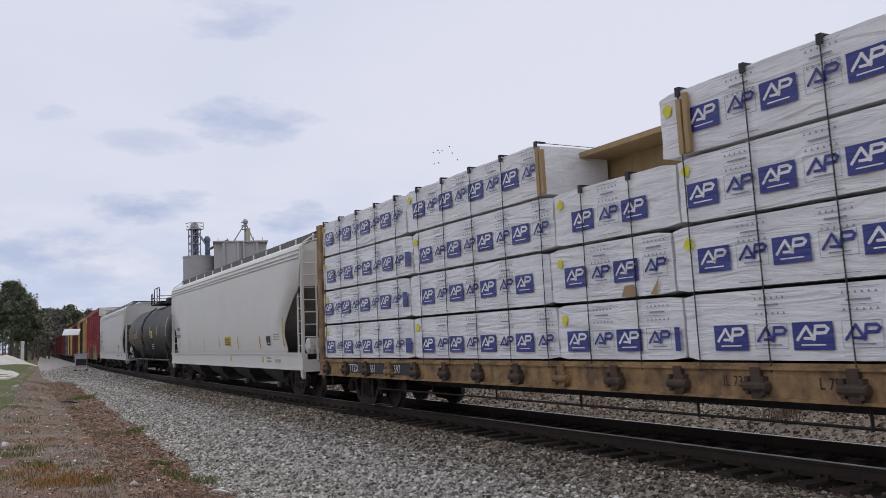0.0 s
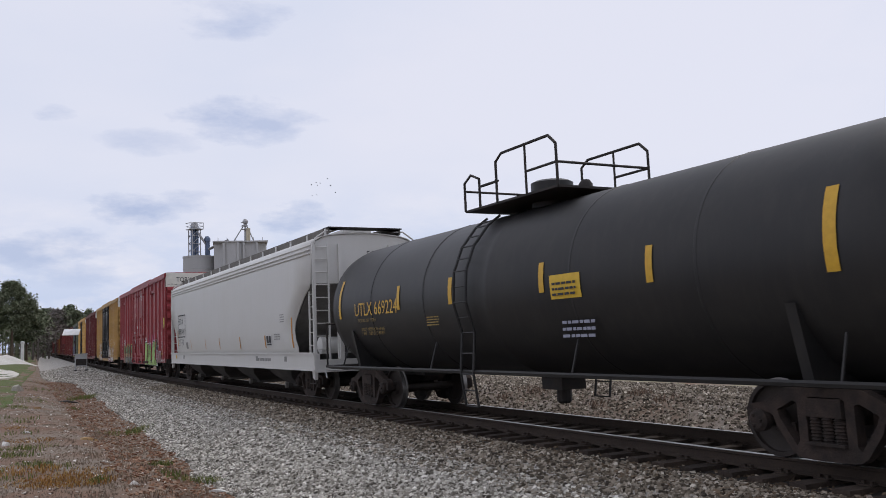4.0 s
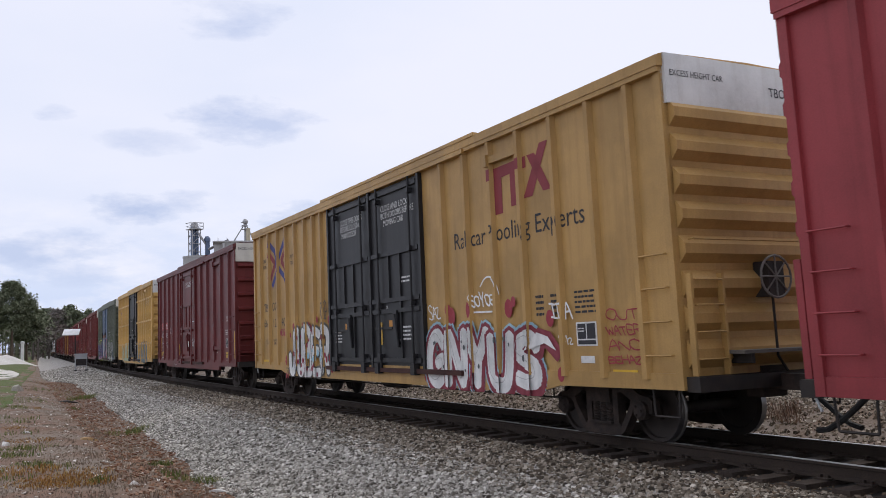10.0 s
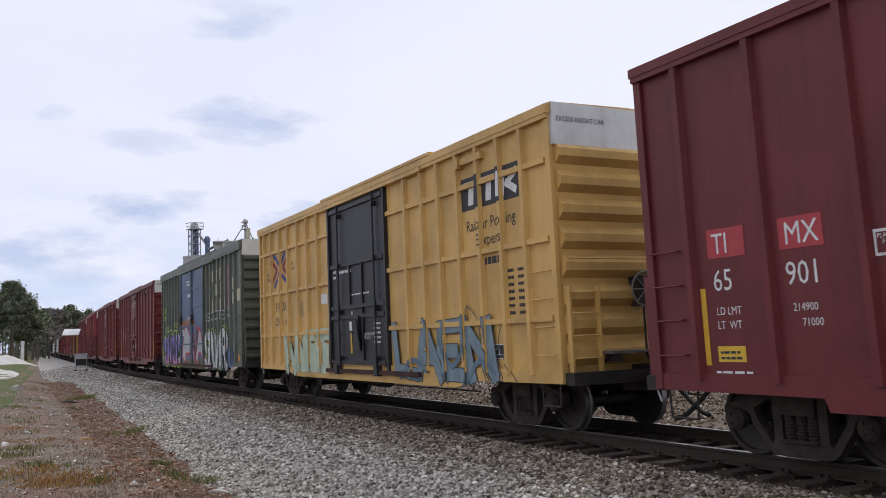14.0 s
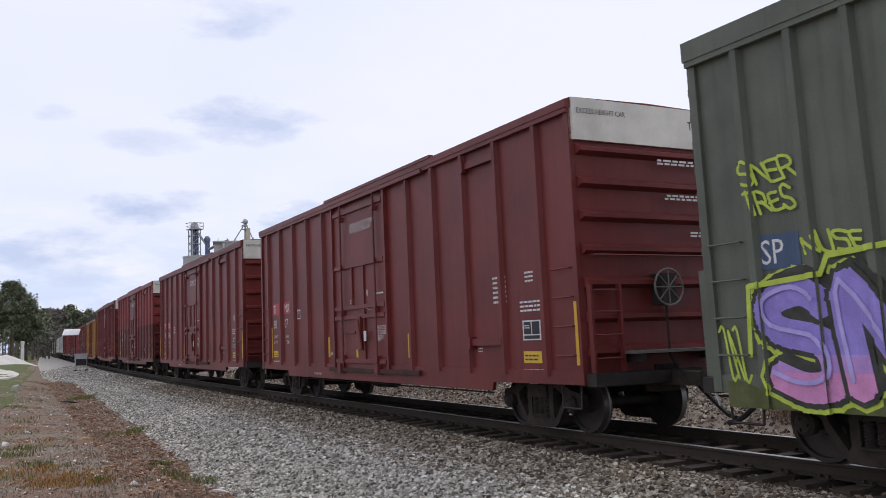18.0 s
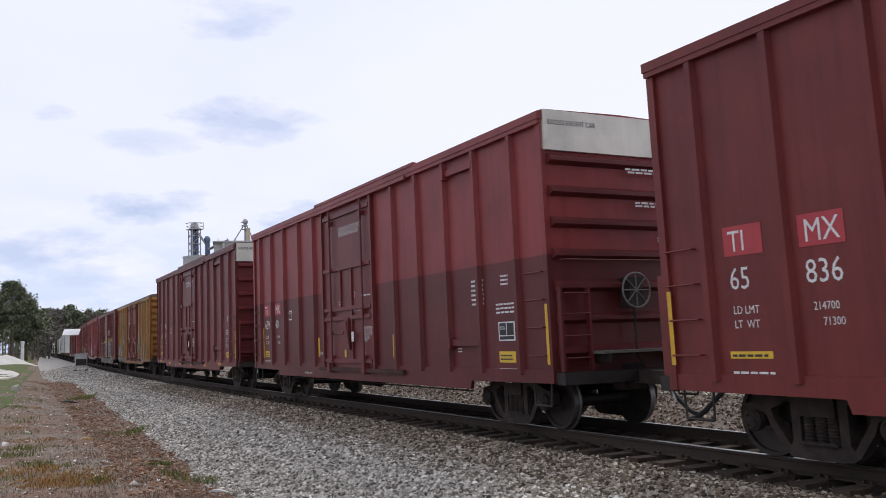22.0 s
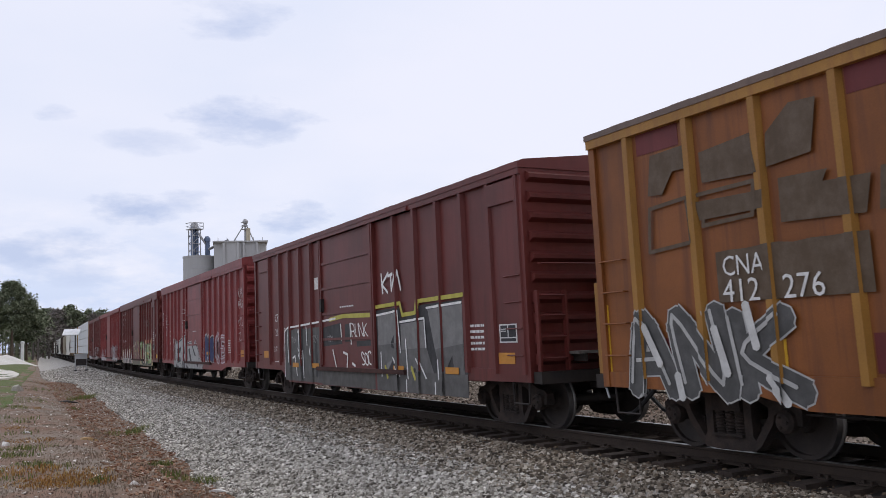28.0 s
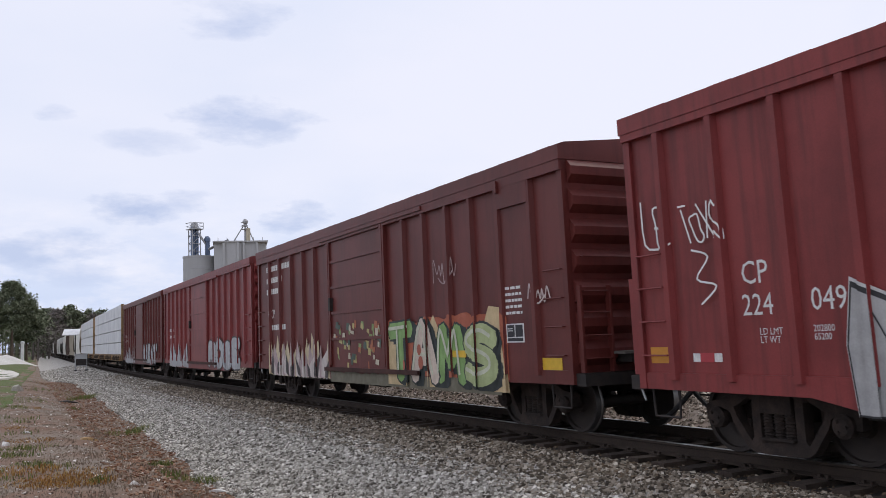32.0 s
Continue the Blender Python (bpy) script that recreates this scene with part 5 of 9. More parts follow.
def lumber_pack(car, x0, x1, y0, y1, z0, z1, seed, printed=True, wrap=None):
    """One wrapped pack of boards with its straps and print."""
    rnd = random.Random(seed)
    bm = bmesh.new()
    ny, nz = max(4, round((y1 - y0) / 0.22)), 5
    rings = []
    j = 0.012
    for i in range(ny + 1):
        y = y0 + (y1 - y0) * i / ny
        e = 0.03 if i in (0, ny) else 0.0
        ring = []
        for a in range(nz + 1):
            ring.append((x0 + e + rnd.uniform(-j, j), y, z0 + e + (z1 - z0 - 2 * e) * a / nz + rnd.uniform(-j, j) * (0 < a < nz)))
        ring += [((x0 + x1) / 2, y, z1 - e + rnd.uniform(0, 0.015))]
        for a in range(nz, -1, -1):
            ring.append((x1 - e, y, z0 + e + (z1 - z0 - 2 * e) * a / nz))
        rings.append(ring)
    loft(bm, rings)
    pack = part("lumber_pack", bm, wrap or M_WRAP, car, "lumber pack in white plastic wrap", smooth=True)
    x = x0 - 0.020
    if x0 > 0 or not printed:
        return pack
    h = z1 - z0
    panels, white, dark, dots = bmesh.new(), bmesh.new(), bmesh.new(), bmesh.new()

    def rect(bm, ya, yb, za, zb, xx):
        bm.faces.new([bm.verts.new(p) for p in ((xx, ya, za), (xx, yb, za), (xx, yb, zb), (xx, ya, zb))])

    def emblem(bm, base, b0, t0, xx):
        """A chevron and a bent bar, the printed sign of the mill."""
        q = (t0 - b0)
        stroke_quads(bm, [(base, b0), (base - 0.12, t0), (base - 0.20, b0 + q * 0.06)], 0.034, xx)
        stroke_quads(bm, [(base - 0.09, b0 + q * 0.10), (base - 0.215, b0 + q * 0.06)], 0.030, xx)
        stroke_quads(bm, [(base - 0.205, b0), (base - 0.235, t0), (base - 0.35, t0), (base - 0.385, t0 - q * 0.22), (base - 0.35, t0 - q * 0.50), (base - 0.235, t0 - q * 0.52)], 0.034, xx)

    zb, hh = z0 + h * (0.14, 0.26, 0.21, 0.30)[min(3, int((z0 - 1.1) / 0.82))], h * 0.375
    y = y1 - rnd.uniform(0.12, 0.6)
    while y > y0 + 0.1:
        e = max(y0 + 0.03, y - 0.50)
        panels.faces.new([panels.verts.new((x - 0.004, yy, zz)) for yy, zz in ((e, zb), (y, zb), (y, zb + hh), (e, zb + hh))])
        if y - 0.5 > y0:
            emblem(white, y - 0.06, zb + hh * 0.38, zb + hh * 0.84, x - 0.008)
            rect(white, y - 0.40, y - 0.10, zb + hh * 0.16, zb + hh * 0.21, x - 0.008)
        c = y - 0.60
        if c - 0.46 > y0:
            emblem(dark, c - 0.04, zb + hh * 0.36, zb + hh * 0.84, x - 0.003)
            for za in (zb + hh * 0.06, zb + hh * 0.98):
                rect(dots, c - 0.45, c, za, za + 0.006, x - 0.003)
            for ya in (c - 0.45, c - 0.006):
                rect(dots, ya, ya + 0.006, zb + hh * 0.06, zb + hh * 0.98, x - 0.003)
            rect(dots, c - 0.36, c - 0.10, zb + hh * 0.18, zb + hh * 0.23, x - 0.003)
            for row in (0.64, 0.86):
                for k in range(6):
                    yy, zz = c - 0.03 - k * 0.075, z0 + h * row
                    dots.faces.new([dots.verts.new(p) for p in ((x - 0.003, yy, zz), (x - 0.003, yy - 0.034, zz), (x - 0.003, yy - 0.017, zz + 0.034))])
                rect(dots, c - 0.46, c, z0 + h * row + 0.058, z0 + h * row + 0.063, x - 0.003)
            rect(dots, c - 0.36, c - 0.08, z0 + h * 0.765, z0 + h * 0.79, x - 0.003)
            rect(dots, c - 0.46, c, z0 + h * 0.06, z0 + h * 0.068, x - 0.003)
        y -= 1.11
    for nm, bm, mat in (("blue_print", panels, M_BLUE), ("white_emblem", white, M_WRAP), ("blue_emblem", dark, M_BLUE), ("fine_print", dots, M_PRINT)):
        if bm.faces:
            part(nm, bm, mat, pack)["kind"] = "stuff"
        else:
            bm.free()
    if rnd.random() < 0.85:
        bm = bmesh.new()
        cy, cz = y1 - rnd.uniform(0.16, 0.34), z1 - rnd.uniform(0.16, 0.24)
        bm.faces.new([bm.verts.new((x - 0.004, cy + rnd.uniform(0.055, 0.095) * math.cos(k * 0.7), cz + rnd.uniform(0.055, 0.09) * math.sin(k * 0.7))) for k in range(9)])
        part("yellow_mark", bm, M_TAG, pack)
    return pack


def centerbeam(label, L, start, ends, seed, printed=True, gap=None, reach=0.7, wrap=None):
    """A bulkhead flatcar with a central beam, loaded with wrapped lumber on both sides."""
    half = L / 2
    car = empty("centerbeam_flatcar", label=label, category="flatcar", group="cars of the freight train")
    car["half"] = half
    CARS.append((car, start + half))
    part("deck", boxes((-1.50, 1.50, -half, half, 0.98, 1.10)), M_CBEAM, car, "weathered orange-yellow deck")
    for k in (-1, 1):
        part("side_sill", boxes((min(k * 1.42, k * 1.52), max(k * 1.42, k * 1.52), -half, half, 0.72, 1.04)), M_CBEAM, car)
        n = round(L / 1.2)
        for i in range(n):
            y = -half + (i + 0.5) * L / n
            bm = boxes((min(k * 1.50, k * 1.58), max(k * 1.50, k * 1.58), y - 0.07, y + 0.07, 0.72, 1.06), (min(k * 1.50, k * 1.61), max(k * 1.50, k * 1.61), y - 0.13, y - 0.09, 0.76, 0.96), (min(k * 1.50, k * 1.61), max(k * 1.50, k * 1.61), y + 0.09, y + 0.13, 0.76, 0.96))
            lathe(bm, [(0.045, -0.17), (0.06, -0.16), (0.06, 0.16), (0.045, 0.17)], "y", 10, (k * 1.57, y, 0.85))
            part("winch", bm, M_WINCH if i % 5 else M_CBEAM, car)
        for za, zc in ((0.70, 0.735), (1.03, 1.065)):
            part("sill_flange", boxes((min(k * 1.50, k * 1.56), max(k * 1.50, k * 1.56), -half, half, za, zc)), M_CBEAM, car)
        part("bulkhead", boxes((-1.46, 1.46, min(k * half, k * (half - 0.16)), max(k * half, k * (half - 0.16)), 1.05, 4.40)), M_PLY, car, "tall yellow end bulkhead")
        for s in (-1, 1):
            part("bulkhead_post", boxes((min(s * 1.38, s * 1.52), max(s * 1.38, s * 1.52), min(k * half, k * (half - 0.28)), max(k * half, k * (half - 0.28)), 0.8, 4.44)), M_CBEAM, car)
            part("stirrup", STIRRUP, None, car, at=(s * 1.46, k * (half - 0.5), 0.76))
    part("centre_beam", boxes((-0.10, 0.10, -half + 0.1, half - 0.1, 1.1, 4.26)), M_PLY, car, "yellow central beam")
    part("top_chord", boxes((-0.72, 0.72, -half + 0.1, half - 0.1, 4.26, 4.34)), M_PLY, car, "plywood-coloured top chord")
    part("centre_sill", boxes((-0.45, 0.45, -half + 0.2, half - 0.2, 0.50, 1.0)), M_STEEL, car)
    tiers = [(1.13, 1.905), (1.95, 2.735), (2.785, 3.57), (3.62, 4.43)]
    if printed:
        # steel straps down the whole load, with a corner board under each at the top
        n = round(L / 1.06)
        for i in range(n):
            r = 0.55 + (L - 1.1) * i / (n - 1)
            ztop = 3.59 if gap and gap[0] - 0.05 < r < gap[1] + 0.05 else 4.455
            part("strap", boxes((-1.528, -1.521, r - half - 0.008, r - half + 0.008, 1.0, ztop), (-1.52, -0.2, r - half - 0.008, r - half + 0.008, ztop - 0.006, ztop)), M_STRAP, car)
            part("corner_board", boxes((-1.54, -1.515, r - half - 0.035, r - half + 0.035, ztop - 0.10, ztop + 0.012), (-1.54, -1.36, r - half - 0.035, r - half + 0.035, ztop - 0.006, ztop + 0.014)), M_STRAP, car)
    i = 0
    for s in (-1, 1):
        x0, x1 = (-1.49, -0.14) if s < 0 else (0.14, 1.49)
        for ti, (z0, z1) in enumerate(tiers):
            for a, b in zip(ends, ends[1:]):
                sh = (0.0, 0.10, -0.08, 0.16)[ti] if 0.5 < a else 0.0
                a2, b2 = a + sh * (a > 0.5), b + sh * (b < L - 1)
                if ti == 3 and gap and s < 0:
                    if gap[0] < (a + b) / 2 < gap[1]:
                        continue
                i += 1
                lumber_pack(car, x0, x1, a2 - half + 0.02, b2 - half - 0.02, z0, z1, seed + i, printed, wrap)
    bm = bmesh.new()
    pipe(bm, [(-1.25, -half + 3, 0.45), (-1.25, half - 3, 0.45)], 0.018, 5)
    for q in range(8):
        y = -half + 3.2 + (L - 6.4) * q / 7
        rod(bm, (-1.25, y, 0.42), (-1.25, y, 0.80), 0.02, 5)
    part("brake_rod", bm, M_STEEL, car)
    end_gear(car, half, reach)
    truck(car, -half + 1.9)
    truck(car, half - 1.9)
    return car

# ---------------------------------------------------------------- the train, front to rear


def two_tone(name, upper, lower, z):
    """Paint that changes colour along a line at height z, with a slightly wavering edge."""
    m = paint(name, upper, 0.35)
    ns, ls = m.node_tree.nodes, m.node_tree.links
    sock = ns["Principled BSDF"].inputs["Base Color"]
    old = sock.links[0].from_socket
    tc = ns.new("ShaderNodeTexCoord")
    sp = ns.new("ShaderNodeSeparateXYZ")
    ls.new(tc.outputs["Object"], sp.inputs[0])
    r = ns.new("ShaderNodeMapRange")
    r.inputs["From Min"].default_value, r.inputs["From Max"].default_value = z - 0.012, z + 0.012
    ls.new(sp.outputs[2], r.inputs["Value"])
    mx = ns.new("ShaderNodeMix")
    mx.data_type = "RGBA"
    ls.new(r.outputs[0], mx.inputs[0])
    mul = ns.new("ShaderNodeMix")
    mul.data_type, mul.blend_type = "RGBA", "MULTIPLY"
    mul.inputs[0].default_value = 1.0
    ls.new(old, mul.inputs[6])
    mul.inputs[7].default_value = tuple(lo / up for lo, up in zip(lower, upper)) + (1,)
    ls.new(mul.outputs[2], mx.inputs[6])
    ls.new(old, mx.inputs[7])
    ls.new(mx.outputs[2], sock)
    return m


M_HOPWHITE = material("hopper_white", (0.69, 0.68, 0.635), 0.45, second=(0.64, 0.62, 0.56), scale=0.5, amount=0.6, streak=0.10, streak_rgb=(0.46, 0.42, 0.35), grain=0.08, bump=0.05, bump_scale=5.0, spec=0.3)
M_HOPGREY = material("hopper_pale_grey", (0.58, 0.57, 0.545), 0.45, second=(0.55, 0.54, 0.50), scale=0.5, amount=0.6, streak=0.10, streak_rgb=(0.42, 0.38, 0.33), grain=0.08, bump=0.05, bump_scale=5.0, spec=0.3)
# bays and gates: near-black base with paler dusty blotches
M_HOPUNDER = material("dark_hopper_underside", (0.055, 0.050, 0.046), 0.9, 0, (0.10, 0.09, 0.08), 1.5, 0.7, grain=0.3)
M_CRIMSON = paint("crimson_boxcar_red", (0.325, 0.051, 0.057), 0.28)
M_TTXYEL = paint("boxcar_yellow", (0.50, 0.305, 0.105), 0.35, (0.24, 0.12, 0.035))
M_TTXYEL2 = paint("paler_boxcar_yellow", (0.66, 0.41, 0.13), 0.25, (0.30, 0.17, 0.06))
M_DOORBLK = paint("door_black", (0.022, 0.022, 0.024), 0.3, (0.06, 0.055, 0.05))
M_MAROON = paint("dark_maroon", (0.150, 0.028, 0.028), 0.3)
M_OXIDE = paint("oxide_red_brown", (0.168, 0.030, 0.027), 0.35)
M_FADED = two_tone("rose_over_maroon", (0.25, 0.042, 0.042), (0.122, 0.022, 0.021), 2.72)
M_SPGREEN = paint("grey_green", (0.125, 0.137, 0.105), 0.4)
M_SPBLUE = paint("dull_blue", (0.075, 0.12, 0.21), 0.4)
M_CNORANGE = paint("rusty_orange", (0.245, 0.085, 0.022), 0.75, (0.10, 0.035, 0.02))
M_CNYELLOW = paint("worn_yellow_post", (0.34, 0.17, 0.035), 0.7, (0.2, 0.08, 0.03))
M_CNDOOR = paint("rust_red_door", (0.19, 0.042, 0.024), 0.6, (0.12, 0.04, 0.025))
M_CPBROWN = paint("umber_brown", (0.138, 0.030, 0.025), 0.45)
M_CPRED = paint("weathered_red", (0.235, 0.042, 0.040), 0.62, (0.06, 0.022, 0.020))
M_ROOFGREY = paint("rusty_grey_roof", (0.17, 0.12, 0.095), 0.5)

lead = centerbeam("bulkhead centerbeam flatcar loaded with white wrapped lumber, blue print", 23.0, -2.17, [0.3, 5.2, 10.2, 12.85, 17.7, 22.72], 11, gap=(10.3, 12.8))
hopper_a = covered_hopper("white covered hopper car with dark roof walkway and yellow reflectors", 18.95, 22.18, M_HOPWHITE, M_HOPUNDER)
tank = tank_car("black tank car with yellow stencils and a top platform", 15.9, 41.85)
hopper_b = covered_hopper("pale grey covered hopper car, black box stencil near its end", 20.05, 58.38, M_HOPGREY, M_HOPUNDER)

P_TOBX = [0.85, 2.05, 3.28, 4.6, 5.9, 13.28, 14.5, 15.7, 16.95, 18.0]  # from a mark 0.25 m before the front end, as is all that is painted on this car
tobx = boxcar("crimson double-door boxcar covered in green and grey graffiti", 18.68, 80.03, M_CRIMSON, M_CRIMSON, M_CRIMSON, M_CRIMSON, [p - 0.25 for p in P_TOBX], [(6.95, 9.5), (9.5, 11.95)], zt=4.86, zr=5.06, cap=M_CREAM, ribs=8, truck_in=1.9, truck_front=2.2, reach=0.95, hatch=((3.05, 4.35, 4.35), (15.45, 16.65, 4.35)), door_z=(0.85, 4.70))
tobx["half"] = 9.34 + 0.25
P_TBOX = [0.67, 1.53, 2.44, 3.38, 4.27, 5.15, 6.03, 12.6, 13.2, 13.9, 14.7, 15.5, 16.3, 17.15, 17.98]
tbox = boxcar("mustard yellow boxcar with black double doors and white graffiti", 18.75, 100.56, M_TTXYEL, M_TTXYEL, M_TTXYEL, M_DOORBLK, P_TBOX, [(6.95, 9.45), (9.45, 12.0)], zt=4.84, zr=5.02, cap=M_WHITE, ribs=8, truck_in=1.9, truck_front=2.2, reach=1.2, hatch=((3.38, 4.4, 4.45),), door_z=(0.98, 4.72))
P_TIMX = [0.9, 2.1, 3.24, 4.41, 5.55, 10.5, 11.7, 12.9, 14.1, 15.25]
HATCH_T = ((2.1, 3.24, 4.50), (2.1, 3.24, 1.42))


def plain_boxcar(label, start, L, mat, door=None, brake=True):
    posts = [p + (L - 16.0 if p > 12 else 0) for p in P_TIMX]
    return boxcar(label, L, start, mat, mat, mat, door or mat, posts, [(6.65, 9.75)], cap=M_CREAM, ribs=7, reach=1.1, hatch=HATCH_T, belly_run=(2.55, L - 2.5), drop=0.05, rib_h=0.085, brake=brake, truck_front=1.8)


timx_a = plain_boxcar("dark maroon boxcar with a plug door and white end band", 121.71, 15.9, M_MAROON)
P_FBOX = [0.79, 1.5, 2.2, 2.93, 3.68, 4.37, 5.14, 10.4, 11.2, 12.0, 12.85, 13.6, 14.4, 15.1]
fbox = boxcar("bright yellow boxcar with a black door and pale blue graffiti", 15.64, 139.57, M_TTXYEL2, M_TTXYEL2, M_TTXYEL2, M_DOORBLK, P_FBOX, [(6.15, 9.5)], zt=4.84, zr=5.02, cap=M_WHITE, ribs=8, reach=1.1, hribs=(4.15, 2.95, 1.75), hatch=((2.0, 2.9, 4.6),), door_z=(0.92, 4.74))
P_SP = [0.85, 1.5, 2.15, 2.75, 3.35, 4.0, 4.6, 5.2, 11.2, 11.9, 12.6, 13.3, 14.0, 14.75]
sp = boxcar("grey-green boxcar with blue doors and bright graffiti", 15.50, 157.45, M_SPGREEN, M_SPGREEN, M_SPGREEN, M_SPBLUE, P_SP, [(5.8, 8.15), (8.15, 10.5)], zt=4.72, zr=5.0, cap=M_CREAM, cap_h=0.25, ribs=11, reach=1.2, door_style="plain", door_z=(0.85, 4.6))
timx_b = plain_boxcar("oxide red boxcar with a plug door and white lettering", 175.39, 15.95, M_OXIDE)
timx_c = plain_boxcar("oxide red boxcar with a plug door and faded white lettering", 193.56, 16.2, M_OXIDE, brake=False)
timx_d = plain_boxcar("two-tone red boxcar, faded rose above dark maroon", 212.20, 16.1, M_FADED, M_MAROON)
timx_e = plain_boxcar("maroon boxcar with a plug door and orange sill reflectors", 230.58, 16.25, M_MAROON)
P_CNA = [0.45, 0.95, 1.95, 3.0, 4.1, 10.3, 11.2, 12.25, 13.3, 14.4]
cna = boxcar("rusty orange boxcar with faded graffiti and yellow posts", 15.2, 249.22, M_CNORANGE, M_CNYELLOW, M_ROOFGREY, M_CNDOOR, P_CNA, [(5.3, 7.5), (7.5, 9.7)], zt=4.18, zr=4.30, ribs=10, reach=0.65, ribbed_roof=True, post_mat=M_CNYELLOW, door_z=(0.95, 4.05), chord=0.12, chord_mat=M_CNYELLOW)
P_CPA = [0.65, 1.54, 2.49, 3.45, 4.43, 5.41, 10.65, 11.55, 12.45, 13.35, 14.35]  # from a mark 0.5 m before the front end
cpa = boxcar("umber brown boxcar with a silver and black graffiti band", 15.38, 266.17, M_CPBROWN, M_CPBROWN, M_CPBROWN, M_CPBROWN, [p - 0.5 for p in P_CPA], [(6.0, 9.4)], zt=4.16, zr=4.30, ribs=10, reach=0.9, ribbed_roof=True, door_style="plain", door_z=(0.95, 4.06), belly=0.45, chord=0.10, end_plates=((0.15, 1.04), (13.85, 14.75)), rib_h=0.09, truck_front=1.35)
cpa["half"] = 7.69 + 0.5
P_CPB = [1.49, 2.34, 3.19, 4.06, 4.94, 5.84, 6.77, 10.96, 12.12, 12.96, 13.82, 14.75, 15.66]  # from a mark 0.6 m before the front end
cpb = boxcar("weathered red boxcar with spiky silver graffiti", 15.7, 282.85, M_CPRED, M_CPRED, M_CPRED, M_CPRED, [p - 0.6 for p in P_CPB], [(6.46, 9.68)], zt=4.10, zr=4.36, ribs=9, chord=0.10, reach=0.95, ribbed_roof=True, door_style="plain", door_z=(0.95, 4.05), truck_front=1.4)
cpb["half"] = 7.85 + 0.6
P_CPC = [0.9, 1.85, 2.78, 3.68, 4.63, 5.55, 10.94, 11.85, 12.85, 13.9, 14.9]
cpc = boxcar("dark brown boxcar with green and orange graffiti", 16.1, 299.95, M_CPBROWN, M_CPBROWN, M_CPBROWN, M_CPBROWN, P_CPC, [(6.48, 9.87)], zt=4.08, zr=4.34, ribs=7, reach=0.65, ribbed_roof=True, door_style="plain", door_z=(0.95, 4.05), hatch=((1.0, 1.9, 3.95),), chord=0.16, end_plates=((0.9, 1.85),))
cpd = boxcar("dark red boxcar with a graffiti band", 16.0, 316.8, M_CPRED, M_CPRED, M_CPRED, M_CPRED, P_CPC, [(6.48, 9.87)], zt=4.08, zr=4.30, ribs=8, reach=0.5, ribbed_roof=True, door_style="plain", door_z=(0.95, 4.05))
cpe = boxcar("dull brown boxcar with pale graffiti", 15.7, 333.6, M_CPBROWN, M_CPBROWN, M_CPBROWN, M_CPBROWN, P_CPC, [(6.48, 9.87)], zt=4.08, zr=4.30, ribs=8, reach=0.5, ribbed_roof=True, door_style="plain", door_z=(0.95, 4.05))
M_WRAP2 = material("pale_plain_wrap", (0.66, 0.67, 0.68), 0.4, 0, (0.5, 0.51, 0.54), 0.7, 0.8, grain=0.1, bump=0.4, bump_scale=3)
lum = centerbeam("bulkhead centerbeam flatcar loaded with plain white wrapped lumber", 25.0, 350.4, [0.3, 5.2, 10.0, 14.9, 19.8, 24.7], 51, False, wrap=M_WRAP2)
lum2 = centerbeam("bulkhead centerbeam flatcar loaded with plain white wrapped lumber", 25.0, 376.9, [0.3, 5.2, 10.0, 14.9, 19.8, 24.7], 91, False, wrap=M_WRAP2)
# the rear of the train, only ever seen far off
at = 403.4
LIGHT = True
rear_rnd = random.Random(5)
M_DULLBROWN = paint("dull_brown", (0.10, 0.065, 0.05), 0.4)
M_TAN = paint("tan_hopper", (0.34, 0.29, 0.22), 0.35)
for i, kind in enumerate("hhbhthhbbhthbhhbhb"):
    if kind == "h":
        mat = (M_HOPWHITE, M_TAN, M_HOPGREY)[i % 3]
        covered_hopper("distant pale covered hopper car in the rear of the train", 17.4, at, mat, M_HOPUNDER)
        at += 18.8
    elif kind == "t":
        tank_car("distant black tank car in the rear of the train", 15.9, at)
        at += 17.3
    else:
        boxcar("distant dull brown boxcar in the rear of the train", 15.9, at, M_DULLBROWN, M_DULLBROWN, M_DULLBROWN, M_DULLBROWN, [1, 2.1, 3.3, 4.5, 5.6, 11, 12.2, 13.4, 14.6], [(6.6, 9.8)], zt=4.2, zr=4.36, door_style="plain", door_z=(0.95, 4.1), reach=0.7)
        at += 17.4
    if at > 760:
        break

# ---------------------------------------------------------------- lettering, plates and graffiti on the near side
SH = 1.47
WHITE, BLACK, SILVER = (0.70, 0.70, 0.68), (0.02, 0.02, 0.022), (0.36, 0.37, 0.37)


def letters(car, words, r, z, h, mat=None, squeeze=0.86, x=-(SH + 0.005), name="stencil"):
    """Words whose capitals are h high; r is where the line starts, z its foot."""
    return text_on(car, words, h / 0.70, r - car["half"], z, x, mat or M_STENCIL, name, squeeze)


def small(car, r, z, rows, width, height, mat=None, seed=1, x=-(SH + 0.005)):
    return bars_on(car, r - car["half"], z, x, rows, width, height, mat or M_STENCIL, seed)


def tag(car, r0, r1, z0, z1, mat, name="placard", x=-(SH + 0.002)):
    half = car["half"]
    return plate_on(car, min(r0, r1) - half, max(r0, r1) - half, z0, z1, x, mat, name)


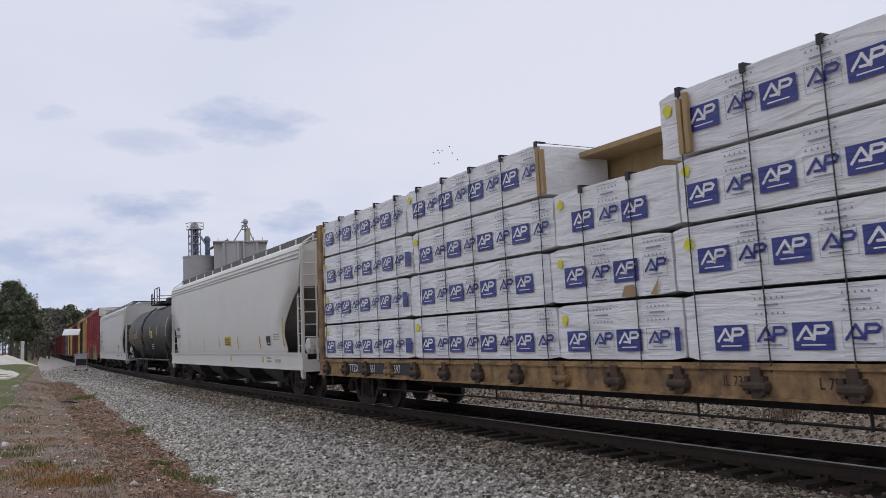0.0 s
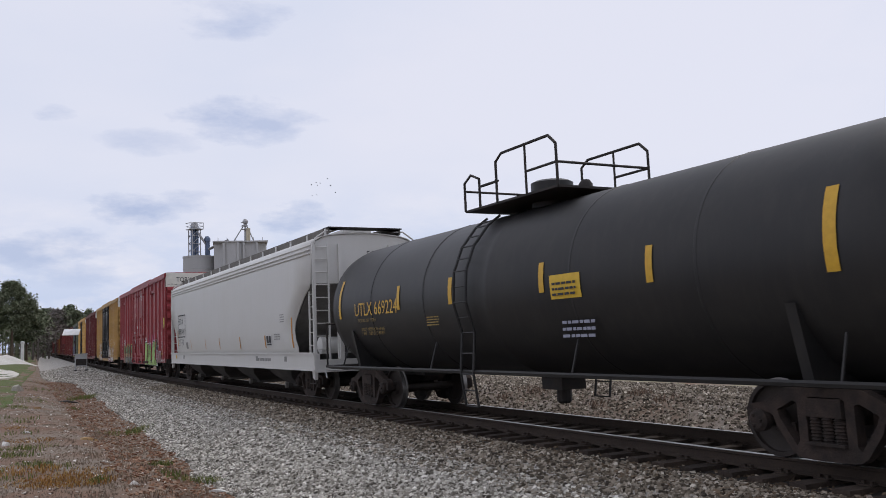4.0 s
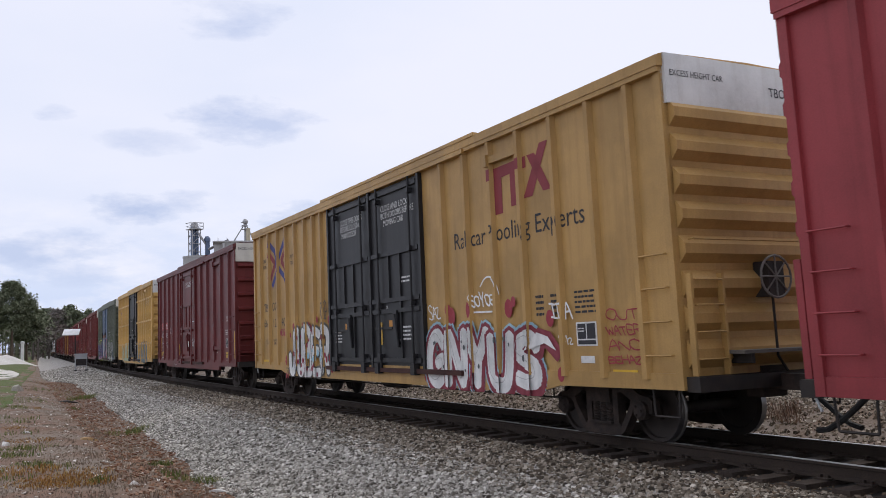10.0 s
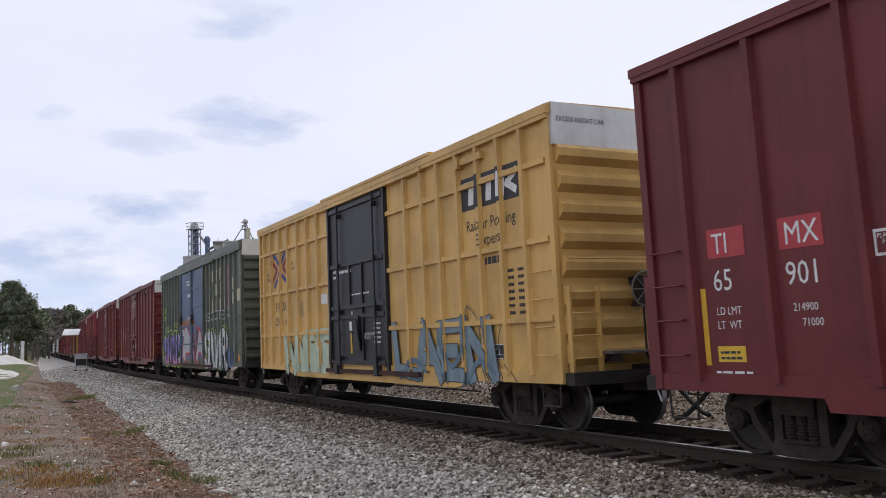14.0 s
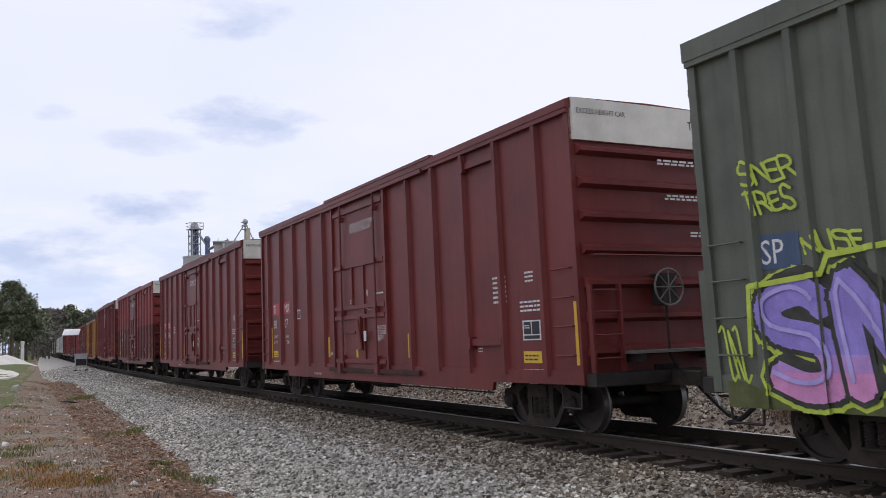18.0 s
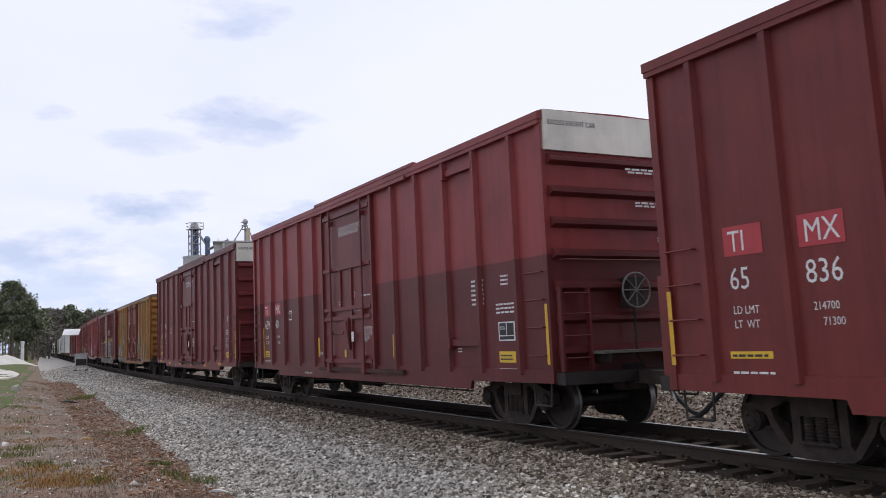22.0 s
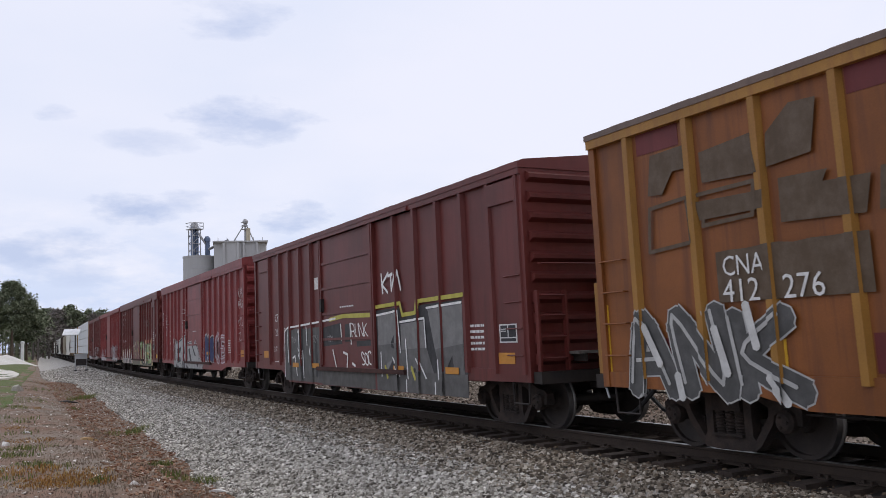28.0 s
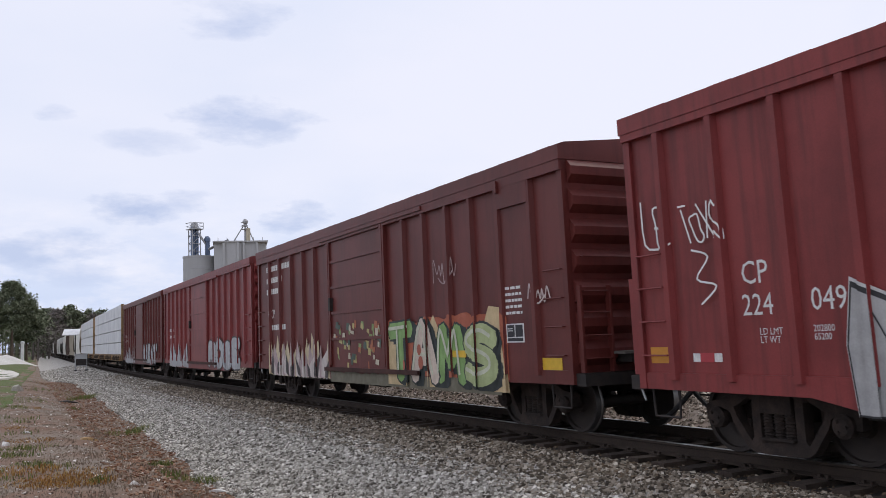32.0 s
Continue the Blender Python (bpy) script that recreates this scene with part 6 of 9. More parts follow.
def label_panel(car, r0, r1, z0, z1, x=-(SH + 0.002)):
    """The black service label with its white border and dividing lines."""
    p = tag(car, r0, r1, z0, z1, M_STENCIL, "service_label", x)
    a, b = min(r0, r1) - car["half"], max(r0, r1) - car["half"]
    w, h = b - a, z1 - z0
    xx = x - 0.004
    plate_on(p, a + w * 0.07, a + w * 0.47, z0 + h * 0.30, z1 - h * 0.07, xx, M_INK, "label_field")
    plate_on(p, a + w * 0.53, b - w * 0.07, z0 + h * 0.30, z1 - h * 0.07, xx, M_INK, "label_field")
    plate_on(p, a + w * 0.07, b - w * 0.07, z0 + h * 0.07, z0 + h * 0.24, xx, M_INK, "label_field")
    bars_on(p, a + w * 0.90, z0 + h * 0.60, xx - 0.005, 2, w * 0.3, h * 0.22, M_STENCIL, 3)
    return p


def end_letters(car, words, x, z, h, mat, back=-0.056):
    """Letters on the front end of a car, reading across it."""
    pts, faces = text_mesh(words, h / 0.70)
    bm = bmesh.new()
    vs = [bm.verts.new((x + u * 0.85, -car["half"] + back, z + v)) for u, v in pts]
    for f in faces:
        try:
            bm.faces.new([vs[i] for i in f])
        except ValueError:
            pass
    me = bpy.data.meshes.new("stencil")
    bm.to_mesh(me)
    bm.free()
    me.materials.append(mat)
    ob = new("stencil", me)
    ob.parent = car


def end_print(car, x, z, rows, width, height, mat, seed):
    """Rows of print too small to read on the front end."""
    rnd = random.Random(seed)
    bm = bmesh.new()
    h = height / rows
    for i in range(rows):
        u = rnd.uniform(0, 0.1) * width
        while u < width:
            w = rnd.uniform(0.06, 0.16)
            bm.faces.new([bm.verts.new((x + a, -car["half"] - 0.116, z + b)) for a, b in ((u, i * h), (u + w, i * h), (u + w, i * h + h * 0.6), (u, i * h + h * 0.6))])
            u += w + 0.03
    part("small_print", bm, mat, car)["kind"] = "stuff"


DOORX = -(SH + 0.042)

# --- dark red boxcars of one class
for car, a, b, n1, n2, vbar in ((timx_a, "65", "901", "214900", "71000", 1), (timx_b, "60", "07", "213600", "72400", 2), (timx_c, "65", "836", "214700", "71300", 3), (timx_d, "659", "40", "214900", "71100", 4), (timx_e, "658", "30", "215000", "71000", 5)):
    k = 2 * car["half"] - 16.0
    for r0, r1, s in ((14.98, 14.42, "TI"), (13.94, 13.38, "MX")):
        if vbar != 5:
            tag(car, r0 + k, r1 + k, 2.32, 2.66, M_REDPATCH, "red_patch")
        letters(car, s, r0 + k - 0.07, 2.37, 0.24, x=-(SH + 0.010))
    letters(car, a, 14.94 + k, 1.94, 0.25)
    letters(car, b, 13.90 + k, 1.94, 0.25)
    letters(car, "LD LMT", 14.92 + k, 1.66, 0.09)
    letters(car, "LT  WT", 14.92 + k, 1.50, 0.09)
    letters(car, n1, 13.84 + k, 1.66, 0.085)
    letters(car, n2, 13.74 + k, 1.50, 0.085)
    if vbar == 3:
        tag(car, 15.93 + k, 15.86 + k, 1.08, 1.98, M_REFLECT, "reflector", x=-(SH + 0.052))
        p = tag(car, 15.02 + k, 14.42 + k, 1.16, 1.24, M_YELLOWTAG)
        bars_on(p, 14.99 + k - car["half"], 1.18, -(SH + 0.008), 1, 0.52, 0.06, M_INK, vbar)
    else:
        tag(car, 15.15 + k, 15.07 + k, 1.08, 1.98, M_REFLECT, "reflector")
        p = tag(car, 14.95 + k, 14.54 + k, 1.12, 1.30, M_YELLOWTAG)
        bars_on(p, 14.91 + k - car["half"], 1.15, -(SH + 0.008), 2, 0.33, 0.13, M_INK, vbar)
    letters(car, "RETAINING VALVE", 11.35, 0.70, 0.055, x=-(SH + 0.038))
    small(car, 15.0 + k, 0.99, 1, 0.6, 0.06, seed=vbar)
    small(car, 14.9 + k, 0.82, 3, 0.28, 0.14, seed=vbar + 9)
    for r in (12.95 + k, 10.36, 8.45, 5.80, 3.36) if vbar in (2, 4) else (12.95 + k, 10.36, 5.80, 3.36) if vbar < 5 else ():
        tag(car, r, r - 0.12, 1.14 if r > 4 else 1.04, 1.62 if r > 4 else 1.50, M_REFLECT, "reflector", x=-(SH + 0.002) if not 6.6 < r < 9.8 else DOORX)
    tag(car, 0.13, 0.06, 1.06, 1.97, M_REFLECT, "reflector", x=-(SH + 0.052))
    label_panel(car, 1.57, 1.07, 1.43, 1.74)
    p = tag(car, 1.58, 1.08, 1.08, 1.26, M_YELLOWTAG)
    bars_on(p, 1.54 - car["half"], 1.12, -(SH + 0.008), 2, 0.38, 0.12, M_INK, vbar + 3)
    small(car, 2.42, 2.05, 6, 0.16, 0.48, seed=vbar + 11)
    small(car, 2.18, 2.05, 6, 0.18, 0.48, seed=vbar + 12)
    small(car, 1.44, 2.34, 3, 0.24, 0.20, seed=vbar + 13)
    small(car, 1.62, 1.88, 3, 0.58, 0.20, seed=vbar + 14)
    small(car, 1.60, 0.96, 1, 0.56, 0.06, seed=vbar + 15)
    small(car, 1.46, 0.76, 3, 0.24, 0.14, seed=vbar + 16)
    letters(car, "CLOSE AND LOCK DOORS\n BEFORE MOVING CAR", 8.68, 4.10, 0.10, x=DOORX - 0.004)
    letters(car, "0", 7.78, 2.49, 0.15, x=DOORX)
    letters(car, "OPEN CLOSE", 8.0, 2.18, 0.075, x=DOORX)
    small(car, 7.35, 2.50, 1, 0.55, 0.07, seed=vbar + 20, x=DOORX)
    small(car, 8.75, 2.36, 2, 0.24, 0.12, seed=vbar + 21, x=DOORX)
    letters(car, "-SEAL", 7.30, 1.49, 0.08, x=DOORX)
    letters(car, "UNLATCH\nTO CLOSE\nDOOR I", 7.16, 1.74, 0.085, x=DOORX - 0.05)
    tag(car, 7.80, 7.66, 1.50, 1.72, M_STENCIL, "paper_card", DOORX - 0.08)
    tag(car, 10.98, 10.45, 1.12, 1.50, M_STEEL if vbar in (1, 5) else car_side(car), "board_mount")
    letters(car, "60K", 10.22, 1.18, 0.09)
    p = tag(car, 12.72, 12.46, 2.14, 2.40, M_STENCIL, "plate_mark")
    plate_on(p, 12.49 - car["half"], 12.69 - car["half"], 2.17, 2.37, -(SH + 0.006), car_side(car), "plate_field")
    letters(car, "PLATE\n   F", 12.68, 2.31, 0.05, x=-(SH + 0.013))
    small(car, 3.0, 1.25, 2, 0.16, 0.10, seed=vbar + 30)
    end_letters(car, "EXCESS HEIGHT CAR", -1.40, 4.72, 0.08, M_INK)
    end_letters(car, "TIMX " + a + b, 0.75, 4.62, 0.14, M_INK)
    for x_, z_, w_, seed_ in ((0.0, 4.02, 0.9, 1), (0.1, 3.48, 0.8, 2), (0.55, 2.92, 0.45, 3)):
        end_print(car, x_, z_, 2, w_, 0.10, M_STENCIL, seed_ + vbar)
for r in (2.55, 5.1, 7.7, 10.2, 12.7, 15.2):
    tag(timx_e, r + 0.24, r - 0.24, 0.72 if 3 < r < 13 else 0.80, 0.84 if 3 < r < 13 else 0.90, M_REFWHITE, "reflector", x=-(SH + 0.037))

# --- crimson double-door car
c = tobx
for words, r, z in (("TOBX", 17.98, 2.14), ("8891", 17.98, 1.70), ("29", 16.86, 1.70)):
    wid = 0.92 if words != "29" else 0.56
    tag(c, r + 0.03, r - wid, z - 0.04, z + 0.33, M_STENCIL, "white_patch")
    letters(c, words, r - 0.02, z, 0.26, M_INK, 0.95, x=-(SH + 0.010))
small(c, 17.95, 1.42, 2, 0.75, 0.18, seed=2)
small(c, 17.95, 1.05, 2, 0.6, 0.2, seed=4)
tag(c, 17.6, 17.1, 1.18, 1.30, M_REFWHITE, "reflector")
letters(c, "EXH\nEXW\nEW\nIL\nIW\nIH\nCU FT", 2.95, 2.28, 0.075)
letters(c, "17-1\n10-6\n9-7\n60-9\n9-6\n13-2\n7332", 2.40, 2.28, 0.075)
letters(c, "W\nH\nH", 1.64, 2.27, 0.075)
letters(c, "8-3\n14-11\n16-11", 1.32, 2.27, 0.075)
label_panel(c, 1.60, 1.12, 1.47, 1.81)
tag(c, 1.56, 1.14, 1.27, 1.46, M_REFWHITE)
tag(c, 1.66, 0.95, 1.14, 1.25, M_YELLOWTAG)
small(c, 2.9, 1.52, 2, 0.7, 0.14, seed=5)
letters(c, "CLOSE AND LOCK\nBOTH DOORS BEFORE\n  MOVING CAR", 8.95, 4.45, 0.13, x=DOORX)
letters(c, "CLOSE THIS DOOR FIRST", 11.30, 2.36, 0.10, x=DOORX - 0.05)
letters(c, "OPEN  CLOSE", 10.9, 2.20, 0.09, x=DOORX)
letters(c, "- SEAL", 10.35, 1.62, 0.09, x=DOORX)
letters(c, "0", 8.3, 3.05, 0.13, x=DOORX)
for r in (10.9, 8.4):
    tag(c, r, r - 0.2, 1.75, 1.98, M_STENCIL, "paper_card", DOORX - 0.05)
tag(c, 10.4, 10.1, 2.62, 2.76, M_STENCIL, "paper_card", DOORX)
tag(c, 9.1, 8.8, 2.62, 2.76, M_STENCIL, "paper_card", DOORX)
tag(c, 9.0, 8.3, 1.55, 1.98, M_INK, "repaint_patch", DOORX)
small(c, 11.8, 1.5, 4, 1.2, 0.3, seed=6, x=DOORX)
small(c, 9.2, 1.5, 3, 1.3, 0.3, seed=7, x=DOORX)
MAGENTA, LIME = (0.42, 0.06, 0.18), (0.30, 0.44, 0.13)
sprayed_shapes(c, [[(5.95, 1.55), (5.45, 1.6), (5.62, 2.22)], [(4.75, 1.6), (4.30, 1.6), (4.42, 2.25)], [(4.05, 1.55), (3.45, 1.5), (3.62, 2.3)], [(7.2, 0.95), (6.8, 0.95), (6.95, 1.35)], [(3.3, 1.0), (2.75, 0.95), (2.95, 1.4)]], MAGENTA, SH, P_TOBX)
sprayed_shapes(c, [[(4.1, 1.15), (3.75, 1.2), (2.55, 0.60), (4.0, 0.60)]], WHITE, SH, P_TOBX, 0.003)
sprayed_shapes(c, [[(4.0, 1.08), (3.75, 1.12), (2.72, 0.63), (4.0, 0.63)]], LIME, SH, P_TOBX, 0.0245)
throw_up(c, "RUNK", 7.05, 3.15, 0.62, 1.80, LIME, 0.34, 12, SH, P_TOBX, BLACK, 0.055, WHITE, 0.045, (-0.10, -0.05), round_=False, lean=0.12, floor=0.60)
sprayed_lines(c, [[(7.0, 0.66), (5.6, 0.70), (4.2, 0.68)]], 0.12, LIME, SH, P_TOBX, 0.026)
throw_up(c, "PEOU", 3.0, 1.5, 0.76, 1.36, (0.27, 0.13, 0.13), 0.12, 5, SH, P_TOBX, SILVER, 0.022, inner=SILVER, inner_w=0.010, base=0.03)
sprayed_field(c, 12.5, 17.0, 0.62, 1.72, (0.29, 0.085, 0.045), 3, SH, P_TOBX, 0.14)
throw_up(c, "KERUZ", 16.5, 12.45, 0.64, 1.66, (0.12, 0.175, 0.05), 0.25, 23, SH, P_TOBX, BLACK, 0.065, (0.44, 0.34, 0.05), 0.05, (-0.05, -0.10), round_=False, lean=-0.15, bands=[((0.20, 0.21, 0.185), 0.5, 1.00), ((0.36, 0.215, 0.11), 1.00, 1.20)], floor=0.60)
handstyle(c, "WET", 12.95, 12.4, 1.42, 1.62, (0.42, 0.30, 0.06), 31, SH, 0.022, P_TOBX)
handstyle(c, "WORNZ", 11.55, 10.35, 3.84, 4.10, (0.50, 0.36, 0.30), 32, SH, 0.024)
handstyle(c, "P1", 11.25, 10.75, 4.18, 4.42, (0.50, 0.36, 0.30), 30, SH, 0.024)
handstyle(c, "P1", 11.2, 10.5, 3.0, 3.5, (0.50, 0.36, 0.30), 33, SH, 0.045)
handstyle(c, "RUNT", 6.95, 6.35, 1.88, 2.06, WHITE, 34, SH, 0.025, P_TOBX)
for i, (za, zb) in enumerate(((1.95, 2.3), (1.55, 1.85), (1.15, 1.45))):
    handstyle(c, ("RAK", "ESO", "YAK")[i], 0.62, 0.34, za, za + 0.18, (0.52, 0.32, 0.33), 35 + i, SH, 0.012)
spots_on(c, [(0.52, 2.66, 0.24)], (0.50, 0.40, 0.05), SH)
sprayed_lines(c, [[(0.62, 2.72), (0.56, 2.73)], [(0.48, 2.73), (0.42, 2.72)], [(0.60, 2.58), (0.52, 2.54), (0.44, 2.58)], [(0.70, 2.42), (0.36, 2.42)]], 0.022, (0.12, 0.08, 0.03), SH, (), 0.034)
handstyle(c, "COAK", 1.85, 1.1, 0.80, 0.98, WHITE, 38, SH, 0.028)
handstyle(c, "MEY", 0.8, 0.3, 0.80, 0.98, WHITE, 39, SH, 0.028)
c["half"] = 9.34
end_letters(c, "TOBX 889129", -1.0, 4.62, 0.22, M_INK)
end_letters(c, "EXCESS HEIGHT CAR", -1.40, 4.46, 0.06, M_INK)

# --- mustard double-door car
c = tbox
MARK_RED, MARK_BLUE = material("dull_red_paint", (0.25, 0.035, 0.045), 0.6, amount=0.3), material("deep_blue_paint", (0.05, 0.06, 0.24), 0.6, amount=0.3)


def flat_mark(car, polys, mat, name="emblem", x=-(SH + 0.005), posts=()):
    bm = bmesh.new()
    for poly in polys:
        bm.faces.new([bm.verts.new((0 if posts else x, r - (0 if posts else car["half"]), z)) for r, z in poly])
    if posts:
        bmesh.ops.triangulate(bm, faces=bm.faces[:])
        return sprayed(car, bm, None, SH, posts, -x - SH - 0.005, name=name, lift=0.006, mat=mat)
    return part(name, bm, mat, car)


def emblem_bars(car, r0, r1, z0, z1, mat):
    """The maker's bar emblem on the side: an upper bar, two drops and a crossed tail."""
    w, h = r1 - r0, z1 - z0

    def q(pts):
        return [(r0 + u * w, z0 + v * h) for u, v in pts]
    flat_mark(car, [q([(0, .66), (0, .88), (.64, .92), (.64, .72)]), q([(.10, .02), (.10, .70), (.24, .70), (.24, .02)]), q([(.38, .10), (.38, .72), (.52, .72), (.52, .10)]), q([(.58, .18), (.86, 1.06), (.98, 1.06), (.72, .18)]), q([(.66, .92), (.78, .92), (1.0, .22), (.88, .22)])], mat, posts=P_TBOX)


emblem_bars(c, 4.40, 2.55, 3.50, 4.40, MARK_RED)
letters(c, "Railcar Pooling Experts", 5.70, 3.08, 0.30, M_INK, 0.98)
letters(c, "any\nroad", 15.25, 3.85, 0.15, M_INK)
letters(c, "next\nload", 17.86, 3.94, 0.15, M_INK)


def cross_emblem(car, r0, r1, z0, z1):
    """Crossed red and blue arrows."""
    w, h = r1 - r0, z1 - z0

    def q(pts):
        return [(r0 + u * w, z0 + v * h) for u, v in pts]
    def bars(lines, wide):
        out = []
        for line in lines:
            for (u0, v0), (u1, v1) in zip(line, line[1:]):
                d = math.hypot((u1 - u0) * w, (v1 - v0) * h)
                nu, nv = (v1 - v0) * h / d * wide / 2 / w, -(u1 - u0) * w / d * wide / 2 / h
                eu, ev = (u1 - u0) / d * wide * 0.3, (v1 - v0) / d * wide * 0.3
                out.append(q([(u0 + nu - eu, v0 + nv - ev), (u1 + nu + eu, v1 + nv + ev), (u1 - nu + eu, v1 - nv + ev), (u0 - nu - eu, v0 - nv - ev)]))
        return out
    posts = P_TBOX if car is tbox else P_FBOX
    wide = abs(h) * 0.125
    flat_mark(car, bars([[(0.02, .95), (.26, .80), (.47, .56), (.47, .44), (.32, .24), (.14, .04)], [(.88, .97), (.54, .62)], [(.56, .36), (.98, .08)]], wide), MARK_BLUE, posts=posts)
    flat_mark(car, bars([[(0.02, .72), (.30, .52)], [(.30, .50), (.04, .20)], [(.96, .80), (.70, .54)], [(.70, .52), (.98, .30)]], wide), MARK_RED, x=-(SH + 0.009), posts=posts)


cross_emblem(c, 17.12, 15.52, 3.15, 4.48)
for words, r, z in (("TB", 17.82, 2.46), ("OX", 17.00, 2.47), ("66", 17.83, 2.00), ("12", 16.95, 1.99), ("40", 16.12, 2.00)):
    letters(c, words, r, z, 0.24, M_INK, 1.0)
letters(c, "LD LMT\nLT. WT", 17.65, 1.57, 0.09, M_INK)
letters(c, "205600\n 80400", 16.92, 1.57, 0.08, M_INK)
p = tag(c, 17.95, 17.45, 0.90, 1.04, M_YELLOWTAG)
letters(c, "CLOSE THIS DOOR\nBEFORE CLOSING\n  MAIN DOOR", 11.25, 4.22, 0.13, x=DOORX)
letters(c, "CLOSE AND LOCK\nBOTH DOORS BEFORE\n   MOVING CAR", 8.85, 4.22, 0.13, x=DOORX)
for r in (11.07, 8.58):
    tag(c, r, r - 0.18, 1.74, 1.91, M_REFWHITE, "orange_card", DOORX)
    tag(c, r - 0.21, r - 0.42, 1.78, 1.96, M_STENCIL, "paper_card", DOORX)
    small(c, r - 0.1, 2.08, 1, 0.4, 0.10, seed=3, x=DOORX)
    small(c, r - 0.2, 1.36, 2, 0.35, 0.22, seed=5, x=DOORX)
letters(c, "0", 8.72, 2.06, 0.17, x=DOORX)
tag(c, 9.05, 8.94, 1.41, 1.88, M_REFLECT, "reflector", DOORX)
small(c, 11.72, 1.48, 4, 0.42, 0.30, seed=8, x=DOORX)
small(c, 7.95, 1.50, 4, 0.42, 0.32, seed=9, x=DOORX)
small(c, 8.0, 2.66, 2, 0.5, 0.16, seed=10, x=DOORX)
label_panel(c, 2.15, 1.68, 1.33, 1.67)
tag(c, 2.08, 1.77, 1.09, 1.19, M_STENCIL)
p = tag(c, 1.38, 0.88, 0.82, 1.01, M_YELLOWTAG)
bars_on(p, 1.33 - c["half"], 0.86, -(SH + 0.008), 2, 0.4, 0.12, M_INK, 5)
small(c, 3.15, 1.80, 4, 0.22, 0.36, M_INK, 11)
small(c, 2.75, 1.80, 4, 0.22, 0.36, M_INK, 12)
small(c, 2.15, 1.80, 5, 0.5, 0.36, M_INK, 13)
WINE, SKY_BLUE = (0.22, 0.028, 0.045), (0.30, 0.47, 0.55)
throw_up(c, "GNYUS", 6.88, 3.05, 0.60, 1.68, WHITE, 0.25, 42, SH, P_TBOX, WINE, 0.07, SKY_BLUE, 0.045, (-0.03, -0.05), (0.45, 0.44, 0.43), 0.012, floor=0.58)
sprayed_shapes(c, [[(3.45, 1.25), (3.1, 1.62), (2.75, 1.55), (2.45, 1.25), (2.62, 1.1), (2.9, 1.3)]], WINE, SH, P_TBOX, 0.003)
sprayed_shapes(c, [[(3.42, 1.27), (3.1, 1.55), (2.80, 1.48), (2.60, 1.27), (2.9, 1.38)]], WHITE, SH, P_TBOX, 0.0265)
spots_on(c, strewn(14, 3.4, 6.6, 0.85, 1.5, 0.025, 0.05, 5), (0.10, 0.11, 0.11), SH, P_TBOX, 0.030)
spots_on(c, [(5.2, 1.98, 0.13), (5.85, 1.88, 0.16), (5.95, 2.02, 0.08), (6.98, 1.0, 0.10), (7.0, 1.25, 0.07), (6.96, 0.8, 0.1), (2.75, 1.75, 0.12), (2.55, 0.92, 0.10), (3.9, 1.95, 0.14), (3.75, 2.05, 0.08)], (0.30, 0.03, 0.045), SH, P_TBOX, 0.0)
sprayed_shapes(c, [[(15.75, 1.0), (15.3, 0.85), (15.2, 1.35)], [(15.5, 0.70), (15.0, 0.60), (15.1, 0.95)], [(14.2, 1.85), (13.2, 1.80), (13.75, 2.06)], [(12.35, 1.35), (11.98, 1.40), (12.0, 1.05), (12.3, 0.95)]], (0.32, 0.025, 0.04), SH, P_TBOX)
throw_up(c, "JUBER", 15.35, 12.2, 0.62, 1.95, WHITE, 0.23, 47, SH, P_TBOX, (0.11, 0.105, 0.095), 0.055, floor=0.60, base=0.003)
spots_on(c, strewn(30, 12.3, 15.2, 0.70, 1.85, 0.03, 0.075, 6), (0.26, 0.02, 0.045), SH, P_TBOX, 0.028)
spots_on(c, strewn(9, 12.5, 14.6, 1.05, 1.35, 0.04, 0.085, 7), (0.32, 0.55, 0.65), SH, P_TBOX, 0.030)
spots_on(c, [(15.6, 1.25, 0.09), (15.5, 0.62, 0.07), (14.95, 1.95, 0.09), (13.05, 2.08, 0.08), (12.2, 2.05, 0.09), (12.05, 0.85, 0.09), (15.75, 1.75, 0.04), (14.2, 2.0, 0.05)], (0.30, 0.03, 0.045), SH, P_TBOX, 0.0)
handstyle(c, "SOYOE", 5.15, 4.3, 2.0, 2.28, WHITE, 51, SH, 0.032, P_TBOX)
sprayed_lines(c, [smooth_line([(4.75, 2.36), (4.55, 2.5), (4.3, 2.45), (4.15, 2.2)], 4), [(5.0, 1.93), (4.4, 1.92)]], 0.03, WHITE, SH, P_TBOX)
handstyle(c, "SAZ", 6.75, 6.3, 1.85, 2.15, WHITE, 52, SH, 0.028, P_TBOX)
handstyle(c, "ITA", 2.75, 2.2, 1.72, 1.98, WHITE, 53, SH, 0.03, P_TBOX)
handstyle(c, "2012", 2.55, 2.22, 1.35, 1.50, WHITE, 56, SH, 0.02)
for i, (za, zb) in enumerate(((1.66, 1.84), (1.46, 1.62), (1.26, 1.42), (1.08, 1.22))):
    handstyle(c, ("OUT", "WATER", "AND", "BEHAZ")[i].replace("D", "O"), 1.42, 0.72, za, zb, (0.30, 0.03, 0.04), 54 + i, SH, 0.02, P_TBOX)
handstyle(c, "NEVE!", 16.15, 15.55, 1.72, 1.92, (0.32, 0.03, 0.06), 55, SH, 0.03, P_TBOX)
handstyle(c, "RIP", 12.75, 12.3, 2.05, 2.5, (0.12, 0.10, 0.08), 57, SH, 0.035, P_TBOX)
handstyle(c, "ROOF".replace("F", "T"), 15.6, 15.1, 0.66, 0.84, (0.10, 0.09, 0.05), 58, SH, 0.02)
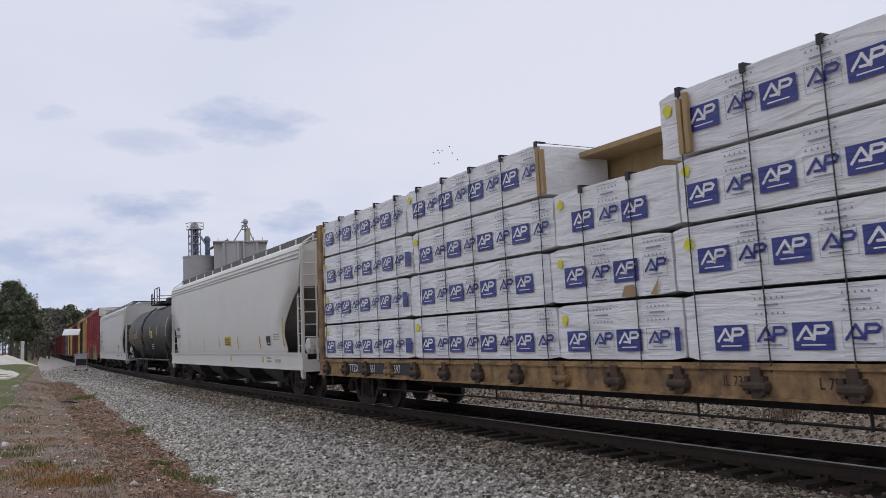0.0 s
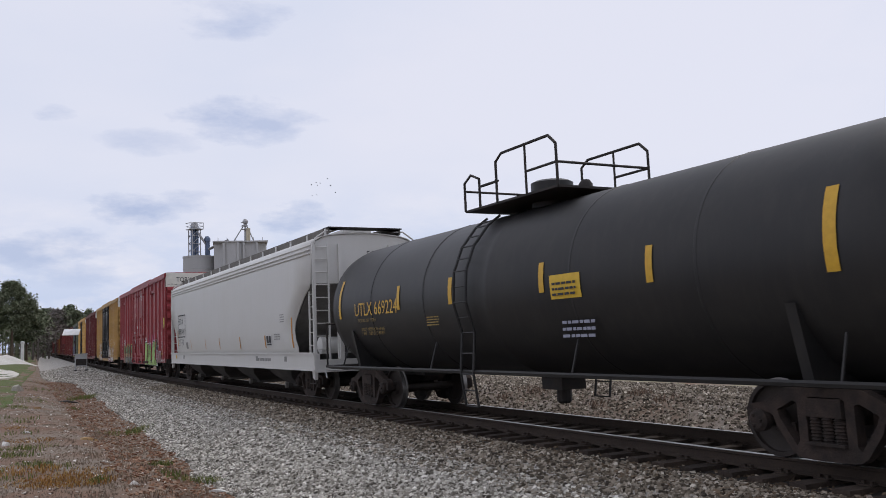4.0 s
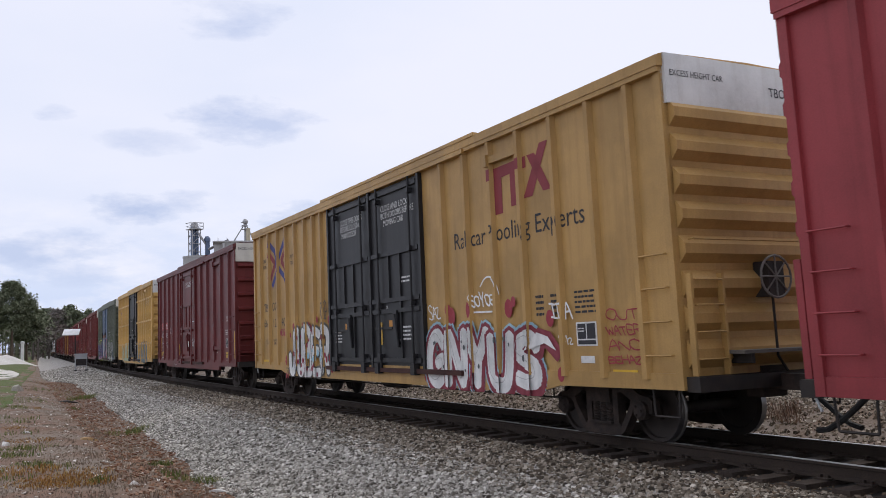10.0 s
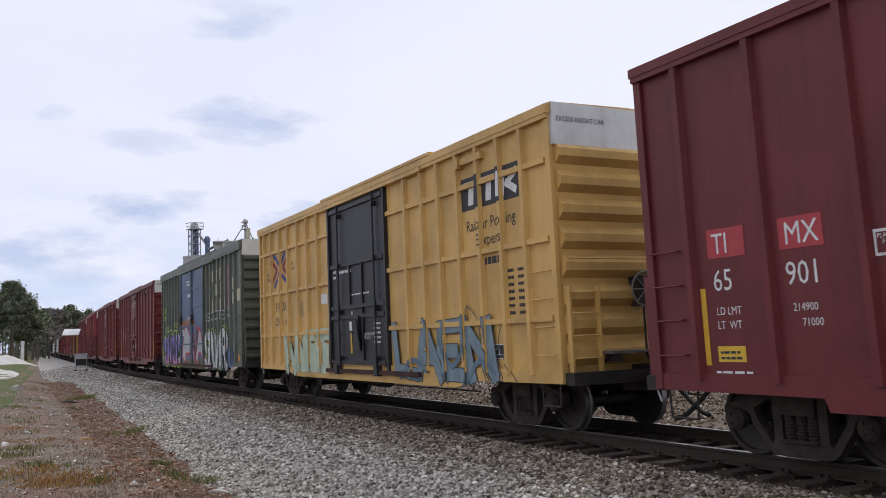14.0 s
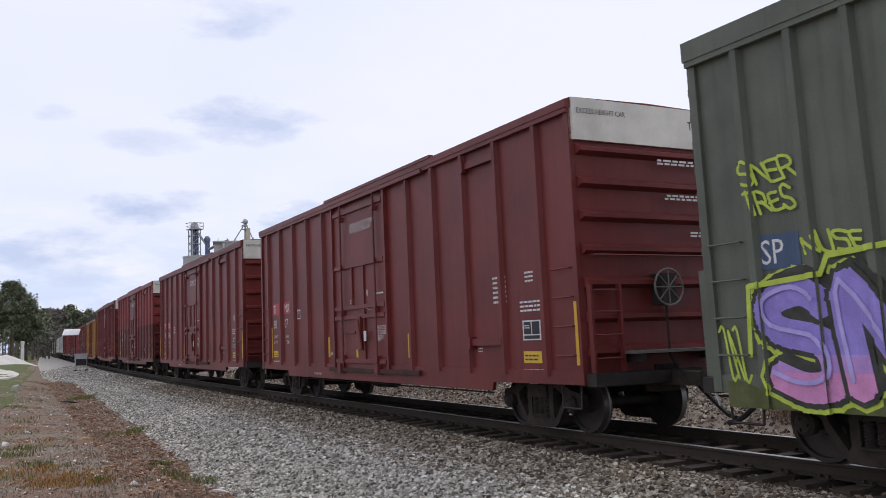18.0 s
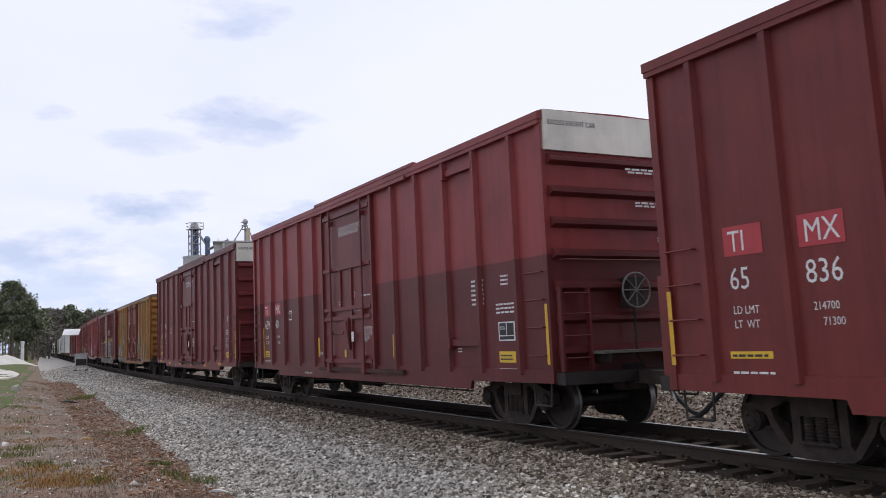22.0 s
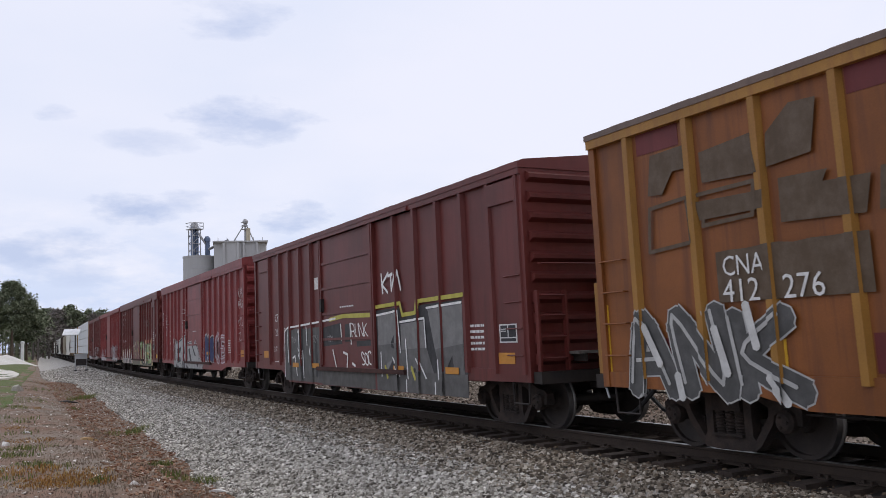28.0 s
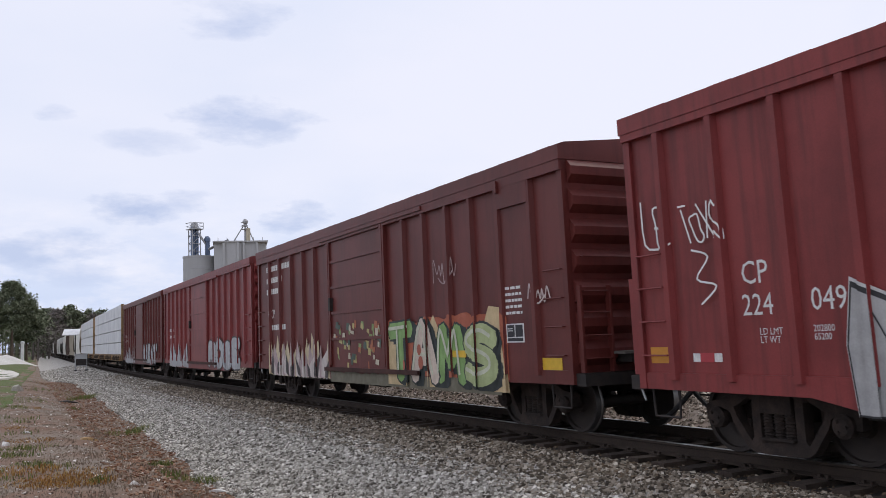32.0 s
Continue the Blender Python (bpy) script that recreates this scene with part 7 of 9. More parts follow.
end_letters(c, "EXCESS HEIGHT CAR", -1.40, 4.72, 0.08, M_INK)
end_letters(c, "TBOX 661240", 0.35, 4.60, 0.13, M_INK)

# --- bright yellow single-door car
c = fbox
flat_mark(c, [[(2.84, 3.72), (0.92, 3.72), (0.92, 4.30), (2.84, 4.30)]], M_INK, "emblem_ground", posts=P_FBOX)
flat_mark(c, [[(2.75 - i * 0.6, 4.22), (2.25 - i * 0.6, 4.22), (2.28 - i * 0.6, 4.12), (2.75 - i * 0.6, 4.12)] for i in range(2)] + [[(2.56 - i * 0.6, 4.14), (2.38 - i * 0.6, 4.14), (2.42 - i * 0.6, 3.80), (2.60 - i * 0.6, 3.80)] for i in range(2)] + [[(1.52, 4.22), (1.36, 4.22), (1.40, 3.80), (1.56, 3.80)], [(1.36, 4.02), (1.02, 4.24), (0.96, 4.12), (1.34, 3.92)], [(1.34, 4.08), (1.00, 3.90), (1.04, 3.78), (1.38, 3.96)]], M_STENCIL, x=-(SH + 0.009), posts=P_FBOX)
letters(c, "Railcar Pooling", 2.72, 3.34, 0.20, M_INK, 0.95)
letters(c, "Experts", 2.30, 3.06, 0.20, M_INK, 0.95)
small(c, 2.32, 2.72, 1, 0.8, 0.28, M_INK, 3)
cross_emblem(c, 14.40, 12.95, 3.10, 4.15)
letters(c, "any\nroad", 12.65, 3.66, 0.12, M_INK)
letters(c, "next\nload", 14.95, 3.50, 0.12, M_INK)
letters(c, "FB  OX", 14.14, 2.42, 0.25, M_INK, 0.9)
letters(c, "5  02  46  6", 14.50, 2.02, 0.24, M_INK, 0.86)
tag(c, 10.3, 9.85, 2.45, 2.70, M_STENCIL)
tag(c, 12.0, 11.7, 2.2, 2.6, M_PLY)
tag(c, 11.55, 10.95, 1.02, 1.38, M_STEEL, "board_mount")
BLUEGREY, MINT = (0.155, 0.215, 0.245), (0.42, 0.49, 0.36)
throw_up(c, "LAEN", 5.95, 1.9, 0.68, 1.92, BLUEGREY, 0.24, 61, SH, P_FBOX, (0.045, 0.05, 0.05), 0.02, round_=False, lean=-0.22, jitter=0.10)
sprayed_lines(c, [smooth_line([(5.6, 0.75), (5.0, 1.1), (4.4, 0.9)], 4), smooth_line([(3.9, 1.5), (3.4, 1.0), (2.9, 1.35)], 4), smooth_line([(2.9, 0.7), (2.4, 1.1), (1.9, 0.9)], 4)], 0.10, (0.10, 0.16, 0.21), SH, P_FBOX, 0.02)
handstyle(c, "REK", 2.7, 1.45, 0.75, 1.95, (0.05, 0.05, 0.05), 62, SH, 0.022, P_FBOX)
sprayed_field(c, 9.75, 12.2, 0.75, 1.62, MINT, 63, SH, P_FBOX, 0.20)
throw_up(c, "NET", 12.35, 9.75, 0.72, 1.86, MINT, 0.30, 64, SH, P_FBOX, None, 0, round_=False)
throw_up(c, "W", 13.35, 12.15, 0.66, 1.80, MINT, 0.24, 65, SH, P_FBOX, (0.03, 0.03, 0.03), 0.022, round_=False, jitter=0.04)
sprayed_shapes(c, [[(10.35, 1.5), (10.2, 1.52), (10.22, 0.95), (10.36, 0.95)], [(11.9, 1.75), (11.7, 1.72), (11.75, 1.5)], [(10.9, 1.75), (10.6, 1.78), (10.65, 1.6)]], (0.50, 0.31, 0.095), SH, P_FBOX, 0.02)
label_panel(c, 2.02, 1.60, 1.14, 1.38)
small(c, 1.42, 1.85, 7, 0.18, 0.8, M_INK, 6)
small(c, 1.12, 1.85, 7, 0.2, 0.8, M_INK, 7)
tag(c, 1.36, 0.88, 0.80, 0.99, M_YELLOWTAG)
small(c, 8.9, 3.1, 2, 0.8, 0.3, seed=8, x=DOORX)
small(c, 9.3, 3.0, 3, 0.2, 0.4, seed=9, x=DOORX)
small(c, 8.3, 2.55, 1, 1.3, 0.07, seed=10, x=DOORX)
letters(c, "0", 8.2, 2.05, 0.16, x=DOORX)
tag(c, 8.2, 8.06, 1.75, 1.95, M_STENCIL, "paper_card", DOORX - 0.05)
tag(c, 8.28, 8.18, 1.23, 1.69, M_REFLECT, "reflector", DOORX)
letters(c, "STANDARD CAR\nSEAL ONLY", 7.50, 1.62, 0.065, x=DOORX)
small(c, 6.9, 1.45, 5, 0.36, 0.5, seed=12, x=DOORX)
end_letters(c, "EXCESS HEIGHT CAR", -1.40, 4.72, 0.08, M_INK)

# --- grey-green car with blue doors
c = sp
tag(c, 14.74, 14.16, 2.12, 2.50, M_SPBLUE, "blue_patch")
letters(c, "SP", 14.68, 2.18, 0.27, x=-(SH + 0.010))
ACID, PURPLE, PINK = (0.42, 0.52, 0.06), (0.26, 0.20, 0.55), (0.58, 0.24, 0.46)
handstyle(c, "SNER", 14.85, 14.1, 3.05, 3.4, ACID, 71, SH, 0.035, P_SP)
handstyle(c, "TRES", 14.8, 14.15, 2.72, 3.02, ACID, 70, SH, 0.035, P_SP)
handstyle(c, "NUSE", 14.1, 13.35, 2.22, 2.48, ACID, 72, SH, 0.035, P_SP)
handstyle(c, "PRO", 12.2, 11.5, 2.32, 2.58, ACID, 73, SH, 0.035, P_SP)
handstyle(c, "ZAZ", 15.3, 15.0, 0.9, 1.5, ACID, 69, SH, 0.03, P_SP)
sprayed_field(c, 5.9, 15.3, 0.62, 1.0, (0.075, 0.085, 0.02), 74, SH, P_SP, 0.1)
throw_up(c, "SNOZ", 14.75, 10.7, 0.68, 2.06, PURPLE, 0.31, 75, SH, P_SP, (0.03, 0.03, 0.022), 0.055, ACID, 0.05, (-0.07, 0.05), (0.40, 0.34, 0.66), 0.05, lean=-0.1, bands=[(PINK, 0.5, 1.02), ((0.40, 0.23, 0.52), 1.02, 1.20)], floor=0.60)
sprayed_lines(c, [[(14.9, 1.2), (14.85, 1.95), (13.9, 2.02), (13.8, 2.2), (12.6, 2.28), (12.5, 2.05), (12.2, 2.25), (11.3, 2.2), (11.2, 2.05), (10.55, 1.85), (10.5, 1.2), (11.0, 0.75)]], 0.06, ACID, SH, P_SP, 0.03)
sprayed_lines(c, [[(10.3, 2.35), (9.9, 2.5), (9.4, 2.4), (9.1, 2.5)], [(8.8, 2.5), (8.2, 2.6), (7.7, 2.4)]], 0.24, (0.26, 0.09, 0.03), SH)
RED = (0.42, 0.025, 0.045)
throw_up(c, "A", 10.35, 8.2, 0.88, 2.45, (0.42, 0.42, 0.42), 0.60, 76, SH, P_SP, RED, 0.09, round_=False, lean=-0.3, jitter=0.03)
throw_up(c, "N", 8.6, 7.0, 0.88, 2.35, BLACK, 0.36, 79, SH, P_SP, RED, 0.08, round_=False, jitter=0.03, base=0.006)
throw_up(c, "A", 7.3, 5.9, 0.88, 2.2, (0.36, 0.36, 0.36), 0.32, 80, SH, P_SP, RED, 0.08, round_=False, jitter=0.03, base=0.012)
handstyle(c, "WIRET", 9.1, 8.1, 2.45, 2.75, WHITE, 77, SH, 0.035)
handstyle(c, "EVE", 10.35, 9.85, 1.95, 2.25, WHITE, 81, SH, 0.03)
throw_up(c, "SNAR", 5.75, 2.0, 0.66, 2.05, WHITE, 0.30, 78, SH, P_SP, BLACK, 0.05, (0.35, 0.50, 0.10), 0.05, (-0.08, -0.03), (0.50, 0.52, 0.55), 0.05, lean=0.1, floor=0.62)
handstyle(c, "SCOTE", 5.3, 2.3, 2.42, 2.80, (0.50, 0.55, 0.58), 82, SH, 0.035, P_SP)
M_CREAMLET = material("cream_lettering", (0.55, 0.50, 0.36), 0.6, amount=0.5)
for r0, n, z in ((5.0, 6, 3.88), (4.35, 4, 3.34), (4.95, 7, 2.80)):
    for i in range(n):
        tag(c, r0 - i * 0.40, r0 - i * 0.40 - 0.27, z, z + 0.42, M_CREAMLET, "letter_block", x=-(SH + 0.003))
M_PINKPATCH = material("faded_pink_patch", (0.42, 0.17, 0.22), 0.6, amount=0.5)
for z in (3.86, 3.36, 2.84):
    tag(c, 2.02, 1.62, z, z + 0.42, M_PINKPATCH, "pink_patch")
for r, z in ((1.38, 3.42), (1.38, 2.92), (0.72, 2.98)):
    tag(c, r, r - 0.42, z, z + 0.40, M_CREAMLET, "pale_patch")
sprayed_field(c, 1.3, 2.0, 0.75, 1.5, (0.06, 0.13, 0.24), 83, SH, P_SP, 0.1)
handstyle(c, "OR", 2.0, 1.5, 2.45, 2.85, (0.5, 0.55, 0.58), 84, SH, 0.025, P_SP)
tag(c, 9.0, 8.5, 3.55, 3.68, M_STENCIL, "paper_card", DOORX)
small(c, 9.3, 4.05, 2, 0.9, 0.25, seed=13, x=DOORX)
label_panel(c, 1.3, 0.85, 1.3, 1.6)
tag(c, 0.7, 0.4, 0.95, 1.2, M_REFWHITE)

# --- rusty orange car
c = cna
letters(c, "CNA", 12.90, 2.10, 0.23, x=-(SH + 0.056))
letters(c, "412", 12.92, 1.80, 0.26, squeeze=0.98, x=-(SH + 0.056))
letters(c, "276", 12.08, 1.80, 0.26, squeeze=0.98, x=-(SH + 0.056))
for r0, r1 in ((14.25, 13.48), (11.1, 10.45)):
    tag(c, r0, r1, 3.78, 4.10, M_MAROON, "maroon_panel")
    tag(c, r0, r1, 1.02, 1.41, M_MAROON, "maroon_panel")
for r, z0, z1 in ((15.18, 0.96, 1.88), (12.27, 0.90, 1.37), (9.6, 0.9, 1.35), (5.0, 0.9, 1.35), (0.2, 0.96, 1.8)):
    tag(c, r, r - 0.13, z0, z1, M_REFLECT, "reflector")
FADED = (0.085, 0.055, 0.030)
sprayed_field(c, 11.0, 13.0, 1.80, 2.42, FADED, 81, SH, P_CNA, 0.02)
sprayed_shapes(c, [[(13.97, 3.73), (13.36, 3.75), (13.38, 3.46), (13.72, 3.46), (13.8, 3.2), (14.06, 3.22)], [(13.13, 3.6), (12.32, 3.67), (12.25, 3.2), (13.11, 3.23)], [(12.12, 3.61), (11.78, 3.87), (11.44, 3.85), (11.56, 3.29), (12.15, 3.24)], [(13.26, 3.02), (12.2, 3.0), (12.22, 2.80), (13.2, 2.79)], [(12.01, 3.09), (11.39, 3.08), (11.46, 2.96), (10.91, 2.95), (11.0, 2.57), (12.02, 2.61)], [(10.8, 3.0), (10.4, 2.98), (10.5, 2.57), (10.86, 2.58)], [(10.28, 3.01), (10.07, 3.0), (9.81, 3.0), (9.9, 2.77), (9.78, 2.55), (10.3, 2.57), (10.18, 2.8)]], FADED, SH, P_CNA, 0.002)
sprayed_lines(c, [[(14.05, 3.05), (13.4, 3.1), (13.35, 2.55), (14.1, 2.5), (14.05, 3.05)], [(13.2, 3.1), (12.35, 3.12), (12.4, 2.75), (13.15, 2.72), (13.12, 2.85)]], 0.05, FADED, SH, P_CNA, 0.004)
throw_up(c, "ANK", 14.70, 11.95, 0.62, 1.80, (0.062, 0.062, 0.060), 0.30, 83, SH, P_CNA, (0.38, 0.38, 0.365), 0.022, inner=(0.38, 0.38, 0.365), inner_w=0.05, lean=-0.12, floor=0.60)
sprayed_lines(c, [[(14.3, 1.55), (14.05, 1.1)], [(13.75, 0.95), (13.7, 0.7)], [(13.1, 1.5), (12.95, 1.0)], [(12.6, 1.75), (12.5, 1.3)], [(12.35, 0.95), (12.15, 0.7)]], 0.11, (0.50, 0.50, 0.48), SH, P_CNA, 0.028)
throw_up(c, "EKA", 5.0, 1.6, 0.72, 2.1, (0.25, 0.22, 0.185), 0.13, 84, SH, P_CNA, (0.09, 0.045, 0.02), 0.03, lean=-0.2, jitter=0.12)
drip = random.Random(87)
sprayed_lines(c, [[(r, z), (r + drip.uniform(-0.06, 0.06), z - drip.uniform(0.3, 0.9))] for r, z in [(drip.uniform(1.2, 9.6), drip.uniform(1.4, 2.6)) for _ in range(26)]], 0.035, (0.36, 0.31, 0.26), SH, P_CNA, 0.016)
sprayed_lines(c, [[(4.6, 2.9), (4.5, 1.6), (4.3, 2.6), (4.0, 1.4)], [(3.4, 2.7), (3.2, 1.5), (2.9, 2.4)]], 0.05, (0.42, 0.40, 0.36), SH, P_CNA)
for r in (8.9, 8.3, 6.9, 6.3):
    tag(c, r, r - 0.18, 1.75, 2.0, M_STENCIL, "paper_card", DOORX - 0.03)
scrawl(c, 7.4, 8.2, 1.3, 1.6, WHITE, 86, SH, 0.035)
small(c, 9.0, 2.9, 2, 0.5, 0.2, seed=14, x=DOORX)

# --- umber brown car
c = cpa
letters(c, "CP", 13.95, 2.13, 0.23)
letters(c, "215", 13.92, 1.73, 0.21)
letters(c, "293", 13.10, 1.73, 0.21)
letters(c, "LD LMT\nLT WT", 14.06, 1.36, 0.07)
letters(c, "200 200\n67 800", 13.18, 1.38, 0.065)
small(c, 14.0, 0.98, 1, 0.7, 0.06, seed=3)
tag(c, 14.98, 14.48, 1.10, 1.30, M_REFWHITE, x=-(SH + 0.038))
GREY, YEL, INKY = (0.085, 0.082, 0.078), (0.42, 0.38, 0.06), (0.020, 0.020, 0.021)
sprayed_shapes(c, [[(6.48, 0.52), (6.48, 2.14), (5.25, 2.16), (5.18, 1.92), (4.35, 1.94), (4.3, 2.16), (2.5, 2.18), (2.5, 0.52)]], INKY, SH, P_CPA)
PALE, MIDGREY = (0.17, 0.168, 0.162), (0.105, 0.103, 0.10)
letter_blocks = [[(6.38, 2.02), (5.34, 2.06), (5.20, 1.10), (4.98, 0.72), (5.30, 0.72), (5.62, 1.12), (5.95, 1.02), (6.12, 0.72), (6.38, 0.72)], [(5.22, 1.82), (4.12, 1.86), (4.06, 1.15), (3.72, 0.72), (4.10, 0.72), (4.45, 1.10), (4.75, 1.0), (4.95, 0.72), (5.22, 1.3)], [(3.98, 2.06), (2.62, 2.10), (2.62, 0.72), (2.95, 0.72), (3.05, 1.2), (3.4, 0.9), (3.5, 0.72), (3.75, 1.35)]]
sprayed_shapes(c, letter_blocks, PALE, SH, P_CPA, 0.003)
sprayed_shapes(c, [[(6.38, 0.72), (6.38, 1.40), (5.25, 1.44), (5.20, 1.10), (4.98, 0.72), (5.30, 0.72), (5.62, 1.12), (5.95, 1.02), (6.12, 0.72)], [(5.22, 1.30), (4.07, 1.34), (4.06, 1.15), (3.72, 0.72), (4.10, 0.72), (4.45, 1.10), (4.75, 1.0), (4.95, 0.72)], [(3.72, 1.30), (2.62, 1.40), (2.62, 0.72), (2.95, 0.72), (3.05, 1.2), (3.4, 0.9), (3.5, 0.72)]], MIDGREY, SH, P_CPA, 0.006)
sprayed_shapes(c, [[(6.48, 0.46), (6.48, 0.86), (2.5, 0.86), (2.5, 0.46)]], GREY, SH, P_CPA, 0.009)
sprayed_shapes(c, [[(5.68, 1.46), (5.46, 1.30), (5.70, 1.36)], [(5.72, 1.44), (5.50, 1.66), (5.52, 1.44)]], INKY, SH, P_CPA, 0.010)
sprayed_lines(c, [[(6.48, 2.22), (5.2, 2.24), (5.1, 2.0), (4.42, 2.02), (4.36, 2.24), (2.5, 2.26)], [(6.50, 2.2), (6.50, 0.9)], [(6.02, 0.95), (5.92, 0.74)], [(4.75, 0.95), (4.62, 0.74)]], 0.08, YEL, SH, P_CPA, 0.012)
sprayed_lines(c, [[(6.40, 2.04), (5.34, 2.09), (5.24, 1.25)], [(5.62, 1.14), (5.32, 0.78)], [(5.22, 1.86), (4.12, 1.90), (4.08, 1.35)], [(4.98, 1.5), (4.92, 0.74)], [(4.45, 1.12), (4.12, 0.76)], [(4.0, 2.09), (2.62, 2.13)], [(3.62, 1.1), (3.60, 0.76)], [(6.22, 1.25), (6.20, 0.76)], [(5.0, 0.70), (5.0, 0.48)], [(3.75, 0.68), (3.75, 0.48)]], 0.045, WHITE, SH, P_CPA, 0.016)
sprayed_field(c, 9.95, 12.9, 0.50, 1.92, (0.075, 0.074, 0.07), 92, SH, P_CPA, 0.03)
sprayed_field(c, 6.6, 9.95, 0.46, 0.86, (0.070, 0.066, 0.060), 95, SH, (), 0.03)
sprayed_lines(c, [[(12.62, 1.85), (12.58, 1.0)], [(11.45, 1.85), (11.42, 0.6)], [(10.35, 1.6), (10.30, 0.7)]], 0.16, INKY, SH, P_CPA, 0.004)
sprayed_lines(c, [[(12.9, 0.6), (12.9, 1.84), (12.6, 1.93), (11.3, 1.97), (9.9, 2.02), (8.9, 2.06)], [(12.5, 1.85), (12.44, 1.0)], [(11.75, 1.8), (11.55, 1.84), (11.50, 1.1), (11.75, 1.35)], [(11.05, 1.9), (11.0, 1.45)], [(12.2, 1.1), (12.0, 1.16), (11.85, 0.65)], [(11.35, 1.3), (11.30, 0.6)], [(10.75, 1.5), (10.65, 1.2)]], 0.05, WHITE, SH, P_CPA, 0.016)
sprayed_shapes(c, [[(9.85, 1.86), (8.55, 1.95), (8.5, 1.45), (9.8, 1.40)], [(8.3, 1.9), (7.9, 1.92), (7.9, 1.5), (8.3, 1.5)], [(7.6, 1.5), (6.7, 1.52), (6.7, 1.40), (7.6, 1.38)]], INKY, SH, (), 0.002)
sprayed_lines(c, [[(9.3, 2.04), (8.4, 2.10), (6.65, 2.06)]], 0.10, YEL, SH, (), 0.014)
sprayed_lines(c, [[(8.55, 1.9), (8.5, 1.55)], [(7.95, 1.9), (7.9, 1.45)], [(9.1, 1.3), (8.9, 0.9)], [(8.4, 1.25), (8.15, 1.2), (8.2, 0.9)], [(7.85, 1.0), (7.7, 0.95)]], 0.06, WHITE, SH, (), 0.014)
handstyle(c, "RUNK", 7.9, 6.95, 1.55, 1.92, WHITE, 93, SH, 0.03)
handstyle(c, "SOC", 7.35, 6.75, 0.95, 1.28, WHITE, 94, SH, 0.035)
for r in (12.3, 10.6, 9.5):
    handstyle(c, "TOY", r, r - 0.4, 1.50, 1.68, (0.32, 0.31, 0.30), int(r * 7), SH, 0.016, P_CPA)
sprayed_lines(c, [[(6.1, 2.9), (6.05, 2.5)], [(5.75, 2.9), (6.08, 2.68), (5.8, 2.5)], [(5.75, 2.84), (5.45, 2.86)], [(5.62, 2.86), (5.6, 2.52)], [(5.5, 2.52), (5.3, 2.92), (5.15, 2.52)]], 0.06, WHITE, SH, P_CPA, 0.004)
for r in (3.3, 5.6, 10.6, 12.2):
    tag(c, r, r - 0.5, 0.86, 0.98, M_REFWHITE, "reflector", x=-(SH + 0.058))
label_panel(c, 1.38, 0.85, 1.40, 1.70, -(SH + 0.038))
small(c, 2.42, 1.28, 5, 0.5, 0.5, seed=15)
tag(c, 1.44, 0.95, 1.06, 1.24, M_REFWHITE, x=-(SH + 0.038))
p = tag(c, 10.45, 10.05, 2.85, 3.15, M_STENCIL, "notice")
small(c, 8.6, 2.30, 1, 0.9, 0.08, seed=16, x=DOORX)
c["half"] = 7.69

# --- weathered red car
c = cpb
letters(c, "CP", 14.52, 1.99, 0.26)
letters(c, "224", 14.54, 1.64, 0.24)
letters(c, "049", 13.62, 1.66, 0.24)
letters(c, "LD LMT\nLT WT", 14.32, 1.42, 0.075)
letters(c, "202800\n65200", 13.62, 1.44, 0.07)
tag(c, 16.1, 15.62, 1.10, 1.30, M_REFWHITE)
tag(c, 15.36, 14.90, 1.12, 1.22, M_STENCIL)
tag(c, 15.24, 15.02, 1.115, 1.225, M_REDPATCH, x=-(SH + 0.007))
STEELY = (0.34, 0.34, 0.335)
silver_forms = [[(13.1, 1.86), (12.5, 1.60), (12.45, 0.62), (13.15, 0.62), (12.95, 1.1), (13.2, 1.28)], [(12.5, 1.62), (10.6, 1.92), (10.4, 1.55), (10.4, 0.62), (12.5, 0.62)], [(10.55, 2.02), (10.1, 1.62), (10.0, 0.62), (10.6, 0.62)], [(10.2, 1.60), (9.3, 1.68), (9.0, 1.45), (8.6, 1.72), (7.9, 1.28), (7.6, 0.62), (10.2, 0.62)], [(8.3, 0.62), (8.2, 0.98), (7.3, 1.05), (6.72, 1.40), (7.05, 0.80), (7.25, 0.62)]]


def grown(poly, k, up):
    """An outline moved out from its middle."""
    cy, cz = sum(p[0] for p in poly) / len(poly), sum(p[1] for p in poly) / len(poly)
    return [(cy + (y - cy) * k, max(0.60, cz + (z - cz) * (k + up))) for y, z in poly]


sprayed_shapes(c, [grown(f, 1.10, 0.06) for f in silver_forms], (0.50, 0.50, 0.49), SH, P_CPB)
sprayed_shapes(c, [grown(f, 1.07, 0.03) for f in silver_forms], BLACK, SH, P_CPB, 0.0035)
sprayed_shapes(c, silver_forms, STEELY, SH, P_CPB, 0.007)
sprayed_shapes(c, [[(12.3, 1.42), (11.55, 1.50), (11.7, 1.25), (12.35, 1.22)], [(12.4, 0.98), (11.75, 1.10), (11.6, 0.88), (12.35, 0.80)], [(11.4, 1.25), (11.0, 1.35), (11.25, 0.95)], [(12.7, 0.62), (12.0, 0.62), (12.6, 0.78)], [(10.9, 1.2), (10.75, 1.55), (10.68, 1.2)], [(11.0, 0.90), (10.72, 1.02), (10.7, 0.62), (11.05, 0.62)], [(9.9, 1.38), (9.65, 1.45), (9.25, 0.92), (9.55, 0.90)], [(9.25, 1.60), (8.95, 1.48), (8.35, 1.1), (8.7, 1.15)], [(8.35, 0.84), (7.8, 0.88), (8.1, 0.66)], [(10.35, 0.76), (9.9, 0.62), (10.35, 0.62)]], BLACK, SH, P_CPB, 0.0105)
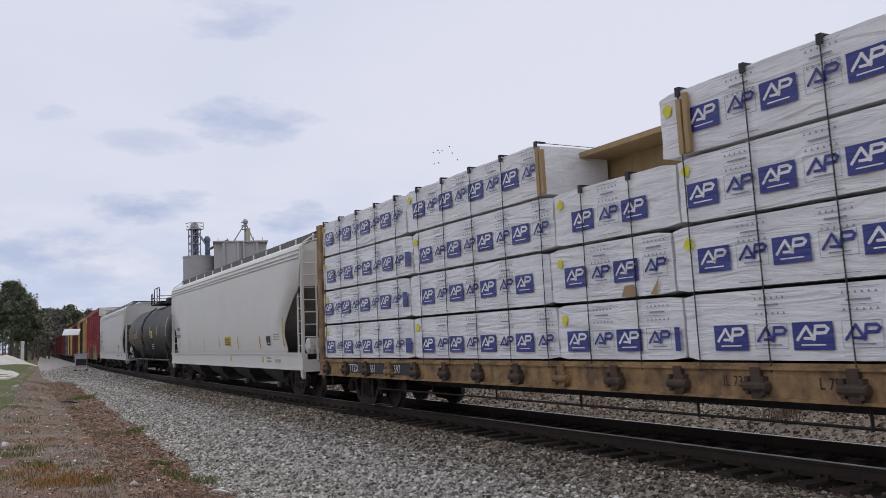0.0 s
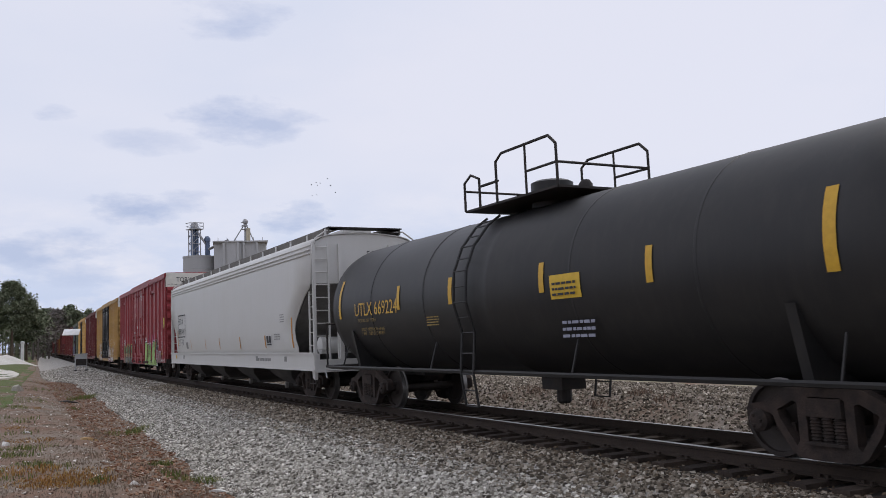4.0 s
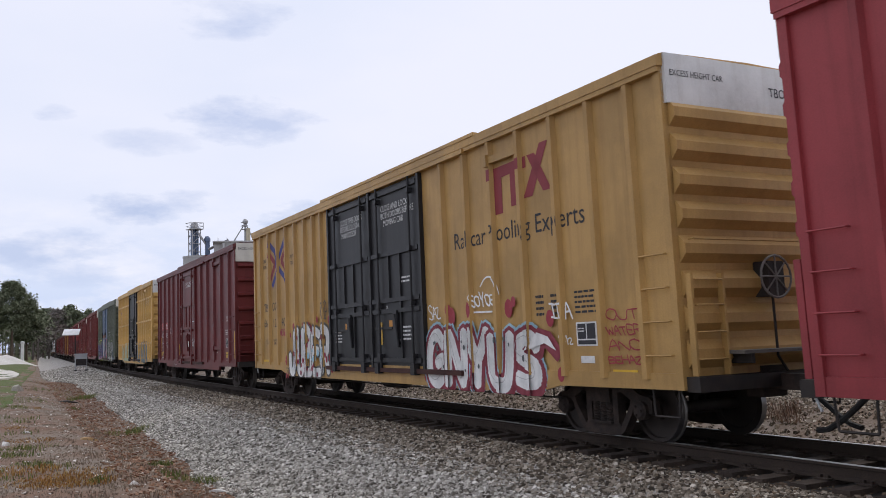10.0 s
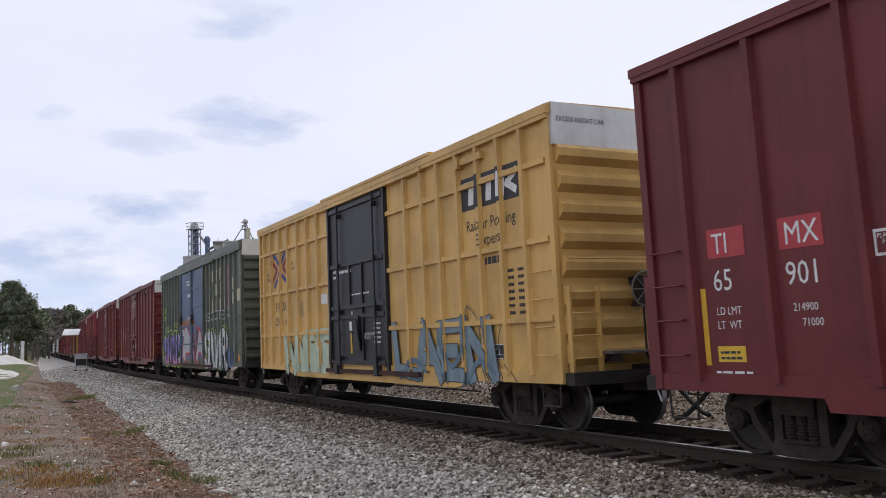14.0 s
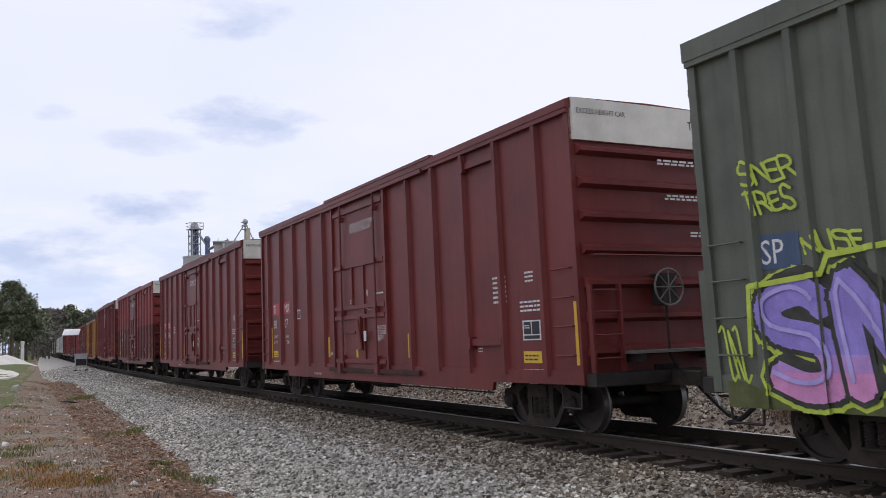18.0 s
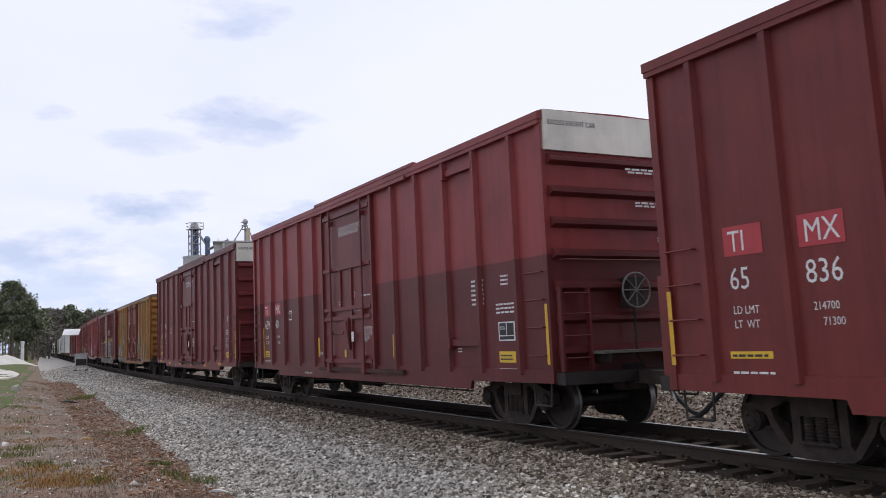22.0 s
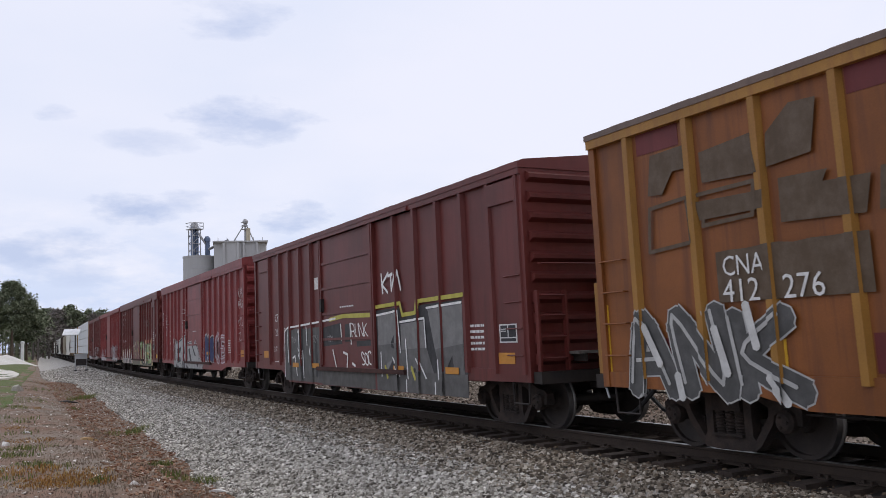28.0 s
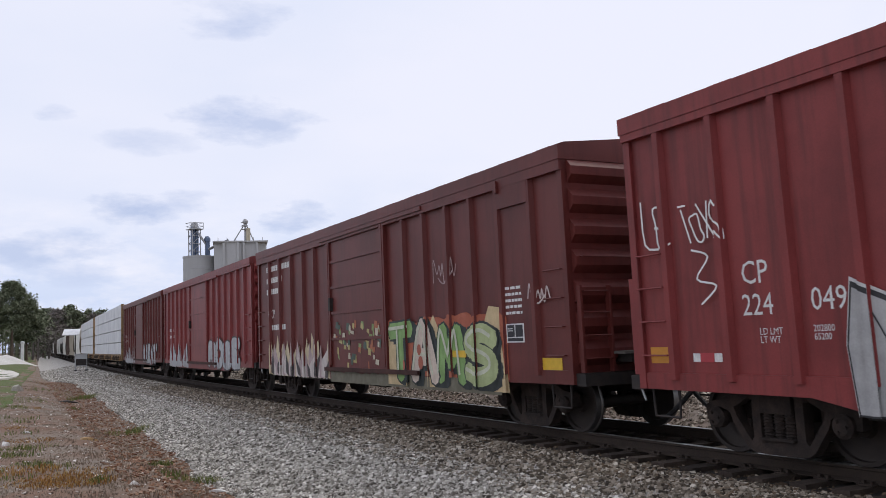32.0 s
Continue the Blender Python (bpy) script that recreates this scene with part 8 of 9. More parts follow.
sprayed_lines(c, [[(12.9, 1.6), (12.6, 1.0)], [(11.9, 0.85), (11.2, 0.65)], [(11.45, 1.6), (11.2, 1.2), (11.5, 0.9)], [(10.25, 1.5), (10.1, 0.9), (9.6, 0.7)], [(9.1, 1.3), (8.9, 0.95)], [(8.0, 1.15), (7.5, 0.75)]], 0.018, BLACK, SH, P_CPB, 0.014)
throw_up(c, "MS", 6.65, 4.95, 0.92, 1.90, (0.028, 0.042, 0.15), 0.30, 101, SH, P_CPB, (0.05, 0.05, 0.055), 0.05, (0.48, 0.48, 0.48), 0.05)
throw_up(c, "OE", 4.85, 3.3, 0.88, 1.95, (0.34, 0.16, 0.18), 0.20, 103, SH, P_CPB, (0.55, 0.50, 0.53), 0.04, inner=(0.55, 0.50, 0.53), inner_w=0.04)
handstyle(c, "LE", 16.05, 15.6, 2.5, 3.2, WHITE, 104, SH, 0.026, (), -0.1, 0.14)
handstyle(c, "TOXS", 15.35, 14.7, 2.5, 3.0, WHITE, 105, SH, 0.024, P_CPB, -0.25, 0.15)
sprayed_lines(c, [smooth_line([(15.2, 2.45), (14.95, 2.35), (15.15, 2.1), (14.85, 2.0), (15.1, 1.8)], 4)], 0.024, WHITE, SH, P_CPB)
for i, (za, zb) in enumerate(((3.05, 3.4), (2.70, 3.0), (2.12, 2.40), (1.65, 1.95))):
    for again in range(2 if i < 2 else 1):
        handstyle(c, ("KAS", "ERU", "OTI", "Z")[i], 1.36, 0.84 if i < 3 else 1.05, za, zb, (0.56, 0.50, 0.49), 106 + i + 7 * again, SH, 0.018, (), -0.3, 0.15)
letters(c, "SECURE\nBOTH HASP\nBEFORE\nMOVING CAR", 11.05, 2.46, 0.085, x=-(SH + 0.006))
for box_ in ((11.12, 10.36, 2.12, 2.62), (11.12, 10.46, 2.92, 3.10)):
    a_, b_, lo_, hi_ = box_
    sprayed_lines(c, [[(a_, lo_), (b_, lo_), (b_, hi_), (a_, hi_), (a_, lo_)]], 0.012, WHITE, SH, P_CPB)
tag(c, 1.28, 0.82, 1.11, 1.33, M_REFWHITE)
small(c, 3.06, 1.24, 6, 0.6, 0.48, seed=17)
tag(c, 6.3, 5.75, 1.18, 1.28, M_REFWHITE, x=-(SH + 0.058))
small(c, 11.0, 2.95, 2, 0.6, 0.16, seed=19)
small(c, 9.0, 2.1, 1, 0.7, 0.07, seed=20, x=DOORX)
c["half"] = 7.85

# --- dark brown car
c = cpc
for z, w in ((3.62, 2.3), (3.28, 1.6), (2.95, 1.5)):
    small(c, 15.3, z, 1, w, 0.36, M_STENCIL, int(z * 7))
letters(c, "CP", 14.9, 2.25, 0.25)
small(c, 14.9, 1.9, 1, 1.4, 0.35, seed=22)
CREAMY, LEAF, TEAL = (0.52, 0.40, 0.22), (0.20, 0.34, 0.11), (0.035, 0.07, 0.065)
sprayed_field(c, 1.75, 6.5, 0.80, 1.98, (0.34, 0.085, 0.04), 111, SH, P_CPC, 0.10)
sprayed_shapes(c, [[(6.5, 1.75), (6.1, 1.55), (5.6, 1.6), (5.5, 0.6), (6.5, 0.6)], [(4.6, 1.7), (4.35, 1.95), (4.1, 1.6), (4.1, 0.6), (4.6, 0.6)], [(2.5, 1.7), (2.3, 2.02), (1.95, 1.98), (1.9, 1.2), (1.75, 0.6), (2.6, 0.6)]], CREAMY, SH, P_CPC, 0.003)
throw_up(c, "TAMS", 6.40, 2.1, 0.62, 1.90, [LEAF, (0.55, 0.46, 0.38), LEAF, (0.36, 0.42, 0.20)], 0.33, 112, SH, P_CPC, (0.022, 0.03, 0.028), 0.04, None, 0, (-0.16, -0.06), (0.50, 0.52, 0.40), 0.07, jitter=0.05, floor=0.60, base=0.006)
spots_on(c, [(4.9, 1.05, 0.12), (4.95, 1.3, 0.10), (5.6, 1.0, 0.10)], (0.36, 0.10, 0.06), SH, P_CPC, 0.032)
quilt = random.Random(113)
for k, rgb in enumerate(((0.20, 0.28, 0.10), (0.40, 0.34, 0.14), (0.34, 0.11, 0.05), (0.06, 0.09, 0.07), (0.46, 0.42, 0.32))):
    forms = []
    for _ in range(11):
        y_, z_, a_, b_ = quilt.uniform(6.8, 9.5), quilt.uniform(0.85, 1.80), quilt.uniform(0.08, 0.22), quilt.uniform(0.08, 0.24)
        forms.append([(y_, z_), (y_ + a_, z_ + quilt.uniform(0, 0.06)), (y_ + a_ * 0.8, z_ + b_), (y_ + quilt.uniform(-0.05, 0.05), z_ + b_ * 0.9)])
    sprayed_shapes(c, forms, rgb, SH, (), 0.003 * k)
sprayed_field(c, 2.0, 9.9, 0.55, 0.86, (0.13, 0.12, 0.08), 118, SH, (), 0.05)
for k, (rgb, n) in enumerate((((0.50, 0.42, 0.27), 15), ((0.36, 0.27, 0.27), 13), ((0.50, 0.45, 0.42), 9), ((0.05, 0.04, 0.04), 8))):
    sprayed_shapes(c, flames(n, 10.0, 14.9, 0.60, (1.90, 1.6, 1.45, 1.3)[k], 114 + k, (1.0, 0.8, 0.5, 0.3)[k]), rgb, SH, P_CPC, 0.0035 * k)
label_panel(c, 1.76, 1.24, 1.40, 1.70, -(SH + 0.038))
tag(c, 0.85, 0.32, 0.93, 1.16, M_YELLOWTAG)
tag(c, 3.6, 3.1, 1.16, 1.28, M_YELLOWTAG, x=-(SH + 0.058))
small(c, 1.75, 1.85, 5, 0.5, 0.5, seed=23, x=-(SH + 0.038))
scrawl(c, 3.4, 4.3, 2.5, 3.0, (0.35, 0.25, 0.24), 115, SH, 0.025)
scrawl(c, 0.5, 1.1, 2.0, 2.3, (0.45, 0.38, 0.36), 116, SH, 0.03)
for c, posts, seed in ((cpd, P_CPC, 121), (cpe, P_CPC, 131)):
    throw_up(c, "ROSE" if seed < 130 else "KENT", 6.4, 1.6, 0.66, 1.75, (0.40, 0.41, 0.42), 0.36, seed, SH, posts, (0.06, 0.05, 0.05), 0.05)
    sprayed_shapes(c, flames(9, 10.2, 14.6, 0.62, 1.8, seed + 3), (0.36, 0.36, 0.37), SH, posts)
    small(c, 14.9, 1.9, 2, 1.3, 0.6, seed=seed)

M_FINEPRINT = material("grey_small_print", (0.26, 0.255, 0.24), 0.6, scale=14, amount=0.5)
# --- hoppers


def hopper_x(z):
    rows = [(1.16, 1.47), (1.36, 1.50), (1.60, 1.535), (1.85, 1.55), (2.10, 1.555), (2.9, 1.545), (3.6, 1.53)]
    for (a, xa), (b, xb) in zip(rows, rows[1:]):
        if z <= b:
            return -(xa + (xb - xa) * max(0, z - a) / (b - a)) - 0.010
    return -1.53


def lean_plate(car, r0, r1, z0, z1, mat, name="reflector", lift=0.0):
    """A sticker that follows the bulge of the side."""
    half = car["half"]
    bm = bmesh.new()
    n = 4
    for i in range(n):
        a, b = z0 + (z1 - z0) * i / n, z0 + (z1 - z0) * (i + 1) / n
        bm.faces.new([bm.verts.new(p) for p in ((hopper_x(a) - lift, r0 - half, a), (hopper_x(a) - lift, r1 - half, a), (hopper_x(b) - lift, r1 - half, b), (hopper_x(b) - lift, r0 - half, b))])
    return part(name, bm, mat, car)


for c, bars, lab in ((hopper_a, ((17.0, .09), (14.7, .09), (12.0, .1), (9.42, .12), (6.76, .15), (4.09, .2), (1.62, .0)), (3.30, 2.82)), (hopper_b, ((15.4, .09), (12.7, .1), (10.37, .14), (7.44, .16), (4.45, .19), (1.75, .2)), (4.25, 3.72))):
    mat = M_REFLECT if c is hopper_a else M_REFWHITE
    for r, w in bars:
        if w:
            lean_plate(c, r, r - w * 0.55, 1.38, 1.76, mat)
    p = lean_plate(c, lab[0], lab[1], 1.44, 1.76, M_STENCIL, "service_label")
    wid = lab[0] - lab[1]
    for f0, f1, g0, g1 in ((.06, .47, .3, .93), (.53, .94, .3, .93), (.06, .94, .07, .24)):
        lean_plate(c, lab[0] - wid * f0, lab[0] - wid * f1, 1.44 + .32 * g0, 1.44 + .32 * g1, M_INK, "label_field", 0.005)
    small(c, lab[1] - 0.3, 1.62, 3, 0.6, 0.2, M_FINEPRINT, 3, hopper_x(1.75))
lean_plate(hopper_a, 1.62, 1.52, 1.42, 2.25, M_REFLECT)
p = lean_plate(hopper_a, 8.50, 7.70, 1.48, 1.80, M_YELLOWTAG, "placard")
small(hopper_a, 8.45, 1.52, 4, 0.7, 0.24, M_INK, 4, hopper_x(1.78) - 0.008)
small(hopper_a, 17.4, 1.9, 2, 0.8, 0.6, M_FINEPRINT, 5, hopper_x(2.2))
small(hopper_b, 5.6, 1.0, 1, 1.8, 0.2, M_FINEPRINT, 6, -1.505)
small(hopper_a, 3.4, 0.98, 2, 0.5, 0.18, M_FINEPRINT, 7, -1.505)
c = hopper_b
lines = [[(18.0, 1.92), (18.0, 2.84), (16.5, 2.84), (16.5, 1.92), (18.0, 1.92)]]
bm = bmesh.new()
for line in lines:
    stroke_quads(bm, [(r - c["half"], z) for r, z in line], 0.045, -1.567)
part("stencil_frame", bm, M_INK, c)
letters(c, "ECUX", 17.88, 2.46, 0.25, M_INK, 1.0, -1.566)
letters(c, "880344", 17.88, 2.03, 0.25, M_INK, 1.12, -1.567)
letters(c, "LD LMT   218300 LBS\nLT WT     67700 LBS\nNEW               1-97", 17.85, 1.74, 0.09, M_INK, 0.9, -1.558)
lean_plate(c, 18.18, 18.08, 1.40, 2.20, M_REFWHITE)
lean_plate(c, 1.76, 1.66, 1.42, 2.2, M_REFWHITE)
lean_plate(c, 16.4, 16.0, 1.42, 1.68, M_FINEPRINT, "placard")
small(c, 2.8, 2.1, 4, 0.42, 0.26, M_FINEPRINT, 8, hopper_x(2.2))
for r in (18.9, 17.2, 5.6, 2.6):
    tag(c, r, r - 0.22, 1.0, 1.14, M_YELLOWTAG if r > 18 else M_FINEPRINT, x=-1.505)
for r in (7.9, 3.9):
    tag(hopper_a, r, r - 0.16, 0.96, 1.12, M_YELLOWTAG, x=-1.505)
bm = boxes((-1.56, -1.50, -hopper_a["half"] + 2.0, -hopper_a["half"] + 2.35, 0.98, 1.06))
part("step_bracket", bm, M_GALV, hopper_a)

end_letters(c, "ECUX\n8803", 0.05, 3.72, 0.17, M_INK, 0.134)
end_letters(hopper_a, "ECUX", 0.05, 3.72, 0.17, M_INK, 0.134)

# --- tank car
c = tank


M_TANKINK = material("dull_yellow_stencil", (0.30, 0.20, 0.05), 0.6, scale=20, amount=0.5)


def tank_x(z):
    return -math.sqrt(max(0.01, 1.50 ** 2 - (z - 2.28) ** 2)) - 0.012


def tank_plate(r0, r1, z0, z1, mat, name="reflector", lift=0.0):
    bm = bmesh.new()
    n = 8
    for i in range(n):
        a, b = z0 + (z1 - z0) * i / n, z0 + (z1 - z0) * (i + 1) / n
        bm.faces.new([bm.verts.new(p) for p in ((tank_x(a) - lift, r0 - tank["half"], a), (tank_x(a) - lift, r1 - tank["half"], a), (tank_x(b) - lift, r1 - tank["half"], b), (tank_x(b) - lift, r0 - tank["half"], b))])
    return part(name, bm, mat, tank)


for r, z0, z1, w in ((14.76, 2.03, 2.92, .12), (11.50, 2.11, 2.60, .12), (9.28, 2.11, 2.60, .14), (6.34, 2.14, 2.60, .13), (3.9, 2.12, 2.6, .13), (1.2, 2.03, 2.92, .16)):
    tank_plate(r, r - w, z0, z1, M_REFLECT)
tank_plate(6.05, 5.30, 2.02, 2.38, M_YELLOWTAG, "placard")
small(c, 5.98, 2.07, 3, 0.6, 0.24, M_INK, 3, tank_x(2.28) - 0.012)
letters(c, "UTLX 669224", 13.78, 2.06, 0.29, M_REFLECT, 0.96, tank_x(2.28) - 0.004)
letters(c, "THE TANK CAR PEOPLE", 13.65, 1.92, 0.070, M_TANKINK, 0.95, tank_x(1.98) - 0.012)
letters(c, "LD LMT 190100 LB  86 650 KG\nLT WT    72900 LB  33 050 KG", 13.5, 1.72, 0.075, M_TANKINK, 0.9, tank_x(1.84) - 0.02)
small(c, 10.25, 1.75, 4, 0.5, 0.2, M_TANKINK, 6, tank_x(1.85) - 0.02)
small(c, 5.9, 1.45, 3, 0.8, 0.3, M_PRINT, 7, tank_x(1.7) - 0.03)

# --- lead flatcar
c = lead
for words, r, wid in (("TTZX", 21.04, 0.86), ("861", 19.86, 0.78), ("597", 18.62, 0.78)):
    tag(c, r + 0.03, r - wid, 0.79, 1.01, M_INK, "black_patch", -1.524)
    letters(c, words, r - 0.03, 0.82, 0.17, x=-1.532)
letters(c, "IL 73-0", 9.6, 0.84, 0.12, M_STEEL, x=-1.526)
letters(c, "L 75-0", 8.3, 0.84, 0.12, M_STEEL, x=-1.526)
for r0 in (13.02, 12.91, 9.93, 9.82):
    plate_on(c, r0 - 0.075 - c["half"], r0 - c["half"], 3.62, 4.30 + 0.06 * (r0 in (13.02, 9.82)), -1.53, M_PLY, "wooden_stake", 0.05)
for torn in ([(11.28, 1.96), (10.98, 1.96), (11.02, 2.11), (11.20, 2.10)], [(10.71, 1.96), (10.60, 1.95), (10.52, 2.18), (10.62, 2.06)]):
    flat_mark(c, [torn], M_PLY, "torn_wrap", -1.524)

# ---------------------------------------------------------------- the near bank: grass, brush and litter
M_DEADGRASS = island_material("dead_grass", [(0.0, (0.15, 0.105, 0.078)), (0.4, (0.20, 0.15, 0.11)), (0.75, (0.25, 0.195, 0.145)), (1.0, (0.32, 0.265, 0.20))])
M_GREENGRASS = island_material("green_grass", [(0.0, (0.07, 0.10, 0.025)), (0.5, (0.13, 0.16, 0.045)), (1.0, (0.24, 0.22, 0.08))])
M_ORANGEWEED = island_material("orange_weed", [(0.0, (0.20, 0.095, 0.03)), (0.6, (0.34, 0.17, 0.05)), (1.0, (0.36, 0.26, 0.09))])
M_BRUSH = island_material("dead_brush", [(0.0, (0.09, 0.065, 0.05)), (0.6, (0.19, 0.12, 0.085)), (1.0, (0.27, 0.19, 0.14))])
M_CLAY = island_material("clay_clods", [(0.0, (0.13, 0.06, 0.035)), (0.6, (0.23, 0.12, 0.07)), (1.0, (0.34, 0.24, 0.17))])
M_LITTER = island_material("pale_litter", [(0.0, (0.35, 0.30, 0.24)), (0.5, (0.55, 0.50, 0.44)), (1.0, (0.75, 0.73, 0.69))])
M_BARK = material("pine_bark", (0.10, 0.07, 0.05), 0.95, 0, (0.16, 0.12, 0.09), 2, 0.8, grain=0.5, bump=0.6, bump_scale=8)


def blades(name, spots, mat, label, category, seed, kind="stuff"):
    """Thin leaning blades. spots: x, y, z, radius, height, count."""
    rng = random.Random(seed)
    verts, faces = [], []
    for x, y, z, rad, hgt, n in spots:
        for _ in range(n):
            a, d = rng.uniform(0, 6.283), rad * math.sqrt(rng.random())
            px, py = x + d * math.cos(a), y + d * math.sin(a)
            zz = z
            if rad > 0.6:
                o = px - track(py).x
                zz = ground_height(o) + rough(py, o)
            h = hgt * rng.uniform(0.5, 1.15)
            t = rng.uniform(0, 6.283)
            wx, wy = 0.006 * math.cos(t) * (1 + h * 2), 0.006 * math.sin(t) * (1 + h * 2)
            lx, ly = rng.gauss(0, 0.35) * h, rng.gauss(0, 0.35) * h
            b = len(verts)
            verts += [(px - wx, py - wy, zz - 0.01), (px + wx, py + wy, zz - 0.01), (px + lx * 0.5 + wx * 0.7, py + ly * 0.5 + wy * 0.7, zz + h * 0.6), (px + lx * 0.5 - wx * 0.7, py + ly * 0.5 - wy * 0.7, zz + h * 0.6), (px + lx, py + ly, zz + h * (0.9 - 0.3 * abs(lx + ly)))]
            faces += [(b, b + 1, b + 2, b + 3), (b + 3, b + 2, b + 4)]
    me = bpy.data.meshes.new(name)
    me.from_pydata(verts, [], faces)
    me.materials.append(mat)
    return tagged(new(name, me), label, category, kind=kind)


def on_bank(x, y):
    o = x - track(y).x
    return ground_height(o) + rough(y, o)


bank_rnd = random.Random(8)
spots = []
for _ in range(760):
    y = 9 + 52 * bank_rnd.random() ** 1.6
    x = track(y).x + ballast_edge(y) - 0.15 - 4.2 * bank_rnd.random()
    spots.append((x, y, on_bank(x, y), bank_rnd.uniform(0.2, 0.6), bank_rnd.uniform(0.03, 0.07), 46))
blades("dead_grass", spots, M_DEADGRASS, "matted grey-brown dead grass on the bank", "grass", 21)
spots = []
for x, y, n, h, rad in ((-5.75, 15.3, 300, 0.16, 0.40), (-5.2, 25.3, 420, 0.20, 0.7), (-4.4, 44, 420, 0.35, 0.9), (-5.7, 17.8, 180, 0.14, 0.28), (-7.4, 13.5, 180, 0.10, 0.2), (-8.4, 17.0, 420, 0.10, 0.7), (-8.6, 15.2, 360, 0.10, 0.6), (-5.6, 37, 160, 0.2, 0.5), (-7.6, 33, 200, 0.2, 0.7), (-8.5, 19, 400, 0.12, 0.9), (-8.3, 22, 400, 0.13, 0.9), (-8.4, 27, 500, 0.15, 1.2), (-7.9, 38, 500, 0.2, 1.4)):
    for _ in range(max(1, n // 60)):
        xx, yy = x + bank_rnd.gauss(0, rad * 0.5), y + bank_rnd.gauss(0, rad * 0.5)
        spots.append((xx, yy, on_bank(xx, yy), rad * 0.5, h, 60))
blades("green_grass", spots, M_GREENGRASS, "green and yellowing grass tufts along the stone edge", "grass", 22)
spots = []
for x, y in ((-7.95, 14.0), (-8.2, 13.6), (-7.6, 14.6), (-7.7, 13.4), (-8.0, 13.2), (-8.3, 15.0), (-7.9, 21), (-8.3, 24), (-7.4, 33), (-7.0, 40), (-6.9, 44), (-7.3, 47), (-6.6, 52)):
    spots.append((x, y, on_bank(x, y), 0.5, 0.08, 300))
blades("orange_weed", spots, M_ORANGEWEED, "low rusty orange weeds on the bank", "weeds", 23)
spots = []
for _ in range(260):
    y = 48 + 70 * bank_rnd.random()
    x = track(y).x + ballast_edge(y) - 0.3 - 6 * bank_rnd.random()
    spots.append((x, y, on_bank(x, y), 0.5, 0.22, 26))
blades("verge_grass", spots, M_GREENGRASS, "thick green spring grass on the verge", "grass", 24)
spots = []
for x, y, n in ((5.9, 17.0, 4), (5.7, 12.6, 5), (5.6, 22, 4), (5.9, 30, 4)):
    for _ in range(n):
        xx, yy = x + bank_rnd.gauss(0, 0.35), y + bank_rnd.gauss(0, 0.6)
        spots.append((xx, yy, on_bank(xx, yy) - 0.02, 0.34, 0.24, 70))
blades("dead_brush", spots, M_BRUSH, "low reddish brown dead brush in the far ditch", "brush", 25)


def clods(name, count, s_range, width, size, mat, label, category, seed, shift=0.0):
    rng = random.Random(seed)
    verts, faces = [], []
    for _ in range(count):
        s = s_range[0] + (s_range[1] - s_range[0]) * rng.random() ** 1.5
        o = ballast_edge(s) + shift - width * rng.random() ** 1.4
        c = track(s, o, ground_height(o) + rough(s, o) + 0.005)
        r = size * rng.uniform(0.4, 1.4)
        e = Euler((rng.uniform(-0.4, 0.4), rng.uniform(-0.4, 0.4), rng.uniform(0, 6))).to_matrix()
        b = len(verts)
        for z in (-0.35, 0.45):
            for x, y in ((-1, -1), (1, -1), (1, 1), (-1, 1)):
                verts.append(tuple(c + e @ Vector((x * r * rng.uniform(0.5, 1.3), y * r * rng.uniform(0.5, 1.0), z * r * rng.uniform(0.6, 1.2)))))
        faces += [tuple(b + i for i in f) for f in ((3, 2, 1, 0), (4, 5, 6, 7), (0, 1, 5, 4), (1, 2, 6, 5), (2, 3, 7, 6), (3, 0, 4, 7))]
    me = bpy.data.meshes.new(name)
    me.from_pydata(verts, [], faces)
    me.materials.append(mat)
    return tagged(new(name, me), label, category, kind="stuff")


clods("clay_clods", 5200, (9, 70), 1.7, 0.030, M_CLAY, "crumbled red clay clods along the ditch", "soil", 31, 0.2)
clods("bank_gravel", 1100, (9, 48), 4.4, 0.020, M_LITTER, "scattered pale stones and chips on the bank", "stones", 32)
clods("bank_soil", 12000, (9, 70), 4.6, 0.014, island_material("grey_soil", [(0.0, (0.15, 0.105, 0.078)), (0.6, (0.205, 0.155, 0.118)), (1.0, (0.26, 0.215, 0.17))]), "small grey-brown clods of earth", "soil", 33)


def chunk(name, x, y, lx, ly, lz, turn, rgb, label, category):
    """A small loose piece: a bent, uneven slab."""
    rng = random.Random(name + str(x))
    bm = bmesh.new()
    rings = []
    for i in range(6):
        u = -1 + 2 * i / 5
        f = 1 - 0.45 * u * u
        rings.append([(u * lx / 2, sgn * ly / 2 * f * rng.uniform(0.8, 1.1), lz * (0.1 if low else 1.0) * f * rng.uniform(0.8, 1.1) + 0.02 * math.sin(i)) for sgn, low in ((-1, True), (1, True), (1, False), (-1, False))])
    loft(bm, rings)
    ob = tagged(new(name, mesh(name, bm, material(name, rgb, 0.8, second=tuple(c * 0.7 for c in rgb), scale=15, amount=0.6, grain=0.3))), label, category)
    ob.matrix_world = pose(x, y, on_bank(x, y) - 0.005, 0, 0, turn)
    return ob


